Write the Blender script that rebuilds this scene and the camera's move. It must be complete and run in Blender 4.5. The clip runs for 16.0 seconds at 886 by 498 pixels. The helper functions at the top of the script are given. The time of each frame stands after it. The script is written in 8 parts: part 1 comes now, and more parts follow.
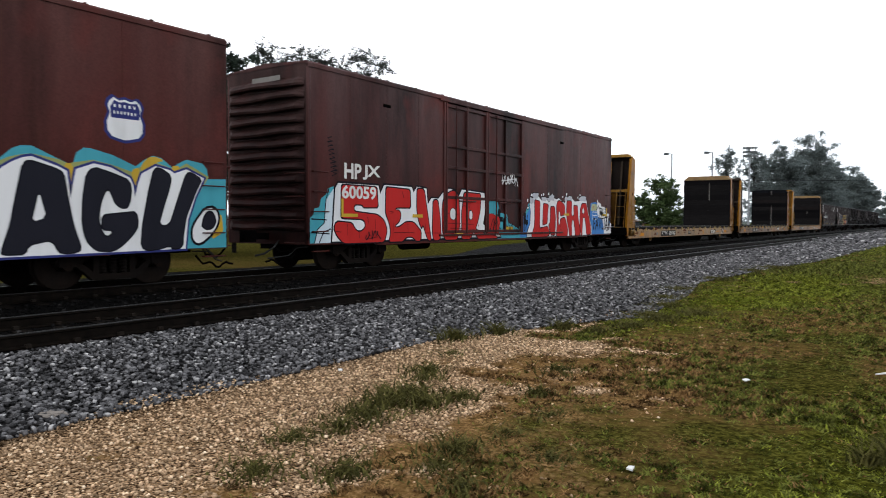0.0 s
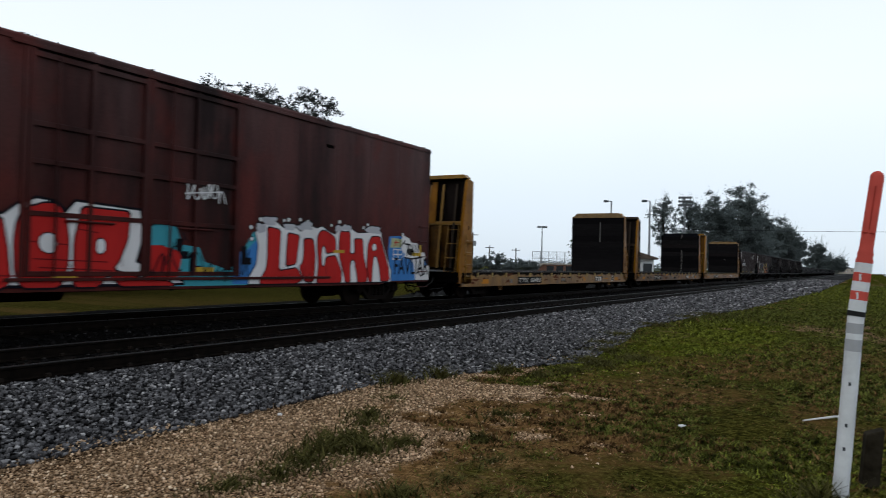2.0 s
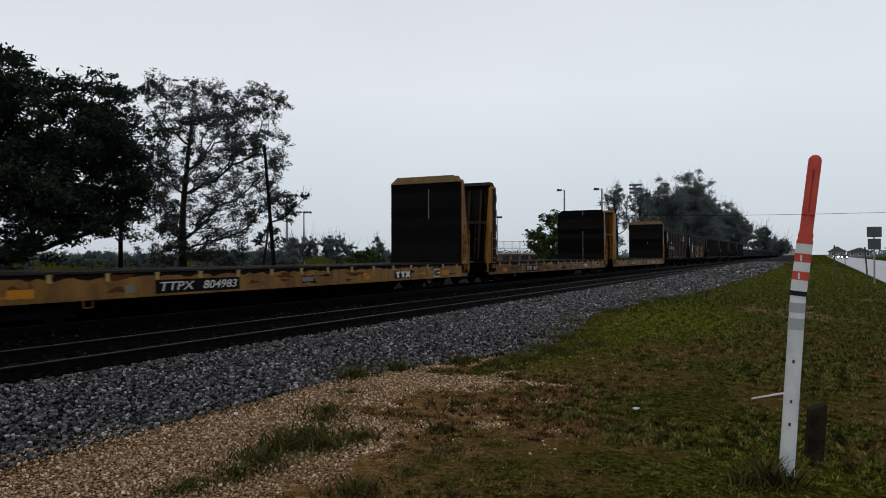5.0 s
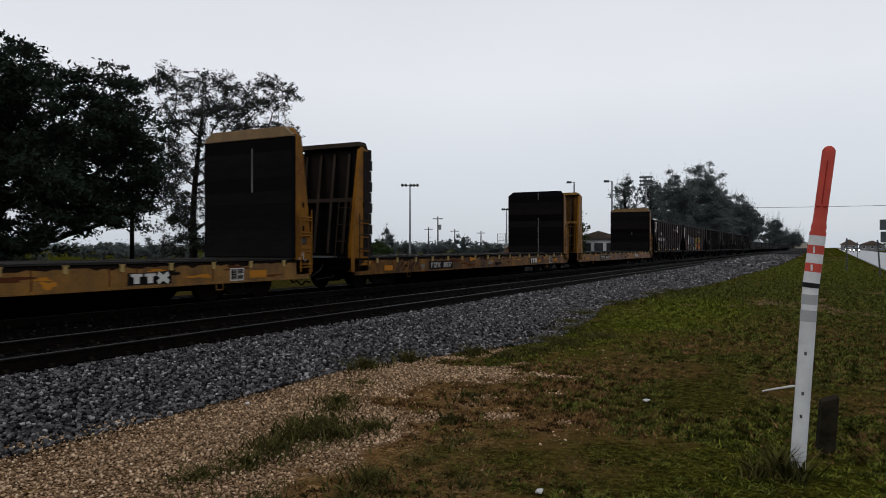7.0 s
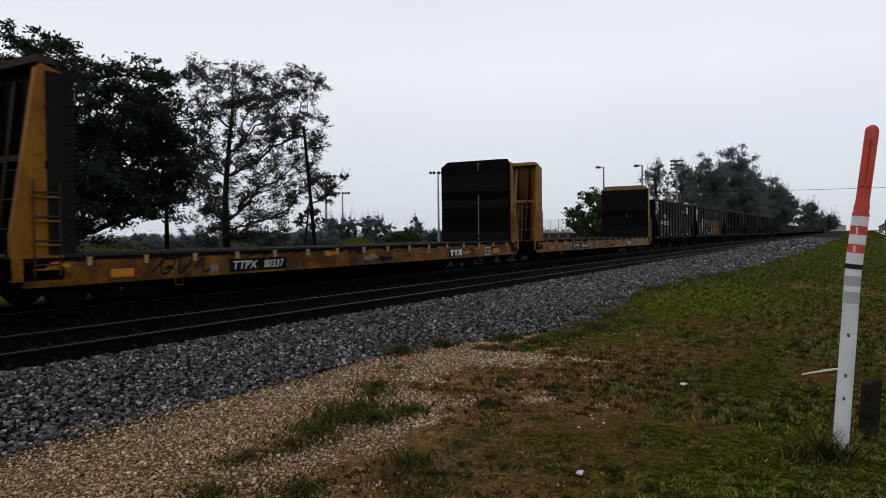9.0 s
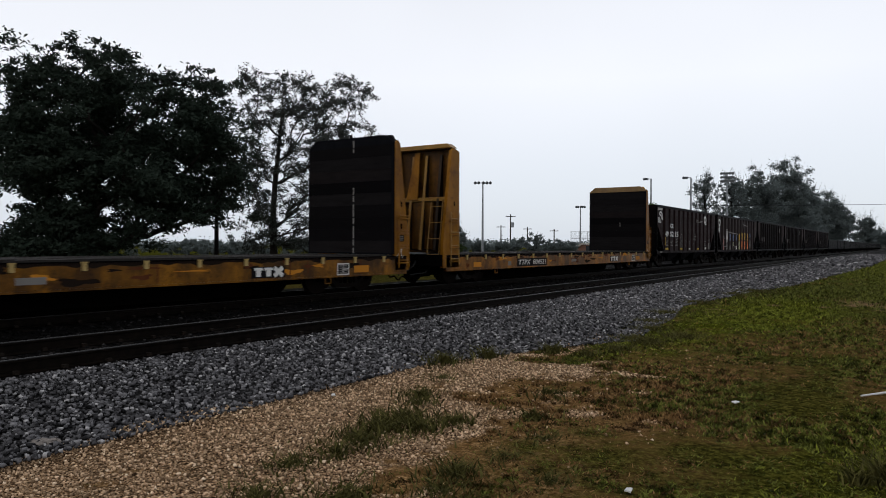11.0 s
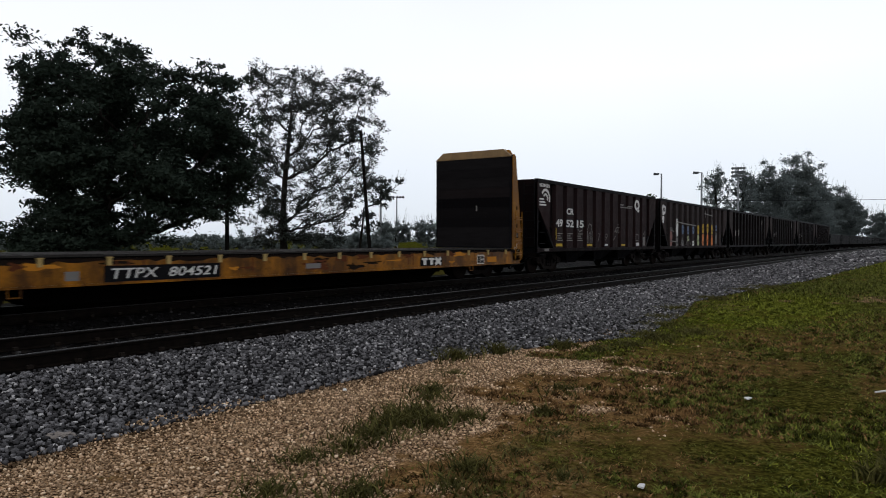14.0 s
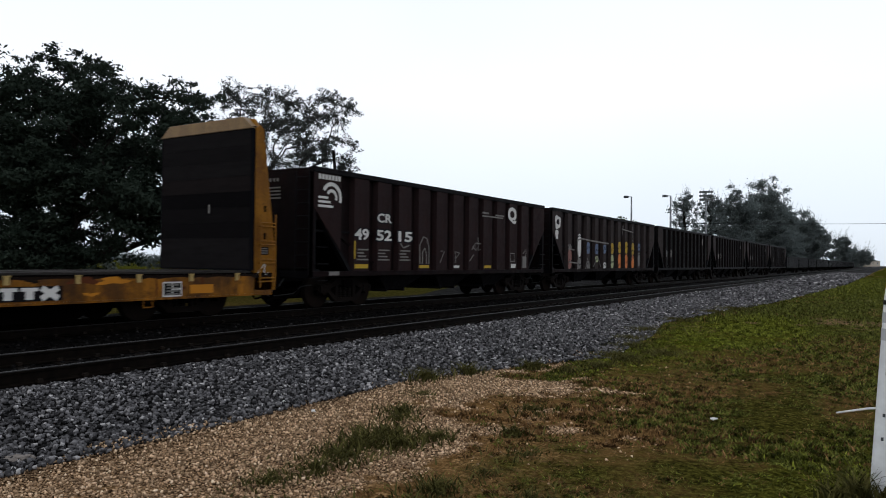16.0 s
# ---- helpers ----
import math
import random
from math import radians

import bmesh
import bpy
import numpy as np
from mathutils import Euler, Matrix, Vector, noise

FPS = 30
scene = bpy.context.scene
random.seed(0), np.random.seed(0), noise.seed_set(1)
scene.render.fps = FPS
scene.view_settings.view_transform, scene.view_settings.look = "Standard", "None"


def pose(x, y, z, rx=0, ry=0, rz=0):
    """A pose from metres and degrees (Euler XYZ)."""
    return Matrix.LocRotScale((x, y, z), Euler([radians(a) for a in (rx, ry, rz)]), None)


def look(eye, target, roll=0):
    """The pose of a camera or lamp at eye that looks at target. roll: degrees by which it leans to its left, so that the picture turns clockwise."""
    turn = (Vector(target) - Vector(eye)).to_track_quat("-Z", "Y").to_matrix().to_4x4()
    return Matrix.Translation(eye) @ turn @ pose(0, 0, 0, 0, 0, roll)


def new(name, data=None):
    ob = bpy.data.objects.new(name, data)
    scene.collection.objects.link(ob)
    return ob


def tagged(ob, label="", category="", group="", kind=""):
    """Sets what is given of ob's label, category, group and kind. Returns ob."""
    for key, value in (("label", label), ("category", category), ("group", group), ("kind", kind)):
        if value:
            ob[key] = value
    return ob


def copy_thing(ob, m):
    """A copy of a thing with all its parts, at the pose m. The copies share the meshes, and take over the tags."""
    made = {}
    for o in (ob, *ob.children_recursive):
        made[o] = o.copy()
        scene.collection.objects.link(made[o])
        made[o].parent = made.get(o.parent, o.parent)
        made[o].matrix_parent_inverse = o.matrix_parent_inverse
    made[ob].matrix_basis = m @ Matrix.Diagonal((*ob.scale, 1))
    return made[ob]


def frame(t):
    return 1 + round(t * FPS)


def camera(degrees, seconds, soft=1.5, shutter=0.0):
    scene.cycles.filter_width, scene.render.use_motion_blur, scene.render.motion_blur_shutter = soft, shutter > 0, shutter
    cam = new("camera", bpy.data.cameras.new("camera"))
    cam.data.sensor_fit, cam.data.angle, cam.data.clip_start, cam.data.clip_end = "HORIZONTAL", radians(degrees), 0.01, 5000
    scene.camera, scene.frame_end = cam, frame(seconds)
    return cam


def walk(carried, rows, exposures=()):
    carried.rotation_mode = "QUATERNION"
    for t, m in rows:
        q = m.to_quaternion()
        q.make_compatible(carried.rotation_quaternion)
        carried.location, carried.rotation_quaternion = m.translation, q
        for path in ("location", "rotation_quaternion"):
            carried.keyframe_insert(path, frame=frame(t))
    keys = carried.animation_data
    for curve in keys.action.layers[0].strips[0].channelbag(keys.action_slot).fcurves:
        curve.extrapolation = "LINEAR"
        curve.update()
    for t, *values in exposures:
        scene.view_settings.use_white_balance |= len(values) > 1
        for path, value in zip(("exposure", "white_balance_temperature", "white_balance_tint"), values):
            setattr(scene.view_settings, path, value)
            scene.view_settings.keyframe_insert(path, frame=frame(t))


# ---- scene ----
# ---- camera ----
cam = camera(63.55, 16.0, soft=0.95, shutter=0.35)
EYES = [
    (0.0, -0.018, 0.043, 1.582, 34.88, -2.30, 0.31),
    (0.5, -0.039, 0.036, 1.582, 38.36, -2.52, -0.26),
    (1.0, -0.049, 0.029, 1.586, 39.86, -2.46, 0.09),
    (1.5, -0.044, 0.019, 1.590, 35.30, -0.49, 0.51),
    (2.0, -0.008, 0.002, 1.610, 30.42, 1.08, 1.47),
    (2.5, 0.006, 0.002, 1.615, 27.51, 1.06, 0.74),
    (3.0, 0.012, 0.008, 1.614, 26.88, 0.64, 0.61),
    (3.5, 0.009, 0.012, 1.610, 27.06, 0.38, 0.40),
    (4.0, 0.007, 0.015, 1.609, 26.93, 0.51, -0.18),
    (6.5, 0.010, 0.011, 1.609, 26.96, 0.32, 0.04),
    (7.0, 0.000, 0.000, 1.600, 27.64, -0.14, 0.00),
    (7.5, -0.016, -0.020, 1.601, 27.97, -0.44, 0.50),
    (8.0, -0.026, -0.041, 1.591, 27.58, -0.66, -0.74),
    (8.5, -0.035, -0.068, 1.591, 29.35, -1.27, -0.61),
    (9.0, -0.036, -0.077, 1.587, 29.92, -1.13, -0.69),
    (9.5, -0.037, -0.096, 1.590, 31.53, -0.09, 0.20),
    (12.0, -0.096, -0.077, 1.584, 34.31, -0.42, 0.30),
    (12.5, -0.096, -0.080, 1.584, 34.97, -0.20, 0.61),
    (13.0, -0.091, -0.083, 1.584, 34.73, -0.77, 0.42),
    (13.5, -0.091, -0.089, 1.584, 34.81, -0.39, 0.58),
    (14.0, -0.095, -0.091, 1.587, 34.13, -0.72, 0.25),
    (14.5, -0.090, -0.090, 1.582, 33.75, -0.67, 0.45),
    (15.0, -0.083, -0.093, 1.585, 33.61, -0.63, 0.27),
    (15.5, -0.079, -0.093, 1.585, 32.54, -0.03, 0.77),
    (16.0, -0.064, -0.104, 1.588, 31.94, 0.94, 0.65),
]
STOPS = [(0, 1.2, 6500, 10), (0.5, 1.6, 6500, 10), (1.0, 1.95, 6500, 10), (1.5, 1.8, 6400, 10), (2.0, 0.24, 6200, 8), (2.5, -0.05, 6200, 6), (3.5, -0.13, 6300, 7), (7.0, -0.11, 6550, 12), (8.5, -0.05, 6550, 12), (9.5, 0.05, 6550, 12), (12.5, 0.18, 6500, 12), (14.5, 0.28, 6450, 12), (16.0, 0.31, 6350, 11)]
walk(cam, [(t, pose(x, y, z, 90 + pitch, 0, yaw) @ pose(0, 0, 0, 0, 0, roll)) for t, x, y, z, yaw, pitch, roll in EYES], STOPS)

# ---- world and light ----
SUN_TURN, SUN_RISE = radians(200), radians(38)
world = bpy.data.worlds.new("overcast")
scene.world = world
world.use_nodes = True
wn, wl = world.node_tree.nodes, world.node_tree.links
sky = wn.new("ShaderNodeTexSky")
sky.sky_type, sky.sun_disc, sky.sun_elevation, sky.sun_rotation = "NISHITA", False, SUN_RISE, SUN_TURN
wc = wn.new("ShaderNodeTexCoord")
wsep = wn.new("ShaderNodeSeparateXYZ")
wl.new(wc.outputs["Generated"], wsep.inputs[0])
wramp = wn.new("ShaderNodeValToRGB")
wramp.color_ramp.elements[0].position, wramp.color_ramp.elements[0].color = 0.0, (0.59, 0.65, 0.72, 1)
wramp.color_ramp.elements[1].position, wramp.color_ramp.elements[1].color = 0.22, (0.84, 0.87, 0.91, 1)
high = wramp.color_ramp.elements.new(0.8)
high.color = (0.62, 0.65, 0.69, 1)
wl.new(wsep.outputs["Z"], wramp.inputs[0])
wnoise = wn.new("ShaderNodeTexNoise")
wnoise.inputs["Scale"].default_value, wnoise.inputs["Detail"].default_value = 2.2, 3.0
wl.new(wc.outputs["Generated"], wnoise.inputs["Vector"])
wmap = wn.new("ShaderNodeMapRange")
wmap.inputs["To Min"].default_value, wmap.inputs["To Max"].default_value = 0.93, 1.07
wl.new(wnoise.outputs[0], wmap.inputs[0])
wmul = wn.new("ShaderNodeVectorMath")
wmul.operation = "SCALE"
wl.new(wramp.outputs[0], wmul.inputs[0])
wl.new(wmap.outputs[0], wmul.inputs["Scale"])
cloud, clear, wsum = wn["Background"], wn.new("ShaderNodeBackground"), wn.new("ShaderNodeAddShader")
cloud.inputs[1].default_value, clear.inputs[1].default_value = 0.95, 0.012
wl.new(wmul.outputs[0], cloud.inputs[0])
wl.new(sky.outputs[0], clear.inputs[0])
wl.new(cloud.outputs[0], wsum.inputs[0])
wl.new(clear.outputs[0], wsum.inputs[1])
wl.new(wsum.outputs[0], wn["World Output"].inputs[0])
sun = new("sun", bpy.data.lights.new("sun", "SUN"))
sun.data.energy, sun.data.angle, sun.data.color = 0.35, radians(25), (1.0, 0.96, 0.9)
sun.matrix_world = look((0, 0, 50), Vector((0, 0, 50)) - Vector((math.sin(SUN_TURN) * math.cos(SUN_RISE), math.cos(SUN_TURN) * math.cos(SUN_RISE), math.sin(SUN_RISE))))


# ---- materials ----
class Nodes:
    """A principled material under construction."""

    def __init__(self, name):
        self.mat = bpy.data.materials.new(name)
        self.mat.use_nodes = True
        self.n, self.l = self.mat.node_tree.nodes, self.mat.node_tree.links
        self.bsdf = self.n["Principled BSDF"]

    def coord(self, scale=(1, 1, 1), what="Object"):
        tc, mp = self.n.new("ShaderNodeTexCoord"), self.n.new("ShaderNodeMapping")
        mp.inputs["Scale"].default_value = scale
        self.l.new(tc.outputs[what], mp.inputs[0])
        return mp.outputs[0]

    def noise(self, scale, detail=4.0, stretch=(1, 1, 1), rough=0.55):
        nd = self.n.new("ShaderNodeTexNoise")
        nd.inputs["Scale"].default_value, nd.inputs["Detail"].default_value, nd.inputs["Roughness"].default_value = scale, detail, rough
        self.l.new(self.coord(stretch), nd.inputs["Vector"])
        return nd.outputs[0]

    def voronoi(self, scale, feature="F1", out="Distance", stretch=(1, 1, 1)):
        nd = self.n.new("ShaderNodeTexVoronoi")
        nd.feature = feature
        nd.inputs["Scale"].default_value = scale
        self.l.new(self.coord(stretch), nd.inputs["Vector"])
        return nd.outputs[out]

    def ramp(self, value, stops):
        nd = self.n.new("ShaderNodeValToRGB")
        els = nd.color_ramp.elements
        while len(els) < len(stops):
            els.new(0.5)
        for el, (p, c) in zip(els, stops):
            el.position = p
            el.color = (*c, 1) if isinstance(c, tuple) else (c, c, c, 1)
        self.l.new(value, nd.inputs[0])
        return nd.outputs[0]

    def mix(self, fac, a, b, how="MIX"):
        nd = self.n.new("ShaderNodeMix")
        nd.data_type, nd.blend_type = "RGBA", how
        for sock, v in ((nd.inputs[0], fac), (nd.inputs[6], a), (nd.inputs[7], b)):
            if isinstance(v, (int, float)):
                sock.default_value = v
            elif isinstance(v, tuple):
                sock.default_value = (*v, 1)
            else:
                self.l.new(v, sock)
        return nd.outputs[2]

    def math(self, how, a, b=0.0):
        nd = self.n.new("ShaderNodeMath")
        nd.operation = how
        for sock, v in ((nd.inputs[0], a), (nd.inputs[1], b)):
            if isinstance(v, (int, float)):
                sock.default_value = v
            else:
                self.l.new(v, sock)
        return nd.outputs[0]

    def random(self, island=False):
        if island:
            return self.n.new("ShaderNodeNewGeometry").outputs["Random Per Island"]
        return self.n.new("ShaderNodeObjectInfo").outputs["Random"]

    def attribute(self, name):
        nd = self.n.new("ShaderNodeAttribute")
        nd.attribute_name = name
        return nd.outputs["Fac"]

    def done(self, color, rough=0.7, metal=0.0, bump=None, strength=0.3, distance=0.02, spec=0.02):
        for key, v in (("Base Color", color), ("Roughness", rough), ("Metallic", metal)):
            sock = self.bsdf.inputs[key]
            if isinstance(v, tuple):
                sock.default_value = (*v, 1)
            elif isinstance(v, (int, float)):
                sock.default_value = v
            else:
                self.l.new(v, sock)
        if spec is not None:
            self.bsdf.inputs["Specular IOR Level"].default_value = spec
        if bump is not None:
            nd = self.n.new("ShaderNodeBump")
            nd.inputs["Strength"].default_value, nd.inputs["Distance"].default_value = strength, distance
            self.l.new(bump, nd.inputs["Height"])
            self.l.new(nd.outputs[0], self.bsdf.inputs["Normal"])
        return self.mat


RAIN_DARK = 0.55  # wet surfaces are darker than dry ones


def weathered(name, base, rust=(0.09, 0.035, 0.018), grime=(0.02, 0.018, 0.017), rusty=0.5, dirty=0.5, rough=0.65, spec=0.03, top_tone=None, wet=0.0):
    """Old railway paint: rust in patches, vertical streaks of grime, a paler tone towards the top."""
    m = Nodes(name)
    base, rust, grime = (tuple(RAIN_DARK * v for v in c) for c in (base, rust, grime))
    patch = m.ramp(m.noise(1.3, 6, (1, 1, 0.8), 0.65), [(0.62 - 0.25 * rusty, 0.0), (0.74 - 0.15 * rusty, 1.0)])
    streak = m.ramp(m.noise(2.6, 5, (1, 1, 0.09), 0.6), [(0.35, 0.0), (0.75, 1.0)])
    fine = m.noise(30, 4)
    c = m.mix(m.math("MULTIPLY", patch, 0.8 * rusty), base, rust)
    spots = m.ramp(m.noise(3.4, 6, (1, 0.8, 1.1), 0.72), [(0.54, 0.0), (0.66, 1.0)])
    c = m.mix(m.math("MULTIPLY", spots, 0.7 * rusty), c, rust)
    c = m.mix(m.math("MULTIPLY", streak, dirty), c, grime)
    if top_tone:
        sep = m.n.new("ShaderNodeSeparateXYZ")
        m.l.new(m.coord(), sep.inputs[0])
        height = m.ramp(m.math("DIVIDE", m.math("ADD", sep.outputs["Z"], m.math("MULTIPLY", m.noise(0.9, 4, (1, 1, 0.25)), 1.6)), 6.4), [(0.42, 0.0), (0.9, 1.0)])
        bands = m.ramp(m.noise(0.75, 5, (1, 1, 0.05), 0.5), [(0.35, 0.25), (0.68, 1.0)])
        c = m.mix(m.math("MULTIPLY", height, m.math("MULTIPLY", bands, 0.75)), c, top_tone)
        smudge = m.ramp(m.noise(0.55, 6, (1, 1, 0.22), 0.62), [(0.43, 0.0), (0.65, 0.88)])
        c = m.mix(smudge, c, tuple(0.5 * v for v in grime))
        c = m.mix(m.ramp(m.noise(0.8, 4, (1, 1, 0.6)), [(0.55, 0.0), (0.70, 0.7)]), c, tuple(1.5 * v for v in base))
    c = m.mix(0.25, c, m.ramp(fine, [(0.3, 0.2), (0.75, 0.9)]), "OVERLAY")
    return m.done(c, m.ramp(m.noise(5, 4), [(0.3, 0.30), (0.8, 0.5)]) if wet else m.ramp(m.noise(5, 4), [(0.3, rough - 0.12), (0.8, min(1.0, rough + 0.2))]), 0.0, m.math("ADD", fine, m.math("MULTIPLY", patch, 0.6)), 0.06 if wet else 0.12, 0.01, wet or spec)


def paint(name, base, rough=0.55, wear=0.35):
    """Spray paint or lettering with thin, uneven cover."""
    m = Nodes(name)
    dark = tuple(v * 0.45 for v in base)
    c = m.mix(m.math("MULTIPLY", m.ramp(m.noise(2.2, 5, (1, 1, 0.3)), [(0.45, 0.0), (0.8, 1.0)]), wear), base, dark)
    return m.done(c, rough, 0.0, m.noise(40, 3), 0.05, 0.005, 0.03)


def board_paint():
    """Wet blackened boards, each with a tone of its own and a smear along its length."""
    m = Nodes("blackened_board")
    c = m.ramp(m.random(), [(0.0, (0.0026, 0.0024, 0.0028)), (0.5, (0.0055, 0.005, 0.0053)), (0.8, (0.0095, 0.0086, 0.0088)), (1.0, (0.0115, 0.0075, 0.007))])
    c = m.mix(m.ramp(m.noise(1.6, 5, (1, 1, 5), 0.6), [(0.4, 0.0), (0.75, 0.7)]), c, (0.0035, 0.003, 0.0032))
    c = m.mix(m.ramp(m.noise(3, 5, (0.5, 1, 9), 0.6), [(0.58, 0.0), (0.75, 0.3)]), c, (0.015, 0.013, 0.013))
    return m.done(c, m.ramp(m.noise(3, 4, (1, 1, 4)), [(0.3, 0.5), (0.8, 0.75)]), 0.0, m.noise(14, 4, (1, 1, 6)), 0.12, 0.006, 0.008)


MAROON = weathered("maroon_paint", (0.108, 0.022, 0.018), (0.10, 0.03, 0.02), (0.03, 0.02, 0.02), 0.4, 0.55, 0.6, top_tone=(0.095, 0.062, 0.060), wet=0.035)
BOXRED = weathered("boxcar_red_paint", (0.105, 0.025, 0.021), (0.1, 0.035, 0.022), (0.03, 0.018, 0.016), 0.35, 0.35, 0.6, top_tone=(0.09, 0.045, 0.04), wet=0.035)
# Darker copy of the side paint: the end walls' shade is in the colour.
SHADED_END = weathered("shaded_end_paint", (0.048, 0.016, 0.0145), (0.03, 0.012, 0.010), (0.008, 0.006, 0.006), 0.6, 0.9, 0.55, 0.03, top_tone=(0.075, 0.047, 0.044))
YELLOW = weathered("railway_yellow_paint", (0.43, 0.18, 0.014), (0.13, 0.042, 0.012), (0.06, 0.024, 0.007), 0.6, 0.45, 0.6, wet=0.06)
YELLOWSILL = weathered("stained_yellow_sill", (0.52, 0.20, 0.012), (0.05, 0.019, 0.010), (0.018, 0.010, 0.007), 0.95, 0.8, 0.65, wet=0.1)
POCKETPAINT = weathered("pale_pocket_paint", (0.66, 0.47, 0.18), (0.2, 0.09, 0.03), (0.1, 0.07, 0.04), 0.3, 0.35, 0.7)
HOODPAINT = weathered("faded_tan_hood", (0.34, 0.21, 0.085), (0.2, 0.1, 0.045), (0.07, 0.05, 0.035), 0.5, 0.5, 0.75, wet=0.16)
YELLOWPALE = weathered("faded_yellow_paint", (0.45, 0.235, 0.042), (0.16, 0.07, 0.03), (0.07, 0.05, 0.03), 0.4, 0.45, 0.7, wet=0.14)
PALESILL = weathered("faded_yellow_sill", (0.41, 0.20, 0.04), (0.1, 0.042, 0.02), (0.04, 0.027, 0.018), 0.7, 0.6, 0.7, wet=0.16)
RUSTSILL = weathered("rusted_yellow_sill", (0.40, 0.165, 0.014), (0.032, 0.014, 0.008), (0.018, 0.012, 0.009), 1.0, 0.8, 0.7, wet=0.08)
STAINYELLOW = weathered("stained_yellow_sheet", (0.23, 0.098, 0.011), (0.04, 0.019, 0.010), (0.024, 0.015, 0.009), 0.9, 0.75, 0.7, wet=0.08)
BOARDS = board_paint()
DARKPLATE = weathered("wet_black_plate", (0.0125, 0.013, 0.0155), (0.018, 0.013, 0.012), (0.005, 0.005, 0.0065), 0.25, 0.6, 0.6, 0.0)
RIBBROWN = weathered("stained_brown_rib", (0.08, 0.06, 0.046), (0.06, 0.034, 0.02), (0.03, 0.022, 0.016), 0.6, 0.6, 0.75)
BROWNPLATE = weathered("oxide_brown_plate", (0.024, 0.0175, 0.015), (0.045, 0.024, 0.015), (0.011, 0.010, 0.010), 0.35, 0.5, 0.6)
# Sheets darker, ribs lighter: groove shade and rib highlight put into the colours.
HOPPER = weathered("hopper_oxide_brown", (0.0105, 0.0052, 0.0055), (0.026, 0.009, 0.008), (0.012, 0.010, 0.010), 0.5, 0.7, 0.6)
PALERIB = weathered("pale_rib_paint", (0.066, 0.052, 0.05), (0.06, 0.036, 0.032), (0.03, 0.024, 0.023), 0.5, 0.6, 0.75)
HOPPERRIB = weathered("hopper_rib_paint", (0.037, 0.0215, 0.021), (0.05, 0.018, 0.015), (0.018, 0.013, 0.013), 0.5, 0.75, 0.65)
DARKRIB = weathered("dark_rib_paint", (0.018, 0.014, 0.014), (0.026, 0.015, 0.013), (0.009, 0.008, 0.008), 0.4, 0.6, 0.7)
HOPPERBLACK = weathered("hopper_black", (0.012, 0.0115, 0.013), (0.022, 0.012, 0.010), (0.007, 0.0065, 0.007), 0.3, 0.5, 0.6)
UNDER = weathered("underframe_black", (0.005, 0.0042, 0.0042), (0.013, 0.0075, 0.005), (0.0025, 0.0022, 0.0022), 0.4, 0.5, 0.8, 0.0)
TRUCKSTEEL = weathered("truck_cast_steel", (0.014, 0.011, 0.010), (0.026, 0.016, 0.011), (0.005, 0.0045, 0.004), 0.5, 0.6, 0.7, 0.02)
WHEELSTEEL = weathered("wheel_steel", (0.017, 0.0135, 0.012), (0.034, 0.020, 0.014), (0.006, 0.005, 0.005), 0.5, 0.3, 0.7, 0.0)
P_WHITE, P_BLACK = paint("white_spray", (0.58, 0.57, 0.565)), paint("black_spray", (0.006, 0.006, 0.009))
P_RED, P_CYAN = paint("red_spray", (0.36, 0.018, 0.016)), paint("turquoise_spray", (0.05, 0.25, 0.30))
P_BLUE, P_YELLOW = paint("blue_spray", (0.045, 0.16, 0.4)), paint("yellow_spray", (0.40, 0.26, 0.03))
P_NAVY, P_LETTER = paint("navy_paint", (0.025, 0.03, 0.12)), paint("white_lettering", (0.55, 0.53, 0.50), 0.6, 0.45)
P_ORANGE, P_FADED = paint("orange_spray", (0.55, 0.17, 0.05)), paint("faded_lettering", (0.16, 0.15, 0.14), 0.7, 0.6)
P_POSTGREEN, P_DARKRED = paint("pale_green_spray", (0.33, 0.36, 0.2)), paint("dark_red_spray", (0.12, 0.008, 0.01))
P_SKYBLUE, P_CHARCOAL = paint("pale_blue_spray", (0.42, 0.49, 0.53)), paint("charcoal_spray", (0.012, 0.012, 0.017))
P_AMBER, P_RUST = paint("amber_paint", (0.42, 0.165, 0.018)), paint("rust_stain", (0.085, 0.027, 0.012), 0.75, 0.6)
SHADE_GRIME = paint("shade_and_grime", (0.012, 0.008, 0.006), 0.8, 0.5)
P_BLUSH, P_STEELBLUE = paint("faded_red_spray", (0.20, 0.10, 0.085)), paint("faded_blue_spray", (0.10, 0.13, 0.20))
P_OCHRE, P_PUFF = paint("ochre_spray", (0.22, 0.24, 0.09)), paint("grey_white_spray", (0.36, 0.36, 0.38))


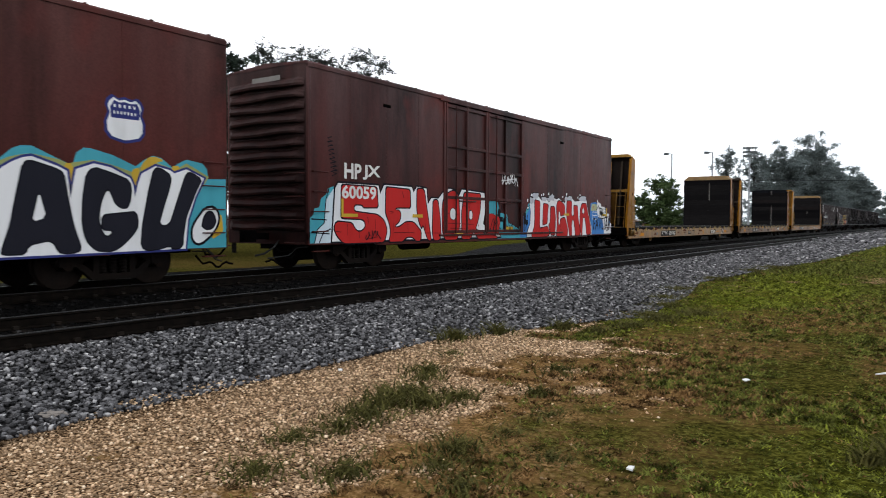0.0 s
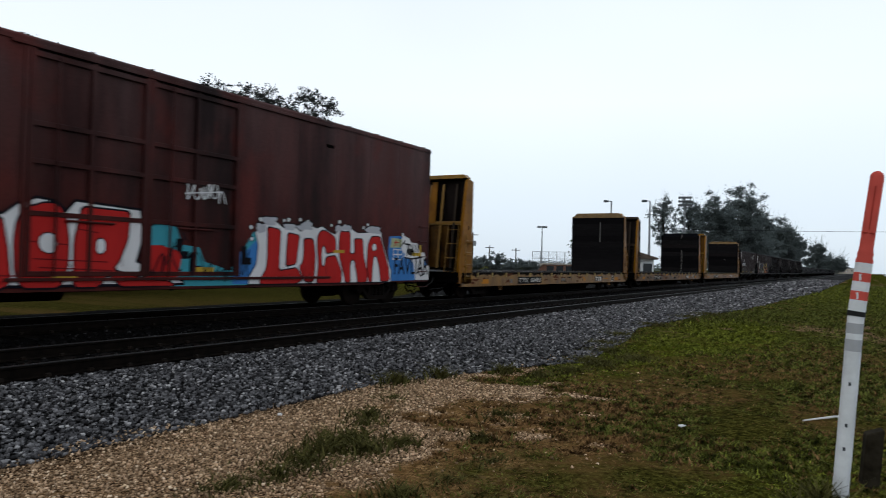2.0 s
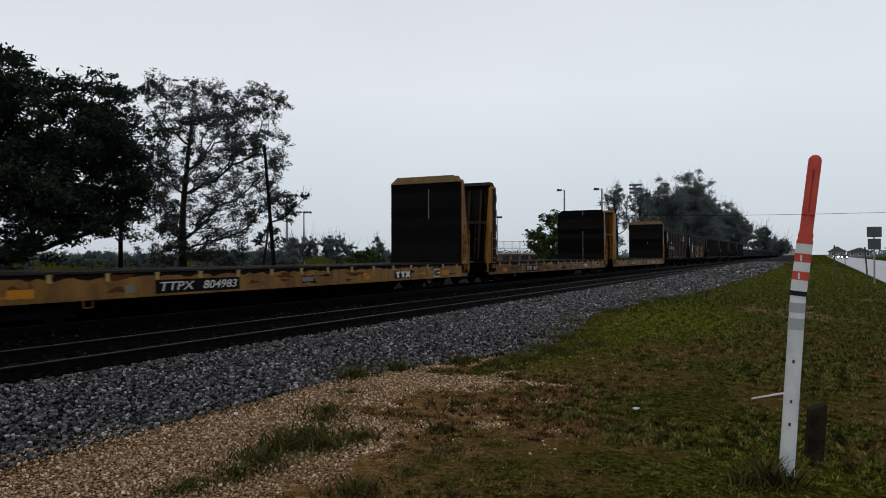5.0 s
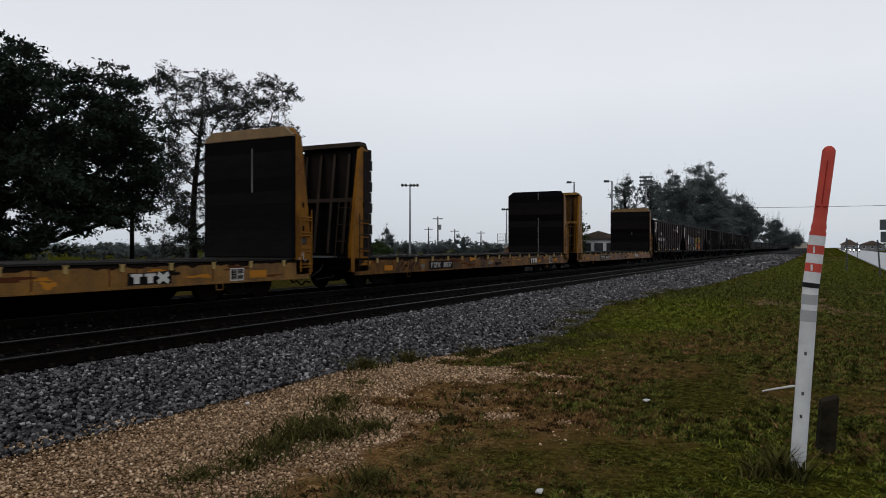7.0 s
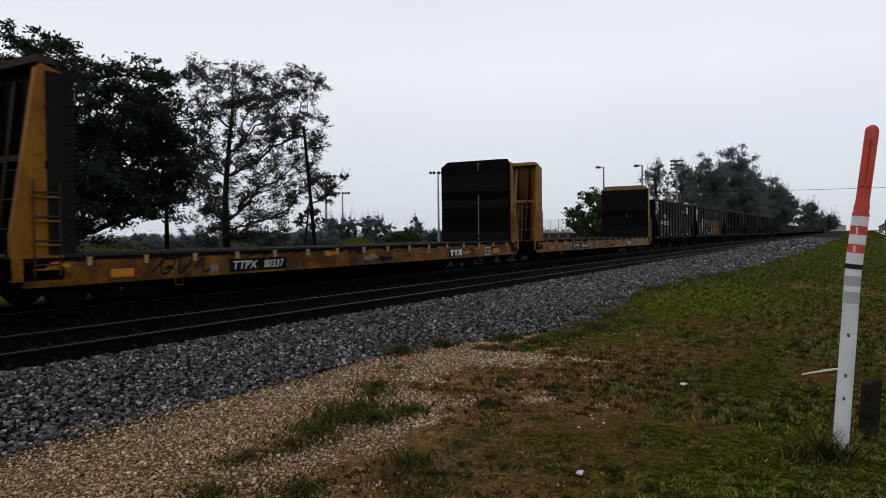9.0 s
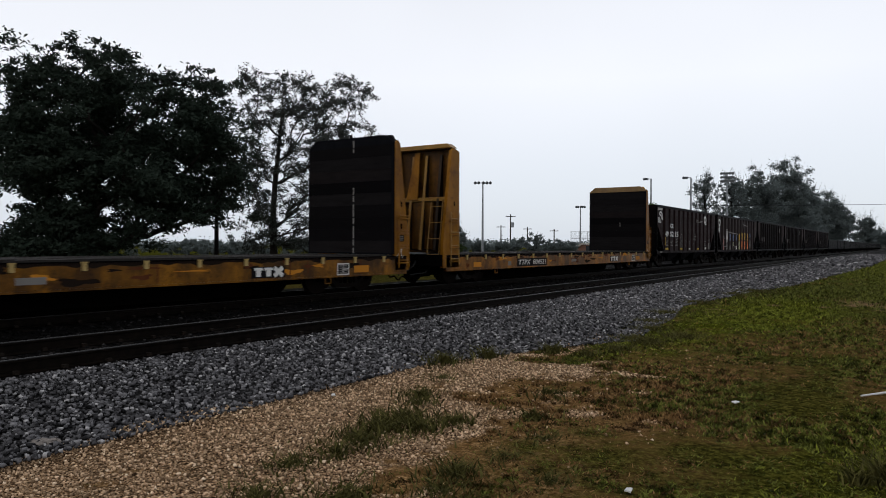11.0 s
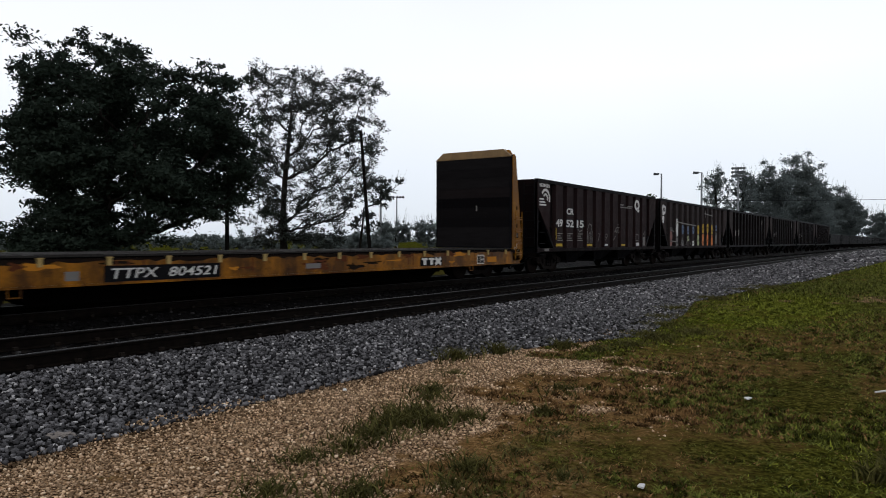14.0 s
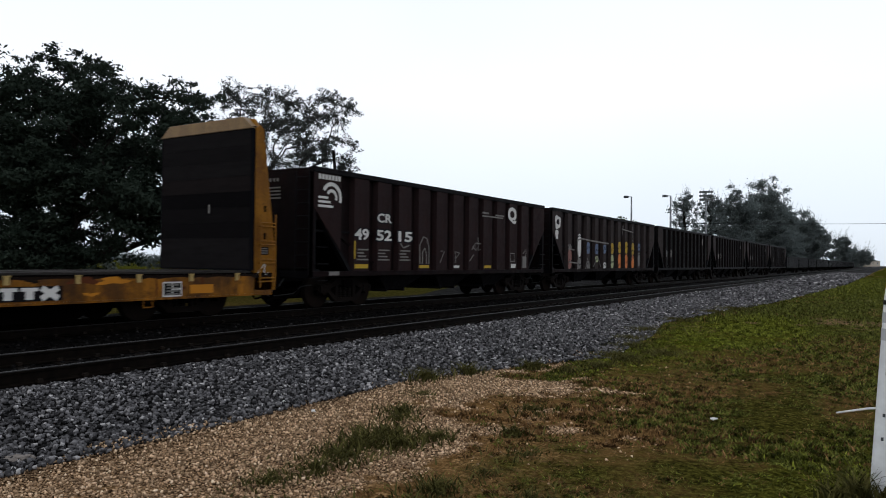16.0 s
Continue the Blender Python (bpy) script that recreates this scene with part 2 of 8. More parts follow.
def make_simple():
    m = Nodes("creosoted_wood")
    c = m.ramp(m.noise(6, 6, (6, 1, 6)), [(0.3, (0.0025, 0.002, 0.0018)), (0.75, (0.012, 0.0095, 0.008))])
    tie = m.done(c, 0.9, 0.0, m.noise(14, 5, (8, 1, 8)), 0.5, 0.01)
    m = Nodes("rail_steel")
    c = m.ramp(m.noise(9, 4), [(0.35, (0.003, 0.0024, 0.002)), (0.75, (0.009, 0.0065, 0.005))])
    railm = m.done(c, 0.65, 0.2, m.noise(40, 3), 0.15, 0.004)
    m = Nodes("rail_head_steel")
    c = m.ramp(m.noise(5, 3, (8, 0.5, 1)), [(0.35, (0.007, 0.0066, 0.0064)), (0.75, (0.020, 0.019, 0.0185))])
    headm = m.done(c, 0.55, 0.0, spec=0.12)
    m = Nodes("wet_deck_planks")
    c = m.ramp(m.noise(5, 5, (1, 7, 1)), [(0.3, (0.008, 0.007, 0.0065)), (0.75, (0.042, 0.038, 0.035))])
    deckm = m.done(c, 0.6, 0.0, m.noise(20, 4, (1, 8, 1)), 0.3, 0.006)
    m = Nodes("grey_timber")
    c = m.ramp(m.noise(7, 6, (6, 6, 0.7)), [(0.3, (0.018, 0.016, 0.013)), (0.75, (0.085, 0.075, 0.062))])
    wood = m.done(c, 0.9, 0.0, m.noise(18, 5, (8, 8, 0.8)), 0.6, 0.01)
    m = Nodes("galvanised_steel")
    galv = m.done(m.ramp(m.noise(4, 4), [(0.3, (0.16, 0.17, 0.18)), (0.8, (0.3, 0.31, 0.32))]), 0.5, 0.5)
    m = Nodes("bark")
    c = m.ramp(m.noise(3, 6, (5, 5, 0.8)), [(0.3, (0.008, 0.007, 0.006)), (0.75, (0.03, 0.026, 0.022))])
    bark = m.done(c, 0.95, 0.0, m.noise(9, 5, (5, 5, 0.8)), 0.7, 0.03)
    return tie, railm, headm, deckm, wood, galv, bark


TIE, RAIL, RAILHEAD, DECK, TIMBER, GALV, BARK = make_simple()
CLIP = weathered("rail_clip_steel", (0.028, 0.022, 0.018), (0.035, 0.02, 0.013), (0.008, 0.007, 0.006), 0.6, 0.6, 0.7)


def foliage(name, dark, light, rough=0.6, clumps=0.0, thin=0.0, mottle=0.5):
    m = Nodes(name)
    c = m.mix(m.random(True), dark, light)
    c = m.mix(m.math("MULTIPLY", m.noise(0.5, 3), mottle), c, tuple(v * 0.5 for v in dark))
    if clumps:
        # Noise-shaped dark gaps: shadow between grass clumps is put in the blade colour.
        c = m.mix(m.ramp(m.noise(clumps, 4, (1, 1, 0.2), 0.7), [(0.44, 0.95), (0.54, 0.0)]), c, tuple(v * 0.22 for v in dark))
    mat = m.done(c, rough, 0.0, spec=0.02)
    if thin:
        tr, mx = m.n.new("ShaderNodeBsdfTranslucent"), m.n.new("ShaderNodeMixShader")
        m.l.new(c, tr.inputs[0])
        mx.inputs[0].default_value = thin
        m.l.new(m.bsdf.outputs[0], mx.inputs[1])
        m.l.new(tr.outputs[0], mx.inputs[2])
        m.l.new(mx.outputs[0], m.n["Material Output"].inputs[0])
    return mat


LEAF_OAK = foliage("oak_leaf", (0.018, 0.026, 0.019), (0.036, 0.049, 0.036), 0.8)
LEAF_THIN = foliage("thin_tree_leaf", (0.022, 0.026, 0.023), (0.06, 0.067, 0.058))
# Paler and greyer than nearby leaves: distance haze is mixed into the colour.
LEAF_HAZED = foliage("hazed_far_leaf", (0.118, 0.138, 0.136), (0.155, 0.18, 0.174), thin=0.6, mottle=0.15)
LEAF_BUSH = foliage("bush_leaf", (0.025, 0.042, 0.014), (0.075, 0.105, 0.04))
GRASSBLADE = foliage("grass_blade", (0.062, 0.072, 0.012), (0.215, 0.225, 0.05), 0.7, 6.0)
LUSHBLADE = foliage("lush_grass_blade", (0.09, 0.105, 0.011), (0.29, 0.315, 0.045), 0.7, 5.0)
WEEDLEAF = foliage("weed_leaf", (0.022, 0.022, 0.006), (0.125, 0.112, 0.034), 0.7)
DRYBLADE = foliage("dry_grass_blade", (0.13, 0.07, 0.026), (0.36, 0.21, 0.09), 0.8, 6.0)


def stone_material(name, dark, light, odd, scale):
    m = Nodes(name)
    rnd = m.random(True)
    c = m.ramp(rnd, [(0.0, dark), (0.55, tuple((a + b) / 2 for a, b in zip(dark, light))), (0.9, light), (1.0, odd)])
    c = m.mix(0.35, c, m.ramp(m.noise(scale, 5), [(0.3, 0.15), (0.75, 0.9)]), "OVERLAY")
    return m.done(c, 0.85, 0.0, m.noise(scale * 1.5, 4), 0.4, 0.006)


STONE = stone_material("ballast_stone", (0.009, 0.0088, 0.0092), (0.152, 0.147, 0.151), (0.40, 0.385, 0.38), 25)
PEBBLE = stone_material("tan_pebble", (0.10, 0.062, 0.033), (0.63, 0.435, 0.272), (0.76, 0.60, 0.43), 40)


def ballast_material():
    m = Nodes("ballast_bed")
    cell = m.voronoi(22, "F1", "Distance")
    tone = m.ramp(m.voronoi(22, "F1", "Color"), [(0.1, (0.006, 0.006, 0.006)), (0.6, (0.020, 0.019, 0.019)), (0.95, (0.095, 0.09, 0.091))])
    # Near-black at the cell edges: shade between the stones put into the colour.
    c = m.mix(m.ramp(cell, [(0.3, 0.0), (0.62, 1.0)]), tone, (0.006, 0.006, 0.006))
    c = m.mix(m.math("MULTIPLY", m.noise(0.6, 4), 0.35), c, (0.014, 0.013, 0.013))
    # Near-black colour from the near track across to beyond the far one.
    c = m.mix(m.math("MULTIPLY", m.attribute("blackening"), 0.95), c, (0.0018, 0.0016, 0.0015))
    return m.done(c, 0.9, 0.0, m.math("SUBTRACT", 1.0, cell), 0.9, 0.04)


BALLAST = ballast_material()
BLACKENED = stone_material("blackened_ballast_stone", (0.0015, 0.0015, 0.0015), (0.008, 0.0075, 0.0075), (0.035, 0.033, 0.032), 25)


def ground_material():
    m = Nodes("grass_and_gravel_ground")
    green, bare, dry = m.attribute("green"), m.attribute("bare"), m.attribute("dry")
    cell = m.voronoi(58, "F1", "Distance")
    tone = m.ramp(m.voronoi(58, "F1", "Color"), [(0.0, (0.05, 0.027, 0.012)), (0.5, (0.31, 0.192, 0.106)), (1.0, (0.58, 0.395, 0.24))])
    # Cell edges darkened, so shade between pebbles is part of the gravel colour.
    gravel = m.mix(m.ramp(cell, [(0.35, 0.0), (0.68, 1.0)]), tone, (0.008, 0.0045, 0.0025))
    gravel = m.mix(m.math("MULTIPLY", m.noise(1.7, 4), 0.2), gravel, (0.10, 0.056, 0.03))
    turf = m.ramp(m.noise(20, 6, (1, 1, 1), 0.75), [(0.4, (0.010, 0.009, 0.0025)), (0.54, (0.042, 0.037, 0.008)), (0.7, (0.12, 0.102, 0.026))])
    turf = m.mix(m.attribute("lush"), turf, m.mix(1.0, turf, (1.0, 1.35, 0.45), "MULTIPLY"))
    soil = m.ramp(m.noise(26, 6, (1, 1, 1), 0.75), [(0.40, (0.012, 0.006, 0.0025)), (0.5, (0.15, 0.08, 0.03)), (0.62, (0.40, 0.245, 0.118))])
    c = m.mix(green, soil, turf)
    c = m.mix(m.math("MULTIPLY", dry, m.ramp(m.noise(6, 5), [(0.35, 0.0), (0.65, 1.0)])), c, (0.098, 0.054, 0.019))
    c = m.mix(bare, c, gravel)
    h = m.math("ADD", m.math("MULTIPLY", m.math("SUBTRACT", 1.0, cell), 0.5), m.noise(16, 5))
    return m.done(c, 0.95, 0.0, h, 0.4, 0.02, 0.0)


GROUND = ground_material()


def plain(name, base, rough=0.7, scale=6, spread=0.25, metal=0.0, bump=0.1):
    m = Nodes(name)
    lo, hi = tuple(v * (1 - spread) for v in base), tuple(min(1, v * (1 + spread)) for v in base)
    n = m.noise(scale, 5)
    return m.done(m.ramp(n, [(0.3, lo), (0.75, hi)]), rough, metal, n, bump, 0.01)


POLEWOOD = plain("tarred_pole_timber", (0.009, 0.008, 0.007), 0.9, 9, 0.5, 0.0, 0.5)
STUBWOOD = plain("old_damp_timber", (0.022, 0.018, 0.012), 0.9, 9, 0.6, 0.0, 0.6)
CONCRETE = plain("pale_concrete", (0.46, 0.47, 0.48), 0.8, 1.5, 0.12)
POSTWHITE = plain("white_plastic", (0.58, 0.59, 0.59), 0.5, 7, 0.16)
POSTGREY = plain("grey_reflective_band", (0.34, 0.345, 0.35), 0.4, 9, 0.08)
POSTORANGE = plain("faded_orange_plastic", (0.45, 0.072, 0.054), 0.45, 6, 0.16)
POSTDARK = plain("dark_clamp", (0.02, 0.02, 0.02), 0.6)
WHITEWALL = plain("white_painted_wall", (0.62, 0.62, 0.6), 0.85, 2, 0.1)
BRICKBROWN = plain("brown_boarding", (0.16, 0.085, 0.06), 0.9, 3, 0.2)
STUCCO = plain("cream_stucco", (0.36, 0.32, 0.27), 0.9, 2, 0.1)
ROOFING = plain("brown_shingle", (0.10, 0.075, 0.06), 0.9, 3, 0.25)
ROOFGREY = plain("grey_roofing", (0.16, 0.16, 0.165), 0.9, 3, 0.2)
GLASSDARK = Nodes("dark_window_glass").done((0.02, 0.023, 0.027), 0.12, 0.0, spec=0.5)
SIGNBACK = plain("sign_back_metal", (0.07, 0.075, 0.08), 0.5, 3, 0.1, 0.3)
LITTER = plain("white_litter", (0.55, 0.54, 0.52), 0.6, 12, 0.08)
PALESTONE = plain("pale_stone", (0.17, 0.15, 0.135), 0.85, 14, 0.2, 0.0, 0.4)
TYRE = plain("tyre_rubber", (0.02, 0.02, 0.02), 0.85)
CARPAINT = Nodes("car_silver_paint").done((0.3, 0.3, 0.31), 0.3, 0.4, spec=0.5)
REDPAINT = plain("dark_red_paint", (0.25, 0.03, 0.02), 0.4)
CABLE = plain("black_cable", (0.02, 0.02, 0.022), 0.7)
HOSE = plain("air_hose_rubber", (0.02, 0.02, 0.02), 0.7)


def lamp_glow(name, color, power):
    m = Nodes(name)
    m.bsdf.inputs["Emission Color"].default_value = (*color, 1)
    m.bsdf.inputs["Emission Strength"].default_value = power
    return m.done((0.8, 0.8, 0.75), 0.3)


HEADLIGHT = lamp_glow("lit_headlight", (1.0, 0.95, 0.86), 14.0)


# ---- mesh building ----
class Shape:
    """Collects the faces of one mesh."""

    def __init__(self):
        self.v, self.f = [], []

    def add(self, verts, faces):
        n = len(self.v)
        self.v += [tuple(p) for p in verts]
        self.f += [tuple(i + n for i in f) for f in faces]
        return self

    def box(self, x0, x1, y0, y1, z0, z1, m=None):
        p = [Vector((x, y, z)) for z in (z0, z1) for y in (y0, y1) for x in (x0, x1)]
        if m is not None:
            p = [m @ q for q in p]
        return self.add(p, [(0, 2, 3, 1), (4, 5, 7, 6), (0, 1, 5, 4), (2, 6, 7, 3), (0, 4, 6, 2), (1, 3, 7, 5)])

    def prism(self, outline, axis, a0, a1):
        """A closed outline, pushed along an axis. Outline pairs are the other two axes in x, y, z order."""
        def at(p, a):
            return {"x": (a, p[0], p[1]), "y": (p[0], a, p[1]), "z": (p[0], p[1], a)}[axis]
        n = len(outline)
        area = sum(outline[i][0] * outline[(i + 1) % n][1] - outline[(i + 1) % n][0] * outline[i][1] for i in range(n))
        if (area < 0) != (axis == "y"):
            outline = outline[::-1]
        vs = [at(p, a0) for p in outline] + [at(p, a1) for p in outline]
        fs = [tuple(range(n))[::-1], tuple(range(n, 2 * n))] + [(i, (i + 1) % n, n + (i + 1) % n, n + i) for i in range(n)]
        return self.add(vs, fs)

    def tube(self, points, radii, n=8, cap=True):
        pts = [Vector(p) for p in points]
        if isinstance(radii, (int, float)):
            radii = [radii] * len(pts)
        base, vs = len(self.v), []
        for i, p in enumerate(pts):
            d = (pts[min(i + 1, len(pts) - 1)] - pts[max(i - 1, 0)]).normalized()
            a = d.orthogonal().normalized() if i == 0 else (a - d * a.dot(d)).normalized()
            b = d.cross(a)
            vs += [tuple(p + radii[i] * (math.cos(2 * math.pi * k / n) * a + math.sin(2 * math.pi * k / n) * b)) for k in range(n)]
        fs = [(r * n + k, r * n + (k + 1) % n, (r + 1) * n + (k + 1) % n, (r + 1) * n + k) for r in range(len(pts) - 1) for k in range(n)]
        if cap:
            fs += [tuple(range(n))[::-1], tuple(range((len(pts) - 1) * n, len(pts) * n))]
        return self.add(vs, fs)

    def mesh(self, name, smooth=False):
        me = bpy.data.meshes.new(name)
        me.from_pydata(self.v, [], self.f)
        if smooth:
            me.polygons.foreach_set("use_smooth", [True] * len(me.polygons))
        me.update()
        return me


def part(name, shape, material, parent, label="", bevel=0.0, smooth=False):
    me = shape.mesh(name, smooth) if isinstance(shape, Shape) else shape
    if material and not me.materials:
        me.materials.append(material)
    ob = new(name, me)
    ob.parent = parent
    if label:
        tagged(ob, label)
    if bevel:
        mod = ob.modifiers.new("edges", "BEVEL")
        mod.width, mod.segments, mod.limit_method = bevel, 2, "ANGLE"
    return ob


def thing(name, label, category, m=None, group="", kind=""):
    ob = tagged(new(name), label, category, group, kind)
    ob.empty_display_size = 0.2
    if m is not None:
        ob.matrix_basis = m
    return ob


def solid(name, shape, material, label, category, m=None, group="", kind="", bevel=0.0, smooth=False):
    ob = part(name, shape, material, None, "", bevel, smooth)
    if m is not None:
        ob.matrix_basis = m
    return tagged(ob, label, category, group, kind)


def quick_mesh(name, verts, faces, material, smooth=False):
    """One big mesh from arrays; all faces have as many corners as the array has columns."""
    verts, faces = np.asarray(verts, np.float32), np.asarray(faces, np.int32)
    me = bpy.data.meshes.new(name)
    me.vertices.add(len(verts))
    me.vertices.foreach_set("co", verts.ravel())
    k = faces.shape[1]
    me.loops.add(faces.size)
    me.loops.foreach_set("vertex_index", faces.ravel())
    me.polygons.add(len(faces))
    me.polygons.foreach_set("loop_start", np.arange(0, faces.size, k, dtype=np.int32))
    me.polygons.foreach_set("loop_total", np.full(len(faces), k, np.int32))
    if smooth:
        me.polygons.foreach_set("use_smooth", np.ones(len(faces), bool))
    me.update(calc_edges=True)
    me.materials.append(material)
    return me


def letter_points(text, offset=0.0):
    """Flat faces of a word in the built-in font, scaled to the unit square."""
    cu = bpy.data.curves.new("word", "FONT")
    cu.body, cu.resolution_u = text, 3
    ob = bpy.data.objects.new("word", cu)
    me0 = ob.to_mesh()
    vs = np.array([v.co[:] for v in me0.vertices])
    lo, hi = vs.min(0), vs.max(0)
    ob.to_mesh_clear()
    cu.offset = offset
    me0 = ob.to_mesh()
    vs = np.array([v.co[:] for v in me0.vertices])
    fs = [tuple(p.vertices) for p in me0.polygons]
    ob.to_mesh_clear()
    bpy.data.objects.remove(ob)
    bpy.data.curves.remove(cu)
    size = np.maximum(hi - lo, 1e-6)
    return [((x - lo[0]) / size[0], (y - lo[1]) / size[1]) for x, y, _ in vs], fs


def word(text, x, y0, y1, z0, z1, offset=0.0, lean=0.0):
    """A painted word on a plane of constant x, seen from +x."""
    uv, fs = letter_points(text, offset)
    return Shape().add([(x, y0 + (y1 - y0) * (u + lean * v), z0 + (z1 - z0) * v) for u, v in uv], fs)


def patch(outline, x):
    """A flat painted area on a plane of constant x, seen from +x."""
    n = len(outline)
    area = sum(outline[i][0] * outline[(i + 1) % n][1] - outline[(i + 1) % n][0] * outline[i][1] for i in range(n))
    return Shape().add([(x, y, z) for y, z in (outline if area > 0 else outline[::-1])], [tuple(range(n))])


def blob(y0, y1, z0, z1, seed=1, wobble=0.12, n=28):
    """An uneven rounded outline."""
    rnd = random.Random(seed)
    cy, cz, out = (y0 + y1) / 2, (z0 + z1) / 2, []
    ph = [rnd.uniform(0, 6.3) for _ in range(3)]
    for k in range(n):
        a = 2 * math.pi * k / n
        r = 1 + wobble * (math.sin(3 * a + ph[0]) + 0.6 * math.sin(5 * a + ph[1]))
        c, s = math.cos(a), math.sin(a)
        q = (abs(c) ** 4 + abs(s) ** 4) ** -0.25
        out.append((cy + (y1 - y0) / 2 * r * q * c, cz + (z1 - z0) / 2 * r * q * s))
    return out

# ---- plan ----
RAIL_Z = 0.296
NEAR_TRACK, FAR_TRACK = -9.17, -13.70
SPEED = 5.42
GAUGE = 1.505
MOVERS = []


def ballast_edge(y):
    """x of the foot of the ballast, which wanders along the track."""
    return np.interp(y, [-40, 7.6, 10.2, 11.4, 13.3, 15.5, 18.6, 24.5, 32, 47, 62, 120, 1500], [-5.55, -5.5, -4.65, -4.0, -4.3, -4.5, -5.15, -4.85, -4.1, -3.6, -3.0, -3.0, -3.0])


def smooth_noise(x, y, scale, seed):
    """Value noise on arrays, 0 to 1."""
    x, y = np.asarray(x) / scale, np.asarray(y) / scale
    ix, iy = np.floor(x), np.floor(y)
    fx, fy = x - ix, y - iy
    fx, fy = fx * fx * (3 - 2 * fx), fy * fy * (3 - 2 * fy)

    def h(a, b):
        v = np.sin(a * 127.1 + b * 311.7 + seed * 74.7) * 43758.5453
        return v - np.floor(v)
    return (h(ix, iy) * (1 - fx) + h(ix + 1, iy) * fx) * (1 - fy) + (h(ix, iy + 1) * (1 - fx) + h(ix + 1, iy + 1) * fx) * fy


def ground_cover(x, y):
    """How bare (gravel), how green and how dry the ground is at a place."""
    x, y = np.asarray(x, float), np.asarray(y, float)
    wob = (smooth_noise(x, y, 0.9, 3) - 0.5) * 1.3 + (smooth_noise(x, y, 0.33, 4) - 0.5) * 1.3 + (smooth_noise(x, y, 0.12, 14) - 0.5) * 0.7
    limit = np.interp(y, [-20, 2.5, 3.3, 4.5, 5.8, 8.7, 10.2, 11.5], [-2.3, -2.75, -2.8, -2.85, -2.95, -3.5, -4.5, -6.5])
    bare = np.clip((limit - 0.1 - x + wob * 1.35) / 0.35, 0, 1)
    edge = ballast_edge(y)
    bare = np.maximum(bare, np.clip((edge + 0.12 - x) / 0.2, 0, 1)) * (x > -9)
    patches = np.clip((smooth_noise(x, y, 1.3, 8) * 0.6 + smooth_noise(x, y, 0.4, 9) * 0.4 - 0.66) / 0.08, 0, 1)
    bare = np.maximum(bare, 0.75 * patches * np.clip((y - 14) / 8, 0, 1) * (x > -4.5) * (x < 4))
    inner = (x > -9) * np.clip((-1.9 - x + wob * 0.7) / 0.9, 0, 1) * np.clip((8.8 - y) / 2, 0, 1)
    dry = np.clip(inner + 0.6 * np.clip((smooth_noise(x, y, 1.6, 5) * 0.6 + smooth_noise(x, y, 0.5, 6) * 0.4 - 0.46) / 0.14, 0, 1) * np.clip(1.2 - abs(y - 9) / 12, 0, 1), 0, 1)
    green = np.clip(1.0 - 0.75 * inner - 0.15 * dry, 0, 1)
    return bare, green, dry


def lushness(x, y):
    """Where the grass grows thick and fresh."""
    x, y = np.asarray(x, float), np.asarray(y, float)
    near = 1.4 * np.exp(-((x + 3.1) / 1.3) ** 2 - ((y - 18.0) / 4.2) ** 2) + np.exp(-((x + 3.7) / 0.6) ** 2 - ((y - 11.6) / 1.8) ** 2)
    foot = np.clip((x + 1.5) / 1.2, 0, 1) * np.clip((8.5 - y) / 3, 0, 1) * 0.35
    return np.clip(1.3 * (near + foot) * (0.5 + smooth_noise(x, y, 0.6, 41)) + 0.5 * np.clip((y - 30) / 20, 0, 1), 0, 1)


def build_ground():
    xs = np.r_[-2500, -1200, -600, -300, -160, -90, -55, -38, -28, -22, -19, np.arange(-17, -8, 0.6), np.arange(-8, 5, 0.09), np.arange(5, 14, 0.6), 16, 20, 28, 40, 60, 100, 200, 400, 900, 2500]
    ys = np.r_[-1500, -500, -150, -60, -25, -14, np.arange(-9, 0, 0.25), np.arange(0, 22, 0.09), np.arange(22, 60, 0.35), np.arange(60, 140, 2.5), 160, 200, 260, 350, 500, 800, 1400, 2600]
    gx, gy = np.meshgrid(xs, ys)
    gz = (smooth_noise(gx, gy, 1.1, 1) - 0.5) * 0.05 + (smooth_noise(gx, gy, 0.35, 2) - 0.5) * 0.022 + (smooth_noise(gx, gy, 0.17, 20) - 0.5) * 0.014 * (gx > -3.6)
    gz = np.where((gx < -5.2) | (gy > 60), -0.03, gz)
    nx, ny = len(xs), len(ys)
    idx = np.arange(nx * ny).reshape(ny, nx)
    faces = np.stack([idx[:-1, :-1], idx[:-1, 1:], idx[1:, 1:], idx[1:, :-1]], -1).reshape(-1, 4)
    me = quick_mesh("ground", np.stack([gx, gy, gz], -1).reshape(-1, 3), faces, GROUND, True)
    for name, values in zip(("bare", "green", "dry", "lush"), (*ground_cover(gx.ravel(), gy.ravel()), lushness(gx.ravel(), gy.ravel()))):
        me.attributes.new(name, "FLOAT", "POINT").data.foreach_set("value", np.asarray(values, np.float32))
    return tagged(new("ground", me), "mown grass and tan gravel beside the railway", "ground", kind="structure")


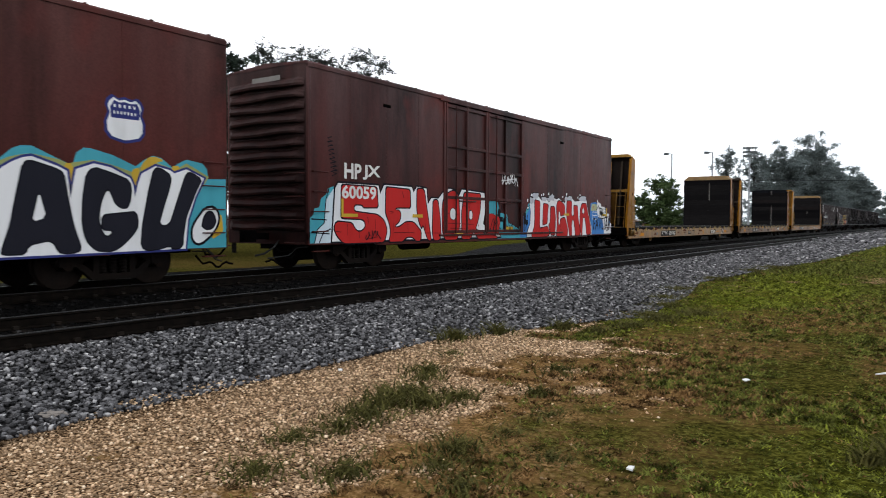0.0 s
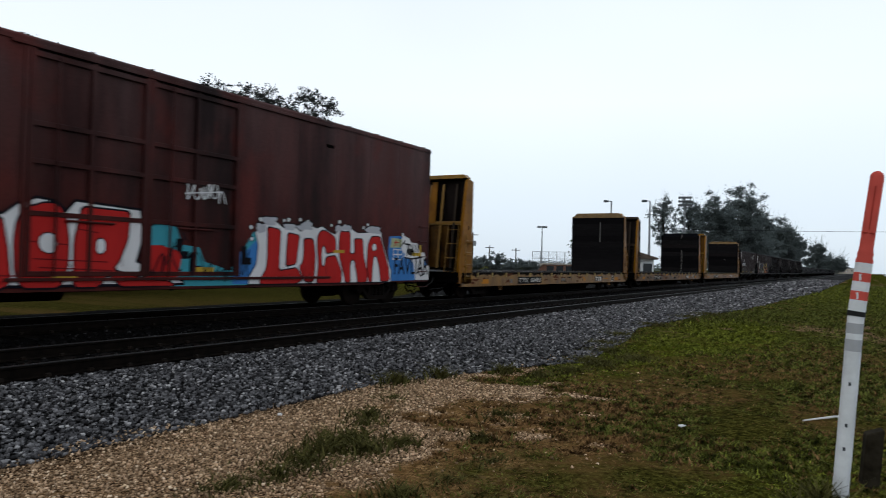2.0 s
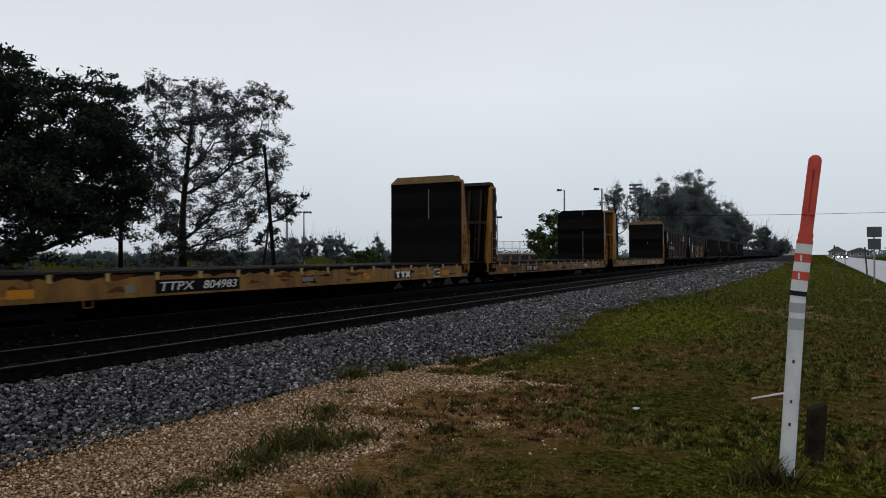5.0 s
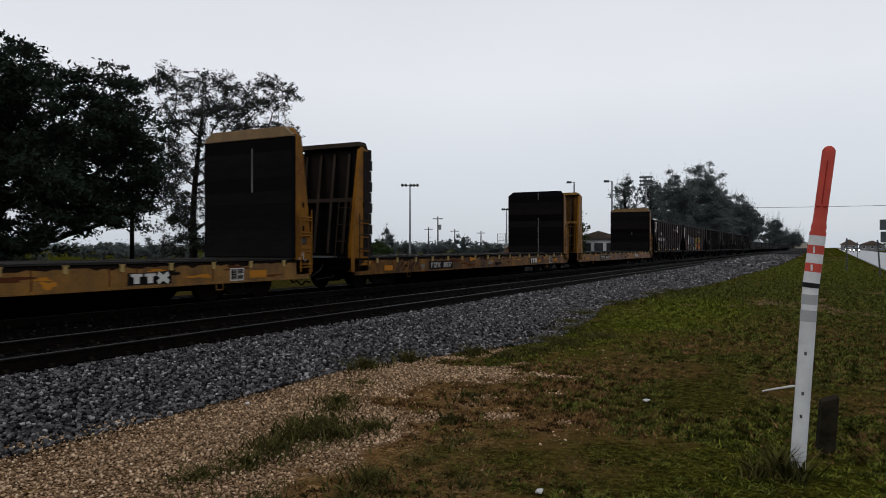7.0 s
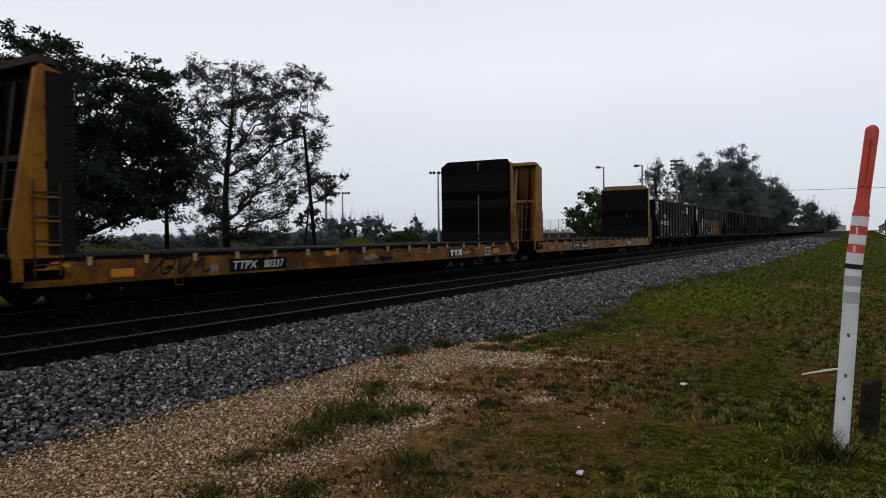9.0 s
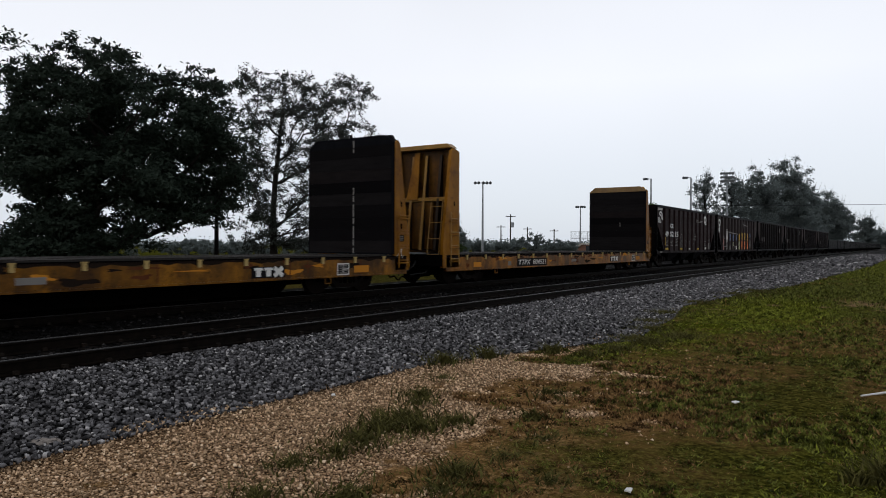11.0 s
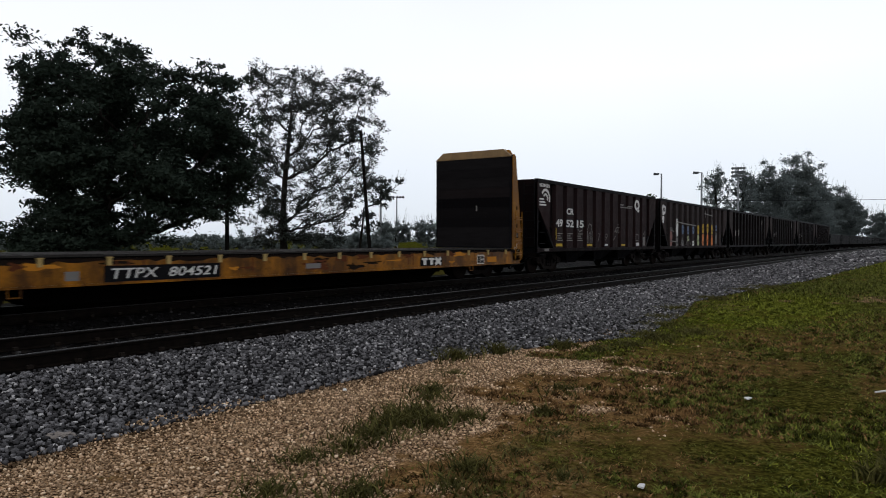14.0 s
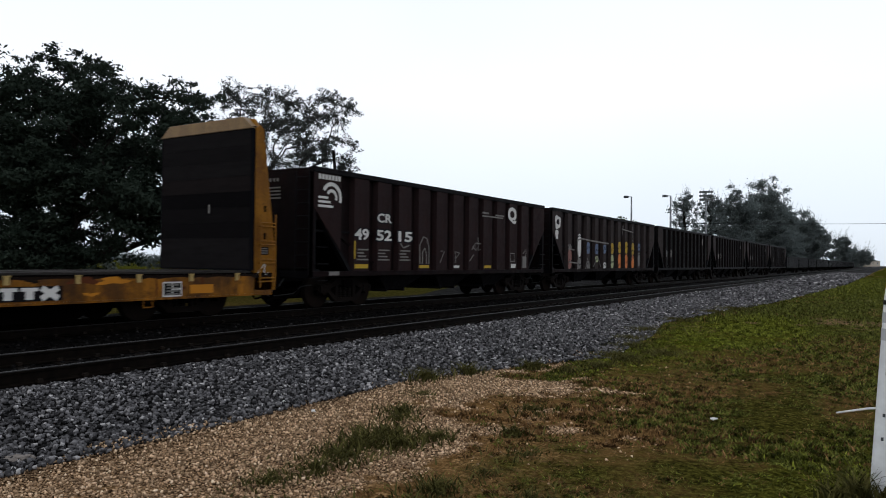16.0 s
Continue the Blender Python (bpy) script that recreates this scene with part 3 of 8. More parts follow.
def build_ballast():
    ys = np.r_[-300, -60, np.arange(-20, 60, 0.5), np.arange(60, 200, 5), 300, 500, 900, 1500]
    rows = []
    for y in ys:
        e, wide = float(ballast_edge(y)), float(np.interp(y, [28, 40, 60], [0, 5, 9]))
        rows.append([(e, -0.05), (e - 0.15, 0.012), (-6.8, 0.075), (-7.6, 0.116), (-8.05, 0.116), (-10.7, 0.116), (-11.4, 0.10), (-12.1, 0.116), (-15.3, 0.116), (-16.2, 0.09), (-18.6 - wide, 0.0), (-19.2 - wide, -0.06)])
    n = len(rows[0])
    vs = [(x, y, z + (0.03 * (smooth_noise(x * 3, y * 3, 1.0, 7) - 0.5) if 0 < k < n - 1 else 0)) for y, r in zip(ys, rows) for k, (x, z) in enumerate(r)]
    idx = np.arange(len(vs)).reshape(len(ys), n)
    faces = np.stack([idx[:-1, :-1], idx[1:, :-1], idx[1:, 1:], idx[:-1, 1:]], -1).reshape(-1, 4)
    me = quick_mesh("ballast", vs, faces, BALLAST, True)
    blackening = [float(np.clip((-7.75 - v[0]) / 0.25, 0, 1)) for v in vs]
    me.attributes.new("blackening", "FLOAT", "POINT").data.foreach_set("value", np.asarray(blackening, np.float32))
    return tagged(new("ballast", me), "bed of crushed grey ballast under both tracks", "ballast", kind="structure")


def rock_template():
    bm = bmesh.new()
    bmesh.ops.create_cube(bm, size=1.35)
    bmesh.ops.triangulate(bm, faces=bm.faces[:])
    v = np.array([p.co[:] for p in bm.verts])
    f = np.array([[q.index for q in p.verts] for p in bm.faces])
    bm.free()
    return v, f


def scatter_stones(name, px, py, pz, size, material, label, seed):
    rng = np.random.default_rng(seed)
    v, f = rock_template()
    n = len(px)
    stretch = rng.uniform(0.6, 1.25, (n, 1, 3)) * np.array([1.0, 1.0, 0.8])
    bits = v[None] * stretch * (1 + rng.uniform(-0.5, 0.3, (n, len(v), 3))) * size[:, None, None]
    a, b = rng.uniform(0, 6.28, n), rng.uniform(-0.8, 0.8, n)
    ca, sa, cb, sb = np.cos(a)[:, None], np.sin(a)[:, None], np.cos(b)[:, None], np.sin(b)[:, None]
    x, y, z = bits[..., 0], bits[..., 1] * cb - bits[..., 2] * sb, bits[..., 1] * sb + bits[..., 2] * cb
    pts = np.stack([x * ca - y * sa + px[:, None], x * sa + y * ca + py[:, None], z + pz[:, None]], -1).reshape(-1, 3)
    faces = (f[None] + (np.arange(n) * len(v))[:, None, None]).reshape(-1, 3)
    return tagged(new(name, quick_mesh(name, pts, faces, material)), label, "stones", kind="stuff")


def ballast_height(x, y):
    e = ballast_edge(y)
    z = np.interp(-x, [6.8, 7.6, 17], [0.075, 0.116, 0.116])
    low = 0.012 + (0.075 - 0.012) * np.clip((e - 0.15 - x) / np.maximum(e - 0.15 + 6.8, 0.1), 0, 1)
    return np.where(x > -6.8, low, z)


def build_stones():
    rng = np.random.default_rng(11)
    px, py, sz = [], [], []
    for y0, y1, n, s in ((0.5, 9, 14500, 0.0215), (9, 18, 13000, 0.025), (18, 32, 10000, 0.035), (32, 60, 7000, 0.055), (60, 150, 6000, 0.12)):
        y = rng.uniform(y0, y1, n)
        e = ballast_edge(y)
        x = e + 0.12 - rng.random(n) ** 1.05 * (e + 0.12 + 8.2)
        px.append(x), py.append(y), sz.append(rng.uniform(0.65, 1.35, n) * s)
    px, py, sz = np.concatenate(px), np.concatenate(py), np.concatenate(sz)
    scatter_stones("ballast_stones", px, py, ballast_height(px, py) + 0.75 * sz, sz, STONE, "loose crushed grey ballast stones beside the track", 12)
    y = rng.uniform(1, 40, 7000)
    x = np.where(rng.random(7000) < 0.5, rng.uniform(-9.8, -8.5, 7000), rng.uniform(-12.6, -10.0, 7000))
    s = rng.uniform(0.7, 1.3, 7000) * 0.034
    scatter_stones("oily_ballast", x, y, ballast_height(x, y) + 0.2 * s, s, BLACKENED, "blackened ballast between the rails", 14)
    y = rng.uniform(1.5, 11, 44000)
    x = rng.uniform(-5.7, -1.6, 44000)
    bare, _, dry = ground_cover(x, y)
    keep = (rng.random(44000) < bare * 0.9 + 0.03 * dry + 0.003) & (x > ballast_edge(y) - 0.25)
    x, y = x[keep], y[keep]
    s = rng.uniform(0.4, 1.5, len(x)) * 0.0105
    scatter_stones("gravel_pebbles", x, y, 0.4 * s + (smooth_noise(x, y, 1.1, 1) - 0.5) * 0.05 + (smooth_noise(x, y, 0.35, 2) - 0.5) * 0.022, s, PEBBLE, "tan limestone gravel scattered over the bare ground", 13)


def build_track(name, x, label):
    """Two rails on ties; each tie near the camera is a piece of its own."""
    track = thing(name, label, "railway track", pose(x, 0, 0), kind="structure")
    top, h = RAIL_Z, 0.17
    y0, y1 = -120, 1500
    for side in (-1, 1):
        c = side * GAUGE / 2
        web = [(c - 0.07, top - h), (c + 0.07, top - h), (c + 0.07, top - h + 0.012), (c + 0.012, top - h + 0.03), (c + 0.010, top - 0.045), (c + 0.034, top - 0.034), (c + 0.034, top - 0.012), (c - 0.034, top - 0.012), (c - 0.034, top - 0.034), (c - 0.010, top - 0.045), (c - 0.012, top - h + 0.03), (c - 0.07, top - h + 0.012)]
        rail = part("rail", Shape().prism(web, "y", y0, y1), RAIL, track)
        crown = [(c - 0.034, top - 0.011), (c + 0.034, top - 0.011), (c + 0.033, top - 0.004), (c + 0.026, top), (c - 0.026, top), (c - 0.033, top - 0.004)]
        part("rail_head", Shape().prism(crown, "y", y0, y1), RAILHEAD, rail, "worn steel running surface")
        clips = Shape()
        for k in range(150):
            y = -6 + 0.55 * k
            for s2 in (-1, 1):
                clips.box(c + s2 * 0.075 - 0.03, c + s2 * 0.075 + 0.03, y - 0.03, y + 0.03, top - h + 0.008, top - h + 0.05)
        part("rail_clips", clips, CLIP, rail, "rusty steel rail clips")
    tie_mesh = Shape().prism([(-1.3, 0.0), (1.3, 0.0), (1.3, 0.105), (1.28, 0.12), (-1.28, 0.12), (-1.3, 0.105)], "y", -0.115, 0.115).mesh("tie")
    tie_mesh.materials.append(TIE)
    rnd = random.Random(x)
    for k in range(230):
        ob = new("tie", tie_mesh)
        ob.parent = track
        ob.matrix_basis = pose(rnd.uniform(-0.04, 0.04), -6 + 0.55 * k, 0.004, 0, 0, rnd.uniform(-0.8, 0.8))
    return track


# ---- rolling stock; a car's own y runs from its leading end, x = 0 on the track, z = 0 on the rail ----
HALF = 1.45


def wheel_mesh():
    s = Shape()
    for side in (-1, 1):
        c = side * 0.755
        pts = [(c + side * 0.07, 0), (c + side * 0.062, 0), (c + side * 0.05, 0), (c - side * 0.045, 0), (c - side * 0.055, 0), (c - side * 0.075, 0)]
        s.tube(pts, [0.30, 0.43, 0.455, 0.46, 0.485, 0.40], 24) if False else s.tube([(p[0], 0, 0) for p in pts], [0.37, 0.44, 0.455, 0.46, 0.485, 0.40], 24)
        s.tube([(c + side * 0.05, 0, 0), (c + side * 0.10, 0, 0)], [0.14, 0.12], 12)
    s.tube([(-0.98, 0, 0), (0.98, 0, 0)], 0.075, 10)
    for side in (-1, 1):
        s.tube([(side * 0.90, 0, 0), (side * 1.09, 0, 0)], [0.12, 0.105], 12)
        s.box(side * 1.075, side * 1.10, -0.05, 0.05, -0.05, 0.05)
    for k in range(3):
        a = 2 * math.pi * k / 3
        for side in (-1, 1):
            s.tube([(side * 1.10, 0.06 * math.cos(a), 0.06 * math.sin(a)), (side * 1.115, 0.06 * math.cos(a), 0.06 * math.sin(a))], 0.018, 6)
    return s


WHEELS = wheel_mesh().mesh("wheel_set")
WHEELS.materials.append(WHEELSTEEL)


def side_frame_mesh(x):
    s = Shape()
    w = 0.08
    top = [(-1.12, 0.50), (-1.02, 0.62), (-0.62, 0.66), (-0.35, 0.78), (0.35, 0.78), (0.62, 0.66), (1.02, 0.62), (1.12, 0.50), (1.05, 0.44), (0.72, 0.46), (0.42, 0.60), (-0.42, 0.60), (-0.72, 0.46), (-1.05, 0.44)]
    s.prism(top, "x", x - w, x + w)
    s.prism([(-0.80, 0.48), (-0.42, 0.16), (0.42, 0.16), (0.80, 0.48), (0.66, 0.50), (0.36, 0.27), (-0.36, 0.27), (-0.66, 0.50)], "x", x - w * 0.95, x + w * 0.95)
    for k in (-1, 1):
        s.box(x - w * 0.9, x + w * 0.9, k * 0.36 - 0.06, k * 0.36 + 0.06, 0.24, 0.64)
        s.box(x - 0.12, x + 0.12, k * 0.89 - 0.16, k * 0.89 + 0.16, 0.42, 0.60)
    return s


FRAME_NEAR, FRAME_FAR = side_frame_mesh(0.98).mesh("side_frame"), side_frame_mesh(-0.98).mesh("side_frame")
SPRING = Shape().tube([(0, 0, 0.27 + 0.03 * j) for j in range(10)], [0.075 if j % 2 else 0.06 for j in range(10)], 10).mesh("spring")
BOLSTER = Shape().box(-1.15, 1.15, -0.18, 0.18, 0.55, 0.74).box(-0.62, 0.62, -1.25, 1.25, 0.30, 0.56).box(-0.25, 0.25, -0.25, 0.25, 0.74, 0.84).mesh("bolster")
BEAM = Shape().box(-0.95, 0.95, -0.48, -0.42, 0.36, 0.46).box(-0.95, 0.95, 0.42, 0.48, 0.36, 0.46).mesh("brake_beam")
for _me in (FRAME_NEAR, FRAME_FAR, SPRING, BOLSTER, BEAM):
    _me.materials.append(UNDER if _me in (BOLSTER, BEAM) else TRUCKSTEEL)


def truck(car, y):
    body = part("truck", BOLSTER, UNDER, car, "black cast-steel four-wheel truck")
    body.matrix_basis = pose(0, y, 0)
    for name, me in (("side_frame", FRAME_NEAR), ("side_frame", FRAME_FAR), ("brake_beam", BEAM)):
        part(name, me, UNDER, body)
    for x in (-0.98, 0.98):
        for k in (-0.2, 0.0, 0.2):
            part("spring", SPRING, UNDER, body).matrix_basis = pose(x, k, 0)
    for k in (-0.89, 0.89):
        w = part("wheel_set", WHEELS, WHEELSTEEL, body, "dark steel wheels on an axle")
        w.matrix_basis = pose(0, k, 0.457)
    return body


def coupler(car, y, way):
    s = Shape().box(-0.09, 0.09, min(y, y + way * 0.45), max(y, y + way * 0.45), 0.80, 0.96)
    k = y + way * 0.45
    s.prism([(-0.14, k), (0.16, k), (0.19, k + way * 0.2), (0.05, k + way * 0.27), (0.02, k + way * 0.13), (-0.1, k + way * 0.13), (-0.15, k + way * 0.25)], "z", 0.74, 1.02)
    part("coupler", s, UNDER, car, "black cast knuckle coupler")
    h = Shape().tube([(0.45, y, 0.78), (0.5, y + way * 0.2, 0.62), (0.42, y + way * 0.45, 0.46), (0.3, y + way * 0.62, 0.42)], 0.024, 8)
    h.tube([(0.95, y - way * 0.5, 0.62), (0.95, y - way * 0.1, 0.6), (0.9, y + way * 0.12, 0.42), (0.6, y + way * 0.5, 0.36)], 0.018, 6)
    part("air_hose", h, HOSE, car, "sagging black air hose")
    pts = [(1.25 - 0.9 * u, y + way * (0.08 + 0.06 * math.sin(9 * u)), 0.66 - 0.16 * math.sin(math.pi * u) + 0.03 * math.sin(15 * u)) for u in np.linspace(0, 1, 12)]
    part("uncoupling_lever", Shape().tube(pts, 0.022, 6), UNDER, car, "bent black uncoupling rod")
    pts = [(0.75, y + way * 0.68 * u, 0.5 - 0.22 * math.sin(math.pi * (0.25 + 0.5 * u)) + 0.05 * math.sin(11 * u)) for u in np.linspace(-0.4, 1, 12)]
    part("brake_chain", Shape().tube(pts, 0.024, 6), UNDER, car, "sagging black chain")


def ladder(car, x, y0, y1, z0, z1, rungs, material, name="ladder", rail=True, lean=0.0):
    s = Shape()
    if rail:
        for y in (y0, y1):
            s.tube([(x, y, z0), (x, y + lean, z1)], 0.018, 6)
    for k in range(rungs):
        z = z0 + (z1 - z0) * (k + 0.5) / rungs
        dy = lean * (k + 0.5) / rungs
        s.tube([(x, y0 + dy, z), (x, y1 + dy, z)], 0.016, 6)
    return part(name, s, material, car)


def end_ladder(car, y, x0, x1, z0, z1, rungs, material, lean=0.0, name="end_ladder"):
    s = Shape()
    for x in (x0, x1):
        s.tube([(x, y, z0), (x, y + lean, z1)], 0.018, 6)
    for k in range(rungs):
        z = z0 + (z1 - z0) * (k + 0.5) / rungs
        s.tube([(x0, y + lean * (k + 0.5) / rungs, z), (x1, y + lean * (k + 0.5) / rungs, z)], 0.014, 6)
    return part(name, s, material, car)


def grab_set(car, x, y0, y1, z0, z1, n, material):
    for k in range(n):
        z = z0 + (z1 - z0) * k / (n - 1)
        part("grab_iron", Shape().tube([(x - 0.01, y0, z), (x + 0.07, y0, z), (x + 0.07, y1, z), (x - 0.01, y1, z)], 0.014, 6), material, car)


def end_grab_set(car, y, way, x0, x1, z0, z1, n, material):
    for k in range(n):
        z = z0 + (z1 - z0) * k / (n - 1)
        part("grab_iron", Shape().tube([(x0, y, z), (x0, y + way * 0.17, z), (x1, y + way * 0.17, z), (x1, y, z)], 0.014, 6), material, car)


def key_wheels(car, length):
    MOVERS.append(car)


def boxcar(name, label, color, length, plug_doors):
    """A 60-foot boxcar with corrugated ends."""
    car = thing(name, label, "boxcar")
    z0, z1 = 0.68, 4.96
    # Side sheets: plates with shallow joints, open where the doors stand.
    door0, door1 = (5.62, 10.42) if plug_doors else (7.2, 11.6)
    for sx in (1, -1):
        x0, x1 = (HALF - 0.06, HALF) if sx > 0 else (-HALF, -HALF + 0.06)
        cuts = [0.0, 1.45, 2.9, 4.3, door0, door1, 12.4, 13.9, 15.4, 16.9, length] if plug_doors else [0.0, 2.4, 4.8, door0, door1, 14.0, 16.4, length]
        for a, b in zip(cuts, cuts[1:]):
            if a == door0:
                continue
            part("side_panel", Shape().box(x0, x1, a + 0.002, b - 0.002, z0 + 0.30, z1 - 0.10), color, car, bevel=0.006)
        sill = Shape().box(x0 - 0.01, x1 + 0.004 * sx, 0.0, length, z0 + 0.10, z0 + 0.30)
        sill.prism([(1.9, z0 + 0.1), (length - 1.9, z0 + 0.1), (length - 2.6, z0 - 0.06), (2.6, z0 - 0.06)], "x", x0, x1)
        sill.box(x0, x1, 0, length, z0, z0 + 0.1)
        part("side_sill", sill, color, car, bevel=0.006)
        plate = Shape().box(x0 - 0.02, x1 + 0.025 * (1 if sx > 0 else 0), 0, length, z1 - 0.10, z1)
        if sx < 0:
            plate = Shape().box(x0 - 0.025, x1 + 0.02, 0, length, z1 - 0.10, z1)
        part("roof_rail", plate, color, car, bevel=0.01)
    # Corrugated ends.
    for y, way in ((0.0, -1), (length, 1)):
        end = part("corrugated_end", Shape().box(-HALF + 0.06, HALF - 0.06, min(y, y - way * 0.05), max(y, y - way * 0.05), z0, z1 + 0.02), SHADED_END, car, "ribbed steel end wall")
        zz, k = z0 + 0.33, 0
        while zz < z1 - 0.35:
            s = Shape()
            rows = []
            for x in np.linspace(-HALF + 0.10, HALF - 0.10, 15):
                taper = min(1.0, (HALF - 0.06 - abs(x)) / 0.22)
                d, sag = 0.17 * taper * (0.9 + 0.12 * math.sin(2.1 * x + 1.7 * k)), 0.016 * math.sin(2.6 * x + 2.3 * k)
                rows.append([(x, y - way * 0.002, zz + 0.01 + sag), (x, y + way * d * 0.86, zz + 0.03 + sag), (x, y + way * d, zz + 0.08 + sag), (x, y + way * d * 0.62, zz + 0.165 + sag), (x, y - way * 0.002, zz + 0.235 + sag)])
            fs = []
            for q in range(14):
                for w in range(4):
                    f = (5 * q + w, 5 * q + w + 1, 5 * q + w + 6, 5 * q + w + 5)
                    fs.append(f if way > 0 else f[::-1])
            s.add([v for r in rows for v in r], fs)
            part("end_rib", s, SHADED_END, end)
            zz += 0.285
            k += 1
        for xa, xb in ((HALF - 0.075, HALF + 0.004), (-HALF - 0.004, -HALF + 0.075)):
            part("corner_post", Shape().box(xa, xb, min(y, y - way * 0.09), max(y, y - way * 0.09), z0, z1), color, car, bevel=0.015)
        coupler(car, y, way)
        c0 = y - way * 0.12 if way < 0 else y - 0.62
        grab_set(car, HALF, c0, c0 + 0.5, z0 - 0.15, z0 + 1.75, 5, color)
        end_grab_set(car, y, way, HALF - 0.62, HALF - 0.12, z0 + 0.05, z0 + 1.7, 4, color)
    # Roof with cross ribs.
    roof = Shape().prism([(-HALF, z1), (HALF, z1), (HALF - 0.03, z1 + 0.04), (0, z1 + 0.13), (-HALF + 0.03, z1 + 0.04)], "y", 0, length)
    for k in range(15):
        y = 0.4 + k * (length - 0.8) / 14
        roof.prism([(-HALF, z1 + 0.04), (HALF, z1 + 0.04), (HALF, z1 + 0.055), (0, z1 + 0.145), (-HALF, z1 + 0.055)], "y", y - 0.03, y + 0.03)
    part("roof", roof, color, car, "weathered ribbed roof")
    floor = Shape().box(-HALF + 0.07, HALF - 0.07, 0.06, length - 0.06, z0 + 0.02, z0 + 0.12).box(-0.28, 0.28, 0.05, length - 0.05, z0 - 0.12, z0 + 0.02)
    for k in range(9):
        y = 2.2 + k * (length - 4.4) / 8
        floor.box(-HALF + 0.07, HALF - 0.07, y - 0.06, y + 0.06, z0 - 0.08, z0 + 0.02)
    floor.tube([(-0.7, 6.3, z0 - 0.16), (-0.7, 7.6, z0 - 0.16)], 0.2, 14)
    floor.tube([(0.9, 2.0, z0 - 0.08), (0.9, length - 2.0, z0 - 0.08)], 0.02, 6)
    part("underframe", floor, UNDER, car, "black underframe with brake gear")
    # Doors.
    mid = (door0 + door1) / 2
    for a, b in ((door0, mid), (mid, door1)):
        s = Shape().box(HALF - 0.055, HALF - 0.03, a + 0.03, b - 0.03, z0 + 0.22, z1 - 0.16)
        w = b - a
        d = part("door", s, color, car, "maroon plug door with raised frame")
        for yy in (a + 0.07, a + 0.5 * w, b - 0.07):
            part("door_stile", Shape().box(HALF - 0.028, HALF + 0.045, yy - 0.04, yy + 0.04, z0 + 0.22, z1 - 0.16), color, d, bevel=0.008)
        for zz in (z0 + 0.26, z0 + 1.3, z0 + 2.2, z0 + 2.85, z1 - 0.24):
            part("door_rail", Shape().box(HALF - 0.028, HALF + 0.036, a + 0.03, b - 0.03, zz - 0.045, zz + 0.045), color, d, bevel=0.008)
        for yy in (a - 0.012 if a > door0 else a, b - 0.03):
            part("door_seal", Shape().box(HALF - 0.04, HALF - 0.022, yy + 0.0, yy + 0.045, z0 + 0.22, z1 - 0.16), UNDER, d, "black rubber door seal")
        r = Shape()
        for yy in (a + 0.22 * w,):
            r.tube([(HALF + 0.065, yy, z0 + 0.2), (HALF + 0.065, yy, z1 - 0.2)], 0.02, 8)
        r.tube([(HALF + 0.05, a + 0.3 * w, z0 + 1.2), (HALF + 0.05, a + 0.7 * w, z0 + 1.2)], 0.022, 8)
        part("lock_bar", r, color, d)
        part("door", Shape().box(-HALF + 0.012, -HALF + 0.055, a + 0.03, b - 0.03, z0 + 0.22, z1 - 0.16), color, car)
    for zz in (z0 + 0.16, z1 - 0.115):
        part("door_track", Shape().box(HALF - 0.01, HALF + 0.06, door0 - 0.3, length - 5.0 if plug_doors else door1 + 2, zz - 0.03, zz + 0.03), color, car, bevel=0.006)
    for yy in (door0 - 0.03, mid, door1 + 0.03):
        part("door_post", Shape().box(HALF - 0.02, HALF + 0.034, yy - 0.045, yy + 0.045, z0 + 0.2, z1 - 0.15), color, car, bevel=0.006)
    truck(car, 2.25)
    truck(car, length - 2.25)
    key_wheels(car, length)
    return car


def scrawl(points, width, x):
    """A sprayed line as one flat ribbon, seen from +x."""
    n, vs = len(points), []
    for k, (y, z) in enumerate(points):
        (ya, za), (yb, zb) = points[max(k - 1, 0)], points[min(k + 1, n - 1)]
        d = math.hypot(yb - ya, zb - za) or 1.0
        ty, tz = (yb - ya) / d, (zb - za) / d
        push = width * 0.35 * ((k == n - 1) - (k == 0))
        y, z = y + ty * push, z + tz * push
        vs += [(x + 0.0001 * k, y + tz * width / 2, z - ty * width / 2), (x + 0.0001 * k, y - tz * width / 2, z + ty * width / 2)]
    return Shape().add(vs, [(2 * k, 2 * k + 2, 2 * k + 3, 2 * k + 1) for k in range(n - 1)])


def grown(outline, d):
    """The outline pushed outward by d."""
    n = len(outline)
    area = sum(outline[i][0] * outline[(i + 1) % n][1] - outline[(i + 1) % n][0] * outline[i][1] for i in range(n))
    out = []
    for i in range(n):
        (ay, az), (by, bz), (cy, cz) = outline[i - 1], outline[i], outline[(i + 1) % n]
        u, v = Vector((by - ay, bz - az)), Vector((cy - by, cz - bz))
        u.normalize(), v.normalize()
        m = Vector((u.y + v.y, -u.x - v.x)) * (1 if area > 0 else -1)
        m = m.normalized() if m.length > 0.2 else Vector((u.y, -u.x)) * (1 if area > 0 else -1)
        k = d / max(0.55, abs(m.x * u.y - m.y * u.x))
        out.append((by + m.x * k, bz + m.y * k))
    return out


def soft(outline):
    """The outline with its corners cut back a little."""
    n, out = len(outline), []
    for i in range(n):
        (ay, az), (by, bz) = outline[i], outline[(i + 1) % n]
        d = math.hypot(by - ay, bz - az)
        c = min(0.3, 0.06 / d) if d else 0.3
        out += [(ay + c * (by - ay), az + c * (bz - az)), (by - c * (by - ay), bz - c * (bz - az))]
    return out


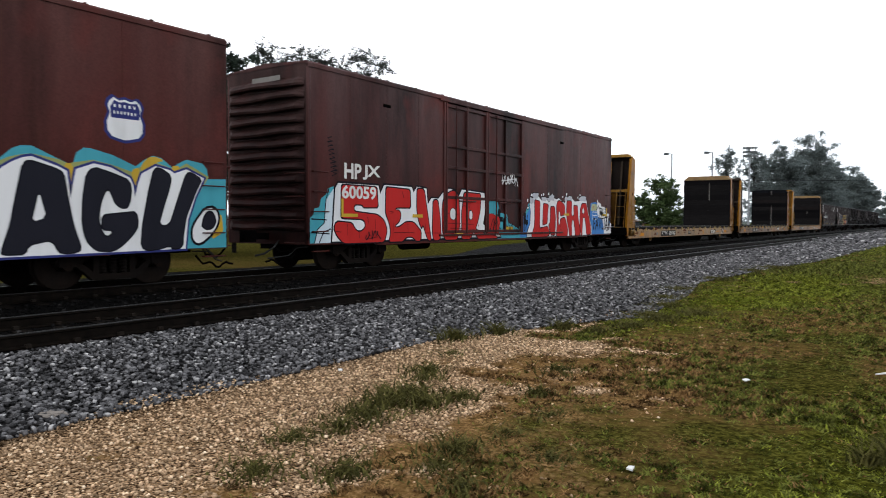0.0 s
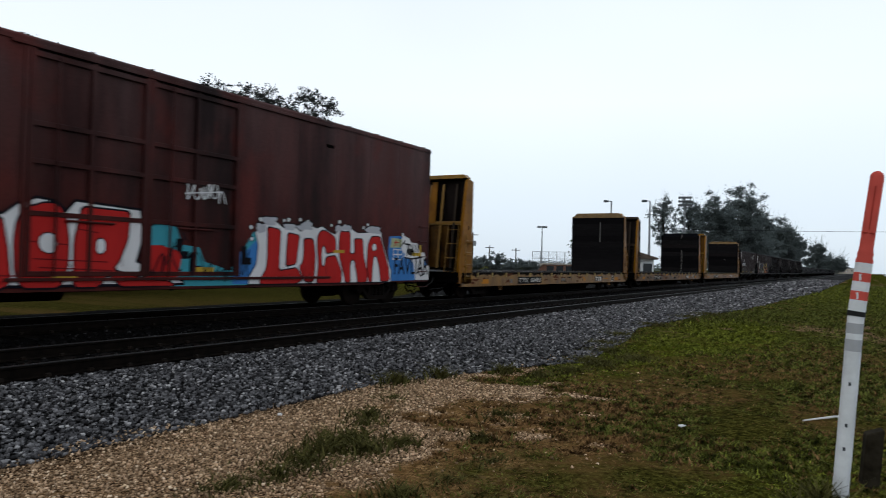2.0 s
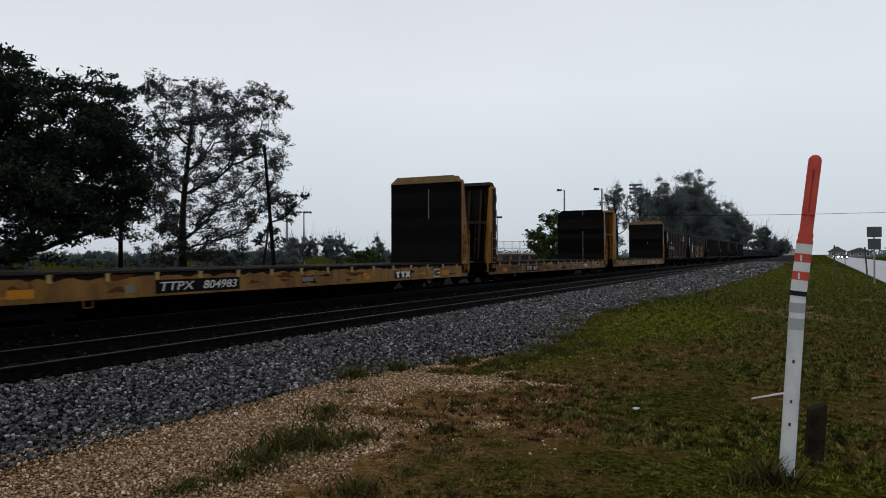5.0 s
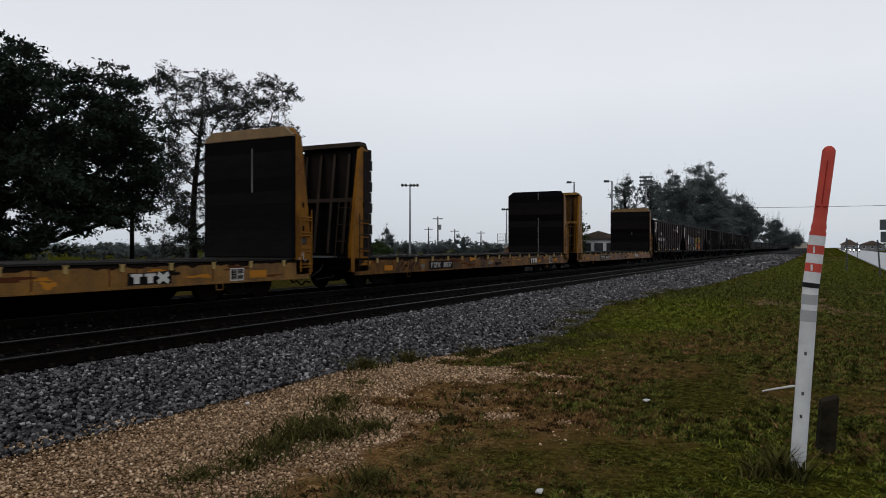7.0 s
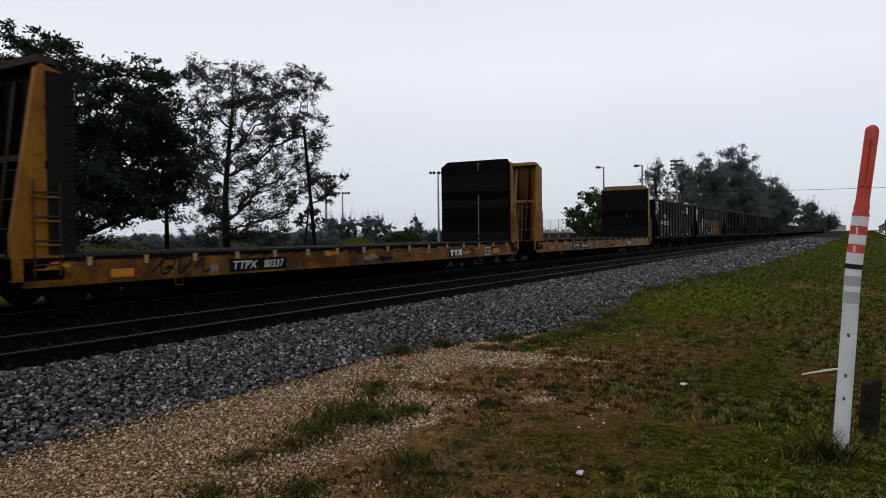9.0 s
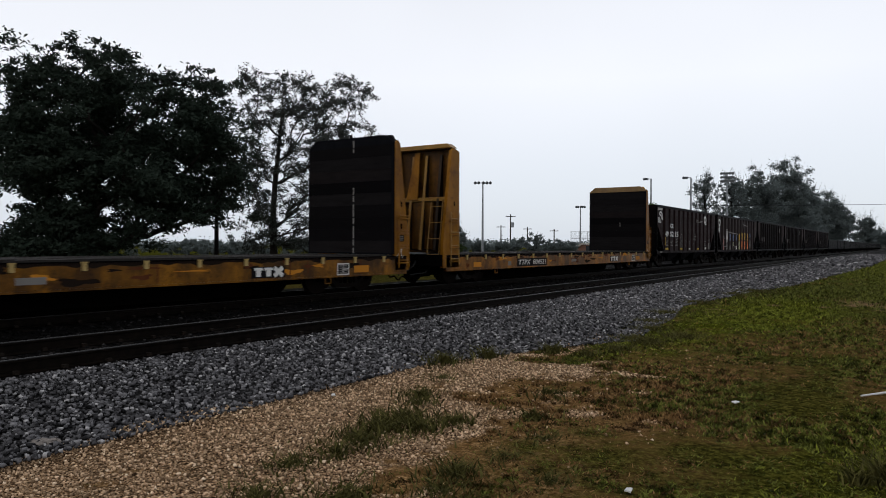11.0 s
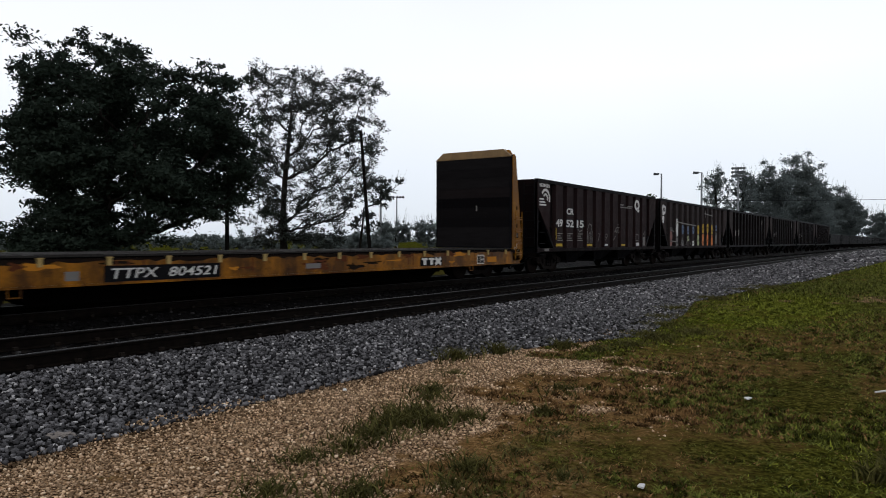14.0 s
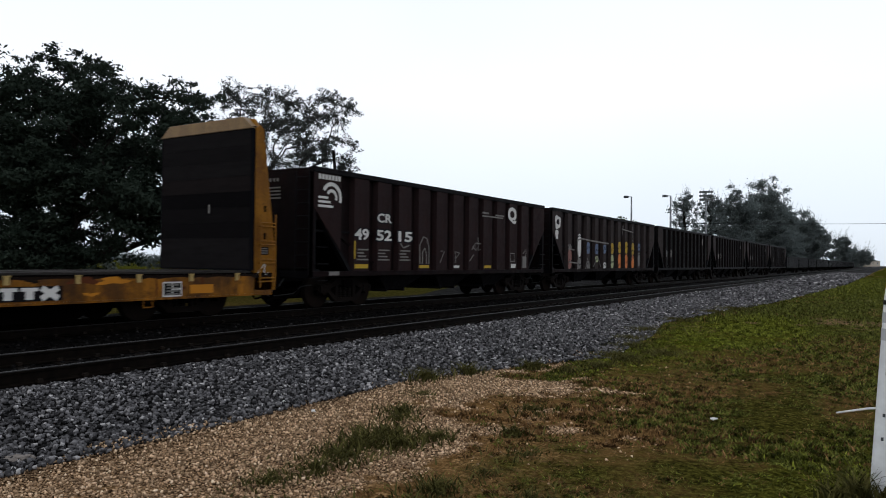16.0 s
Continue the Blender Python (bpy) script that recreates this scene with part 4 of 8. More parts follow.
def bold_letter(car, outline, fill, x, label, hole=None, edge=0.035):
    """A sprayed letter with a black edge, and a white eye where it has one."""
    part("painted_letter", patch(soft(grown(outline, edge)), x), P_BLACK, car)
    part("painted_letter", patch(soft(outline), x + 0.003), fill, car, label)
    if hole:
        part("painted_letter", patch(soft(grown(hole, 0.6 * edge)), x + 0.005), P_BLACK, car)
        part("painted_letter", patch(soft(hole), x + 0.007), P_WHITE, car)


def curl(y, z, w, h, seed, n=14):
    """A loose handwritten loop."""
    rnd = random.Random(seed)
    a, b, c = rnd.uniform(0, 6.3), rnd.uniform(0.8, 1.6), rnd.uniform(1.5, 2.6)
    return [(y + w * (k / n + 0.22 * math.sin(a + c * 4.2 * k / n)), z + h * (0.5 + 0.5 * math.sin(a + b * 6.3 * k / n))) for k in range(n + 1)]


LENGTH = 18.7


def build_box_one():
    """The leading car: big black letters on white with a turquoise edge."""
    car = boxcar("boxcar", "brown-red boxcar with large black and white graffiti and a shield emblem", BOXRED, LENGTH, False)
    e, x = LENGTH, HALF + 0.005
    def shifted(outline):
        return [(e + a, z) for a, z in outline]
    teal = shifted([(-5.6, 2.1), (-5.0, 2.4), (-4.62, 2.2), (-4.42, 2.2), (-4.21, 2.4), (-4.08, 2.46), (-3.9, 2.47), (-3.36, 2.24), (-3.23, 2.2), (-3.16, 2.42), (-3.03, 2.51), (-2.91, 2.51), (-2.5, 2.42), (-2.06, 2.25), (-1.89, 2.38), (-1.71, 2.47), (-1.53, 2.44), (-1.29, 2.27), (-1.17, 2.36), (-0.98, 2.45), (-0.61, 2.4), (-0.5, 2.29), (-0.48, 2.09), (-0.04, 2.11), (-0.04, 0.7), (-5.6, 0.7)])
    white = shifted([(-5.6, 1.95), (-5.1, 2.22), (-4.66, 2.02), (-4.56, 1.9), (-4.4, 2.06), (-4.21, 2.19), (-4.04, 2.27), (-3.91, 2.3), (-3.5, 2.17), (-3.33, 2.09), (-3.3, 1.83), (-3.28, 1.62), (-3.22, 1.93), (-3.18, 2.13), (-2.86, 2.25), (-2.55, 2.2), (-2.18, 2.03), (-2.11, 1.88), (-2.09, 1.67), (-2.02, 1.94), (-1.95, 2.12), (-1.66, 2.28), (-1.35, 2.22), (-1.26, 2.16), (-1.13, 2.21), (-0.98, 2.26), (-0.58, 2.1), (-0.79, 1.71), (-0.96, 1.26), (-1.02, 0.70), (-5.6, 0.64)])
    part("painted_patch", patch(teal, x), P_CYAN, car, "turquoise sprayed edge")
    part("painted_patch", patch([(y, z + 0.045 * math.sin(5.0 * y)) for y, z in grown(white, 0.085)[:27]] + [(e - 1.1, 1.2), (e - 5.6, 1.2)], x + 0.001), P_OCHRE, car, "soft yellow sprayed edge")
    for k, outline in enumerate(([(-3.39, 2.23), (-3.21, 2.22), (-3.25, 1.9), (-3.29, 1.86)], [(-2.17, 2.18), (-1.97, 2.24), (-2.07, 1.84)], [(-1.35, 2.3), (-1.1, 2.32), (-1.23, 2.14)], [(-1.99, 2.2), (-1.88, 2.38), (-1.71, 2.47), (-1.45, 2.4), (-1.65, 2.34), (-1.88, 2.16)], [(-0.42, 1.22), (-0.16, 1.42), (-0.1, 1.02), (-0.4, 0.86)])):
        part("painted_patch", patch(soft(shifted(outline)), x + 0.002), P_YELLOW, car)
    part("painted_patch", patch(grown(white, 0.042), x + 0.004), P_NAVY, car)
    part("painted_patch", patch(white, x + 0.006), P_WHITE, car)
    for outline, hole in (
            ([(-5.5, 2.0), (-4.9, 2.1), (-4.6, 1.9), (-4.5, 1.6), (-4.6, 1.35), (-4.95, 1.2), (-5.0, 0.7), (-5.5, 0.7)], None),
            ([(-4.04, 2.16), (-3.95, 2.23), (-3.5, 2.11), (-3.39, 2.04), (-3.34, 1.69), (-3.25, 1.2), (-3.11, 0.76), (-3.18, 0.7), (-3.41, 0.69), (-3.49, 0.72), (-3.59, 0.93), (-3.99, 0.85), (-4.03, 0.7), (-4.36, 0.7), (-4.39, 0.74), (-4.25, 1.16), (-4.15, 1.66)], [(-3.8, 1.72), (-3.69, 1.3), (-3.92, 1.22)]),
            ([(-2.86, 2.18), (-2.55, 2.1), (-2.2, 1.98), (-2.16, 1.8), (-2.2, 1.55), (-2.29, 1.46), (-2.46, 1.54), (-2.51, 1.66), (-2.61, 1.86), (-2.73, 1.63), (-2.79, 1.35), (-2.77, 1.13), (-2.65, 0.91), (-2.48, 1.08), (-2.72, 1.08), (-2.72, 1.34), (-2.07, 1.41), (-2.03, 1.17), (-2.1, 1.03), (-2.32, 0.82), (-2.52, 0.7), (-2.84, 0.72), (-3.02, 0.91), (-3.08, 1.2), (-3.06, 1.65), (-2.99, 2.06)], None),
            ([(-1.69, 2.22), (-1.57, 2.25), (-1.33, 2.11), (-1.36, 1.91), (-1.48, 1.58), (-1.62, 1.15), (-1.37, 1.15), (-1.21, 1.59), (-1.0, 2.15), (-0.91, 2.21), (-0.64, 2.08), (-0.81, 1.77), (-1.01, 1.32), (-1.08, 0.93), (-1.09, 0.73), (-1.31, 0.7), (-1.37, 0.78), (-1.55, 0.72), (-1.85, 0.69), (-1.97, 0.77), (-1.94, 1.15), (-1.81, 1.79)], None)):
        bold_letter(car, shifted(outline), P_CHARCOAL, x + 0.009, "black graffiti letter", shifted(hole) if hole else None, 0.022)
    eye = shifted([(-0.73, 1.32), (-0.56, 1.51), (-0.34, 1.54), (-0.21, 1.38), (-0.25, 1.15), (-0.43, 0.94), (-0.65, 0.78), (-0.81, 0.79), (-0.89, 0.95), (-0.86, 1.15)])
    pupil = shifted([(-0.62, 1.2), (-0.56, 1.38), (-0.42, 1.45), (-0.31, 1.29), (-0.34, 1.15), (-0.49, 1.07), (-0.62, 1.13)])
    for k, (outline, mm) in enumerate(((grown(eye, 0.03), P_BLACK), (grown(eye, -0.02), P_WHITE), (grown(pupil, 0.03), P_BLACK), (pupil, P_CHARCOAL))):
        part("painted_swirl", patch(soft(outline), x + 0.008 + 0.002 * k), mm, car, "white drop with a black eye" if k == 1 else "")
    a, b, z0, z1 = e - 2.62, e - 1.90, 2.72, 3.46
    shield = [(0.5, -0.02), (0.62, 0.0), (0.86, 0.06), (0.97, 0.2), (0.98, 0.42), (0.9, 0.62), (0.95, 0.78), (0.9, 0.9), (0.8, 0.98), (0.66, 0.93), (0.5, 0.97), (0.34, 0.93), (0.2, 1.0), (0.08, 0.9), (0.04, 0.78), (0.1, 0.62), (0.02, 0.42), (0.03, 0.2), (0.14, 0.06), (0.38, 0.0)]
    part("emblem", patch([(a + (b - a) * (0.5 + 1.16 * (u - 0.5)), z0 + (z1 - z0) * (0.5 + 1.14 * (v - 0.5))) for u, v in shield], x + 0.001), P_NAVY, car, "navy edge of a shield emblem")
    part("emblem", patch([(a + (b - a) * u, z0 + (z1 - z0) * v) for u, v in shield], x + 0.003), P_WHITE, car, "white shield emblem")
    part("emblem", patch([(a + (b - a) * (0.5 + 0.9 * (u - 0.5)), z0 + (z1 - z0) * (v - 0.015)) for u, v in ((0.08, 0.52), (0.92, 0.52), (0.96, 0.76), (0.86, 0.92), (0.66, 0.9), (0.5, 0.93), (0.34, 0.9), (0.18, 0.95), (0.06, 0.78))], x + 0.005), P_NAVY, car, "navy head of the shield")
    for k in range(2):
        for j in range(5 + 2 * k):
            n = 5 + 2 * k
            y = a + (b - a) * (0.17 + 0.66 * (j + 0.2) / n)
            q, zt = 0.66 * 0.42 / n * (b - a), z1 - 0.12 - 0.12 * k
            part("emblem_bar", patch([(y, zt - 0.055), (y + q, zt - 0.055), (y + q, zt), (y, zt)], x + 0.007), P_WHITE, car)
    return car


def build_box_two():
    """The second car: red letters in white halos."""
    car = boxcar("boxcar", "weathered maroon boxcar with red and white graffiti along its lower side", MAROON, LENGTH, True)
    x = HALF + 0.006
    for text, a, b, z0, z1 in (("HP", 1.25, 1.86, 2.33, 2.69), ("JX", 1.95, 2.58, 2.33, 2.69), ("60059", 1.14, 2.42, 1.83, 2.13)):
        part("lettering", word(text, x + (0.02 if text[0] == "6" else 0), a, b, z0, z1, 0.03), P_LETTER, car, "white reporting mark")
    part("painted_patch", patch([(0.05, 0.72), (0.05, 1.32), (0.16, 1.4), (0.2, 1.55), (0.36, 1.58), (0.42, 1.8), (0.6, 1.9), (0.66, 2.05), (0.85, 2.1), (0.8, 0.72)], x), P_CYAN, car)
    part("painted_patch", patch([(0.2, 0.72), (0.3, 1.05), (0.52, 1.2), (0.58, 1.75), (0.85, 2.05), (0.85, 0.72)], x + 0.001), P_SKYBLUE, car)
    for pts in ([(0.1, 1.3), (0.6, 1.28)], [(0.2, 0.74), (0.3, 1.05), (0.52, 1.2), (0.58, 1.75), (0.68, 2.04)], [(0.36, 0.74), (0.5, 0.98), (0.75, 1.06)], [(0.1, 0.98), (0.7, 0.94)]):
        part("scrawl", scrawl(pts, 0.03, x + 0.0016), P_BLACK, car, "black sprayed line")
    rim = [(0.74, 0.7), (0.78, 1.14), (0.84, 1.83), (0.86, 2.08), (0.99, 2.24), (2.58, 2.24), (2.63, 2.07), (2.75, 2.27), (4.02, 2.26), (4.08, 2.15), (4.22, 2.28), (4.73, 2.24), (4.78, 1.83), (4.91, 1.98), (5.27, 1.97), (5.5, 2.16), (5.84, 2.29), (6.2, 2.24), (6.36, 2.09), (6.52, 2.29), (7.91, 2.22), (7.99, 1.63), (7.86, 1.2), (8.95, 0.82), (9.0, 0.7)]
    part("painted_patch", patch(rim, x + 0.002), P_BLACK, car)
    part("painted_patch", patch(grown(rim, -0.05), x + 0.004), P_WHITE, car, "white sprayed halo")
    for outline, hole in (
            ([(1.13, 2.15), (2.47, 2.14), (2.52, 1.62), (1.94, 1.61), (1.91, 1.68), (1.57, 1.68), (1.57, 1.49), (1.94, 1.46), (2.49, 1.42), (2.77, 1.28), (2.9, 1.01), (2.78, 0.7), (1.22, 0.7), (0.98, 0.87), (0.85, 1.09), (0.95, 1.24), (1.52, 1.2), (1.6, 1.05), (1.8, 0.96), (2.01, 1.06), (2.04, 1.21), (1.91, 1.31), (1.12, 1.33)], None),
            ([(2.86, 2.16), (3.9, 2.13), (3.93, 1.64), (3.31, 1.63), (3.22, 1.56), (3.45, 1.54), (3.5, 1.39), (3.4, 1.22), (3.22, 1.15), (3.28, 1.07), (3.45, 1.1), (3.72, 1.23), (4.06, 1.23), (4.31, 1.06), (4.43, 0.96), (4.42, 0.7), (4.19, 0.7), (4.14, 0.76), (3.93, 0.84), (3.68, 0.79), (3.6, 0.7), (2.98, 0.7), (3.06, 0.88), (3.04, 1.12), (2.92, 1.34), (2.84, 1.48)], None),
            ([(4.24, 2.18), (4.56, 2.17), (4.73, 1.5), (4.9, 0.78), (4.92, 0.7), (4.79, 0.7), (4.69, 0.85), (4.52, 1.18), (4.45, 1.05), (4.3, 1.31), (4.23, 1.62)], None),
            ([(5.02, 1.87), (5.25, 1.88), (5.36, 1.38), (5.42, 0.84), (5.34, 0.7), (5.05, 0.7), (4.99, 0.98)], None),
            ([(5.65, 2.05), (6.0, 2.18), (6.22, 2.16), (6.36, 1.94), (6.42, 1.52), (6.42, 1.1), (6.28, 0.7), (5.64, 0.7), (5.51, 0.97), (5.48, 1.51), (5.52, 1.85)], [(5.92, 1.63), (6.12, 1.66), (6.22, 1.52), (6.18, 1.32), (6.0, 1.3), (5.88, 1.43)]),
            ([(6.67, 2.15), (7.64, 2.13), (7.61, 1.6), (7.44, 1.19), (7.3, 1.01), (8.07, 0.82), (8.6, 0.78), (8.74, 0.7), (7.52, 0.7), (7.45, 0.76), (7.2, 0.98), (7.05, 0.7), (6.56, 0.7), (6.54, 1.52)], [(6.97, 1.6), (7.14, 1.58), (7.14, 1.33), (6.97, 1.31)])):
        bold_letter(car, outline, P_RED, x + 0.006, "red graffiti letter", hole)
    for pts in ([(3.0, 1.52), (3.2, 1.5), (3.05, 1.46)], [(3.55, 2.06), (3.62, 1.9)], [(2.1, 1.36), (2.14, 1.2)], [(2.4, 1.3), (2.42, 1.05)], [(2.05, 0.78), (2.5, 0.84)], [(5.7, 1.5), (6.4, 1.46)], [(5.8, 1.2), (7.2, 1.16)], [(5.9, 1.05), (7.3, 1.0)], [(4.6, 0.92), (6.9, 0.88)], [(6.6, 1.75), (7.0, 1.7)], [(0.86, 1.0), (1.1, 0.98)], [(3.2, 0.95), (4.1, 0.93)]):
        part("scrawl", scrawl(pts, 0.022, x + 0.0125), P_DARKRED, car, "dark sprayed line")
    for a, b, z0, z1 in ((1.1, 1.18, 1.36, 1.81), (1.18, 1.71, 1.36, 1.44), (4.01, 4.48, 1.36, 1.45), (6.13, 6.6, 0.83, 0.94), (9.2, 9.75, 0.98, 1.08), (13.83, 14.28, 1.5, 1.58)):
        part("painted_bar", patch([(a, z0), (b, z0), (b, z1), (a, z1)], x + 0.022), P_YELLOW, car, "yellow reflective strip")
    part("painted_patch", patch([(8.05, 0.68), (7.95, 1.75), (8.3, 1.98), (8.75, 1.9), (8.9, 1.55), (9.35, 1.5), (9.5, 1.2), (9.9, 1.1), (10.2, 1.0), (10.5, 1.3), (10.9, 1.9), (11.3, 2.1), (11.3, 0.68)], x), P_CYAN, car)
    part("painted_patch", patch([(10.3, 0.7), (10.38, 1.39), (10.5, 1.44), (10.74, 1.5), (11.09, 1.79), (11.2, 1.5), (11.1, 0.7)], x + 0.002), P_BLUE, car)
    for k, (a, z0) in enumerate(((8.3, 1.1), (8.75, 1.25), (9.1, 0.95), (10.55, 1.15))):
        part("painted_bar", patch([(a, z0), (a + 0.32, z0), (a + 0.32, z0 + 0.16), (a + 0.16, z0 + 0.16), (a + 0.16, z0 + 0.42), (a, z0 + 0.42)], x + 0.005), P_BLACK, car)
    part("painted_swirl", patch(blob(7.95, 8.85, 0.78, 1.5, 8, 0.06), x + 0.006), P_RED, car)
    rim = [(10.8, 0.7), (10.82, 0.87), (11.04, 1.17), (11.08, 1.62), (10.98, 1.9), (11.13, 2.05), (11.3, 2.14), (11.39, 2.24), (11.57, 2.23), (11.81, 2.1), (12.0, 2.02), (12.14, 2.11), (12.37, 2.07), (12.55, 1.99), (12.67, 2.12), (12.91, 2.16), (13.15, 2.11), (13.35, 2.17), (13.67, 2.04), (13.9, 1.99), (14.06, 2.13), (14.58, 2.18), (14.87, 2.07), (15.38, 2.11), (15.59, 2.24), (16.02, 2.14), (16.06, 1.92), (16.29, 1.48), (16.57, 1.03), (16.57, 0.7)]
    part("painted_patch", patch(grown(rim, 0.03), x + 0.0024), P_BLACK, car)
    part("painted_patch", patch(rim, x + 0.004), P_WHITE, car, "white sprayed halo")
    for outline, hole in (
            ([(11.37, 2.05), (11.8, 2.0), (11.78, 1.52), (11.77, 1.0), (12.42, 1.08), (12.55, 0.93), (12.62, 0.79), (12.4, 0.7), (11.2, 0.7), (11.16, 0.76), (11.24, 0.89), (11.37, 1.06), (11.39, 1.4)], None),
            ([(12.07, 1.94), (12.49, 1.89), (12.42, 1.54), (12.39, 1.2), (12.03, 1.13), (12.04, 1.53)], None),
            ([(12.66, 1.82), (13.0, 1.83), (13.1, 1.43), (13.09, 1.05), (13.05, 0.74), (12.74, 0.74), (12.6, 0.96), (12.52, 1.13), (12.63, 1.18), (12.67, 1.48)], None),
            ([(13.18, 1.91), (13.32, 2.07), (13.53, 2.06), (13.9, 1.9), (13.94, 1.54), (13.54, 1.48), (13.5, 1.67), (13.38, 1.69), (13.34, 1.5), (13.36, 1.18), (13.43, 1.09), (13.51, 1.18), (13.54, 1.37), (13.93, 1.42), (14.17, 1.05), (14.21, 0.85), (14.18, 0.7), (13.2, 0.7), (13.25, 1.18), (13.18, 1.68)], None),
            ([(14.11, 2.08), (14.54, 2.08), (14.55, 1.59), (14.56, 1.48), (14.79, 1.48), (14.74, 1.9), (15.12, 1.91), (15.17, 1.46), (15.39, 0.9), (15.35, 0.7), (14.93, 0.7), (14.92, 0.83), (14.79, 1.32), (14.6, 1.34), (14.56, 1.18), (14.6, 0.7), (14.39, 0.7), (14.33, 0.91), (14.11, 1.38), (14.07, 1.71)], None),
            ([(15.41, 1.82), (15.55, 2.0), (15.96, 2.02), (16.15, 1.63), (16.43, 1.11), (16.49, 0.74), (16.06, 0.71), (15.98, 1.11), (15.82, 1.47), (15.65, 1.44), (15.62, 1.11), (15.6, 0.7), (15.48, 0.7), (15.36, 1.18), (15.37, 1.61)], [(15.6, 1.79), (15.75, 1.82), (15.8, 1.62), (15.58, 1.6)])):
        bold_letter(car, outline, P_RED, x + 0.006, "red graffiti letter", hole, 0.03)
    part("painted_patch", patch([(16.6, 0.72), (16.4, 1.6), (16.45, 2.05), (17.0, 2.1), (17.5, 1.95), (17.9, 1.85), (18.3, 1.55), (18.7, 1.1), (18.75, 0.74)], x), P_BLUE, car)
    part("painted_patch", patch([(17.95, 0.74), (17.8, 1.3), (17.2, 1.6), (17.3, 1.95), (17.6, 1.98), (17.8, 1.62), (18.2, 1.66), (18.45, 1.2), (18.75, 1.2), (18.75, 0.74)], x + 0.002), P_WHITE, car)
    part("painted_bar", patch([(17.75, 1.5), (18.25, 1.5), (18.25, 1.85), (18.14, 1.85), (18.14, 1.6), (17.75, 1.6)], x + 0.005), P_YELLOW, car)
    part("painted_letter", word("FAVLIAR", x + 0.006, 16.75, 18.7, 0.92, 1.42, 0.01), P_BLACK, car, "thin black graffiti word")
    for k in range(6):
        part("scrawl", scrawl(curl(8.92 + 0.17 * k, 2.5 + 0.02 * k - 0.12 * (k == 5), 0.2, 0.32 - 0.03 * (k % 3), k + 3), 0.028, x + 0.048), P_WHITE, car, "thin white scrawl")
    part("scrawl", scrawl([(8.9, 2.62), (9.9, 2.74)], 0.022, x + 0.05), P_WHITE, car)
    for k in range(9):
        z = 2.36 + 0.1 * k
        w = 0.11 - 0.006 * k
        part("scrawl", scrawl([(0.86 - 0.06 - 0.02 * k, z), (0.86 + w - 0.02 * k, z + 0.05), (0.86 - w - 0.02 * k, z + 0.1), (0.9 + 0.6 * w - 0.02 * k, z + 0.14)], 0.03, x + 0.002), P_BLACK, car, "black vertical scrawl")
    rnd = random.Random(6)
    for k, (a, z) in enumerate(((11.13, 2.22), (10.83, 2.02), (10.86, 1.75), (11.92, 2.24), (12.08, 2.27), (12.5, 2.3), (12.79, 2.27), (13.73, 2.23), (14.07, 2.34), (14.31, 2.24), (15.15, 2.24), (15.35, 2.34), (17.17, 2.14), (17.58, 1.91))):
        r = 0.05 - 0.004 * (k % 4)
        part("painted_dot", patch(blob(a - r - 0.02, a + r + 0.02, z - r - 0.02, z + r + 0.02, k, 0.1, 9), x + 0.001), P_BLACK, car)
        part("painted_dot", patch(blob(a - r, a + r, z - r, z + r, k, 0.1, 9), x + 0.0045), P_WHITE, car, "white sprayed dot")
    for k, (a, b, z0, z1) in enumerate(((11.2, 11.66, 2.1, 2.3), (11.0, 11.3, 1.9, 2.12), (11.93, 12.34, 2.02, 2.17), (12.4, 12.7, 2.04, 2.16), (12.55, 12.97, 2.06, 2.26), (13.9, 14.2, 2.08, 2.24), (14.2, 14.6, 2.12, 2.26), (15.28, 15.98, 2.1, 2.3))):
        part("painted_puff", patch(blob(a - 0.03, b + 0.03, z0, z1 + 0.03, k + 20, 0.12, 18), x + 0.0012), P_BLACK, car)
        part("painted_puff", patch(blob(a, b, z0, z1, k + 20, 0.12, 18), x + 0.0048), P_PUFF, car, "grey-white sprayed puff")
    part("painted_patch", patch([(16.5, 1.72), (16.56, 2.02), (17.15, 2.0), (17.2, 1.74)], x + 0.001), P_POSTGREEN, car, "pale green sprayed panel")
    for k, (a, b, z0, z1) in enumerate(((17.1, 17.6, 1.66, 2.08), (17.5, 18.1, 1.5, 1.9), (18.0, 18.5, 1.1, 1.62), (17.3, 17.9, 1.4, 1.7))):
        part("painted_puff", patch(blob(a, b, z0, z1, k + 60, 0.12, 18), x + 0.0032), P_WHITE, car, "white sprayed puff")
    for pts in ([(16.66, 1.38), (17.16, 1.36), (17.18, 1.66), (16.68, 1.68), (16.66, 1.38)], [(16.92, 1.38), (16.92, 1.66)], [(16.7, 1.52), (17.14, 1.52)]):
        part("scrawl", scrawl(pts, 0.035, x + 0.0055), P_WHITE, car, "white drawn box")
    for pts in ([(17.3, 1.86), (17.62, 1.84)], [(17.46, 1.85), (17.44, 1.5)], [(17.62, 1.5), (17.74, 1.84), (17.86, 1.5)], [(17.66, 1.64), (17.84, 1.64)], [(17.9, 1.84), (18.0, 1.52), (18.12, 1.86)], [(17.3, 1.44), (17.7, 1.4), (18.3, 1.46)], [(18.1, 1.0), (18.25, 0.86), (18.5, 0.94)], [(17.0, 2.02), (17.05, 1.76), (17.3, 1.95)]):
        part("scrawl", scrawl(pts, 0.05, x + 0.0065), P_BLACK, car, "black scrawled line")
    part("scrawl", scrawl([(16.7, 1.78), (16.8, 1.96), (16.9, 1.78), (16.66, 1.89), (16.94, 1.89)], 0.035, x + 0.005), P_RED, car, "red scrawled star")
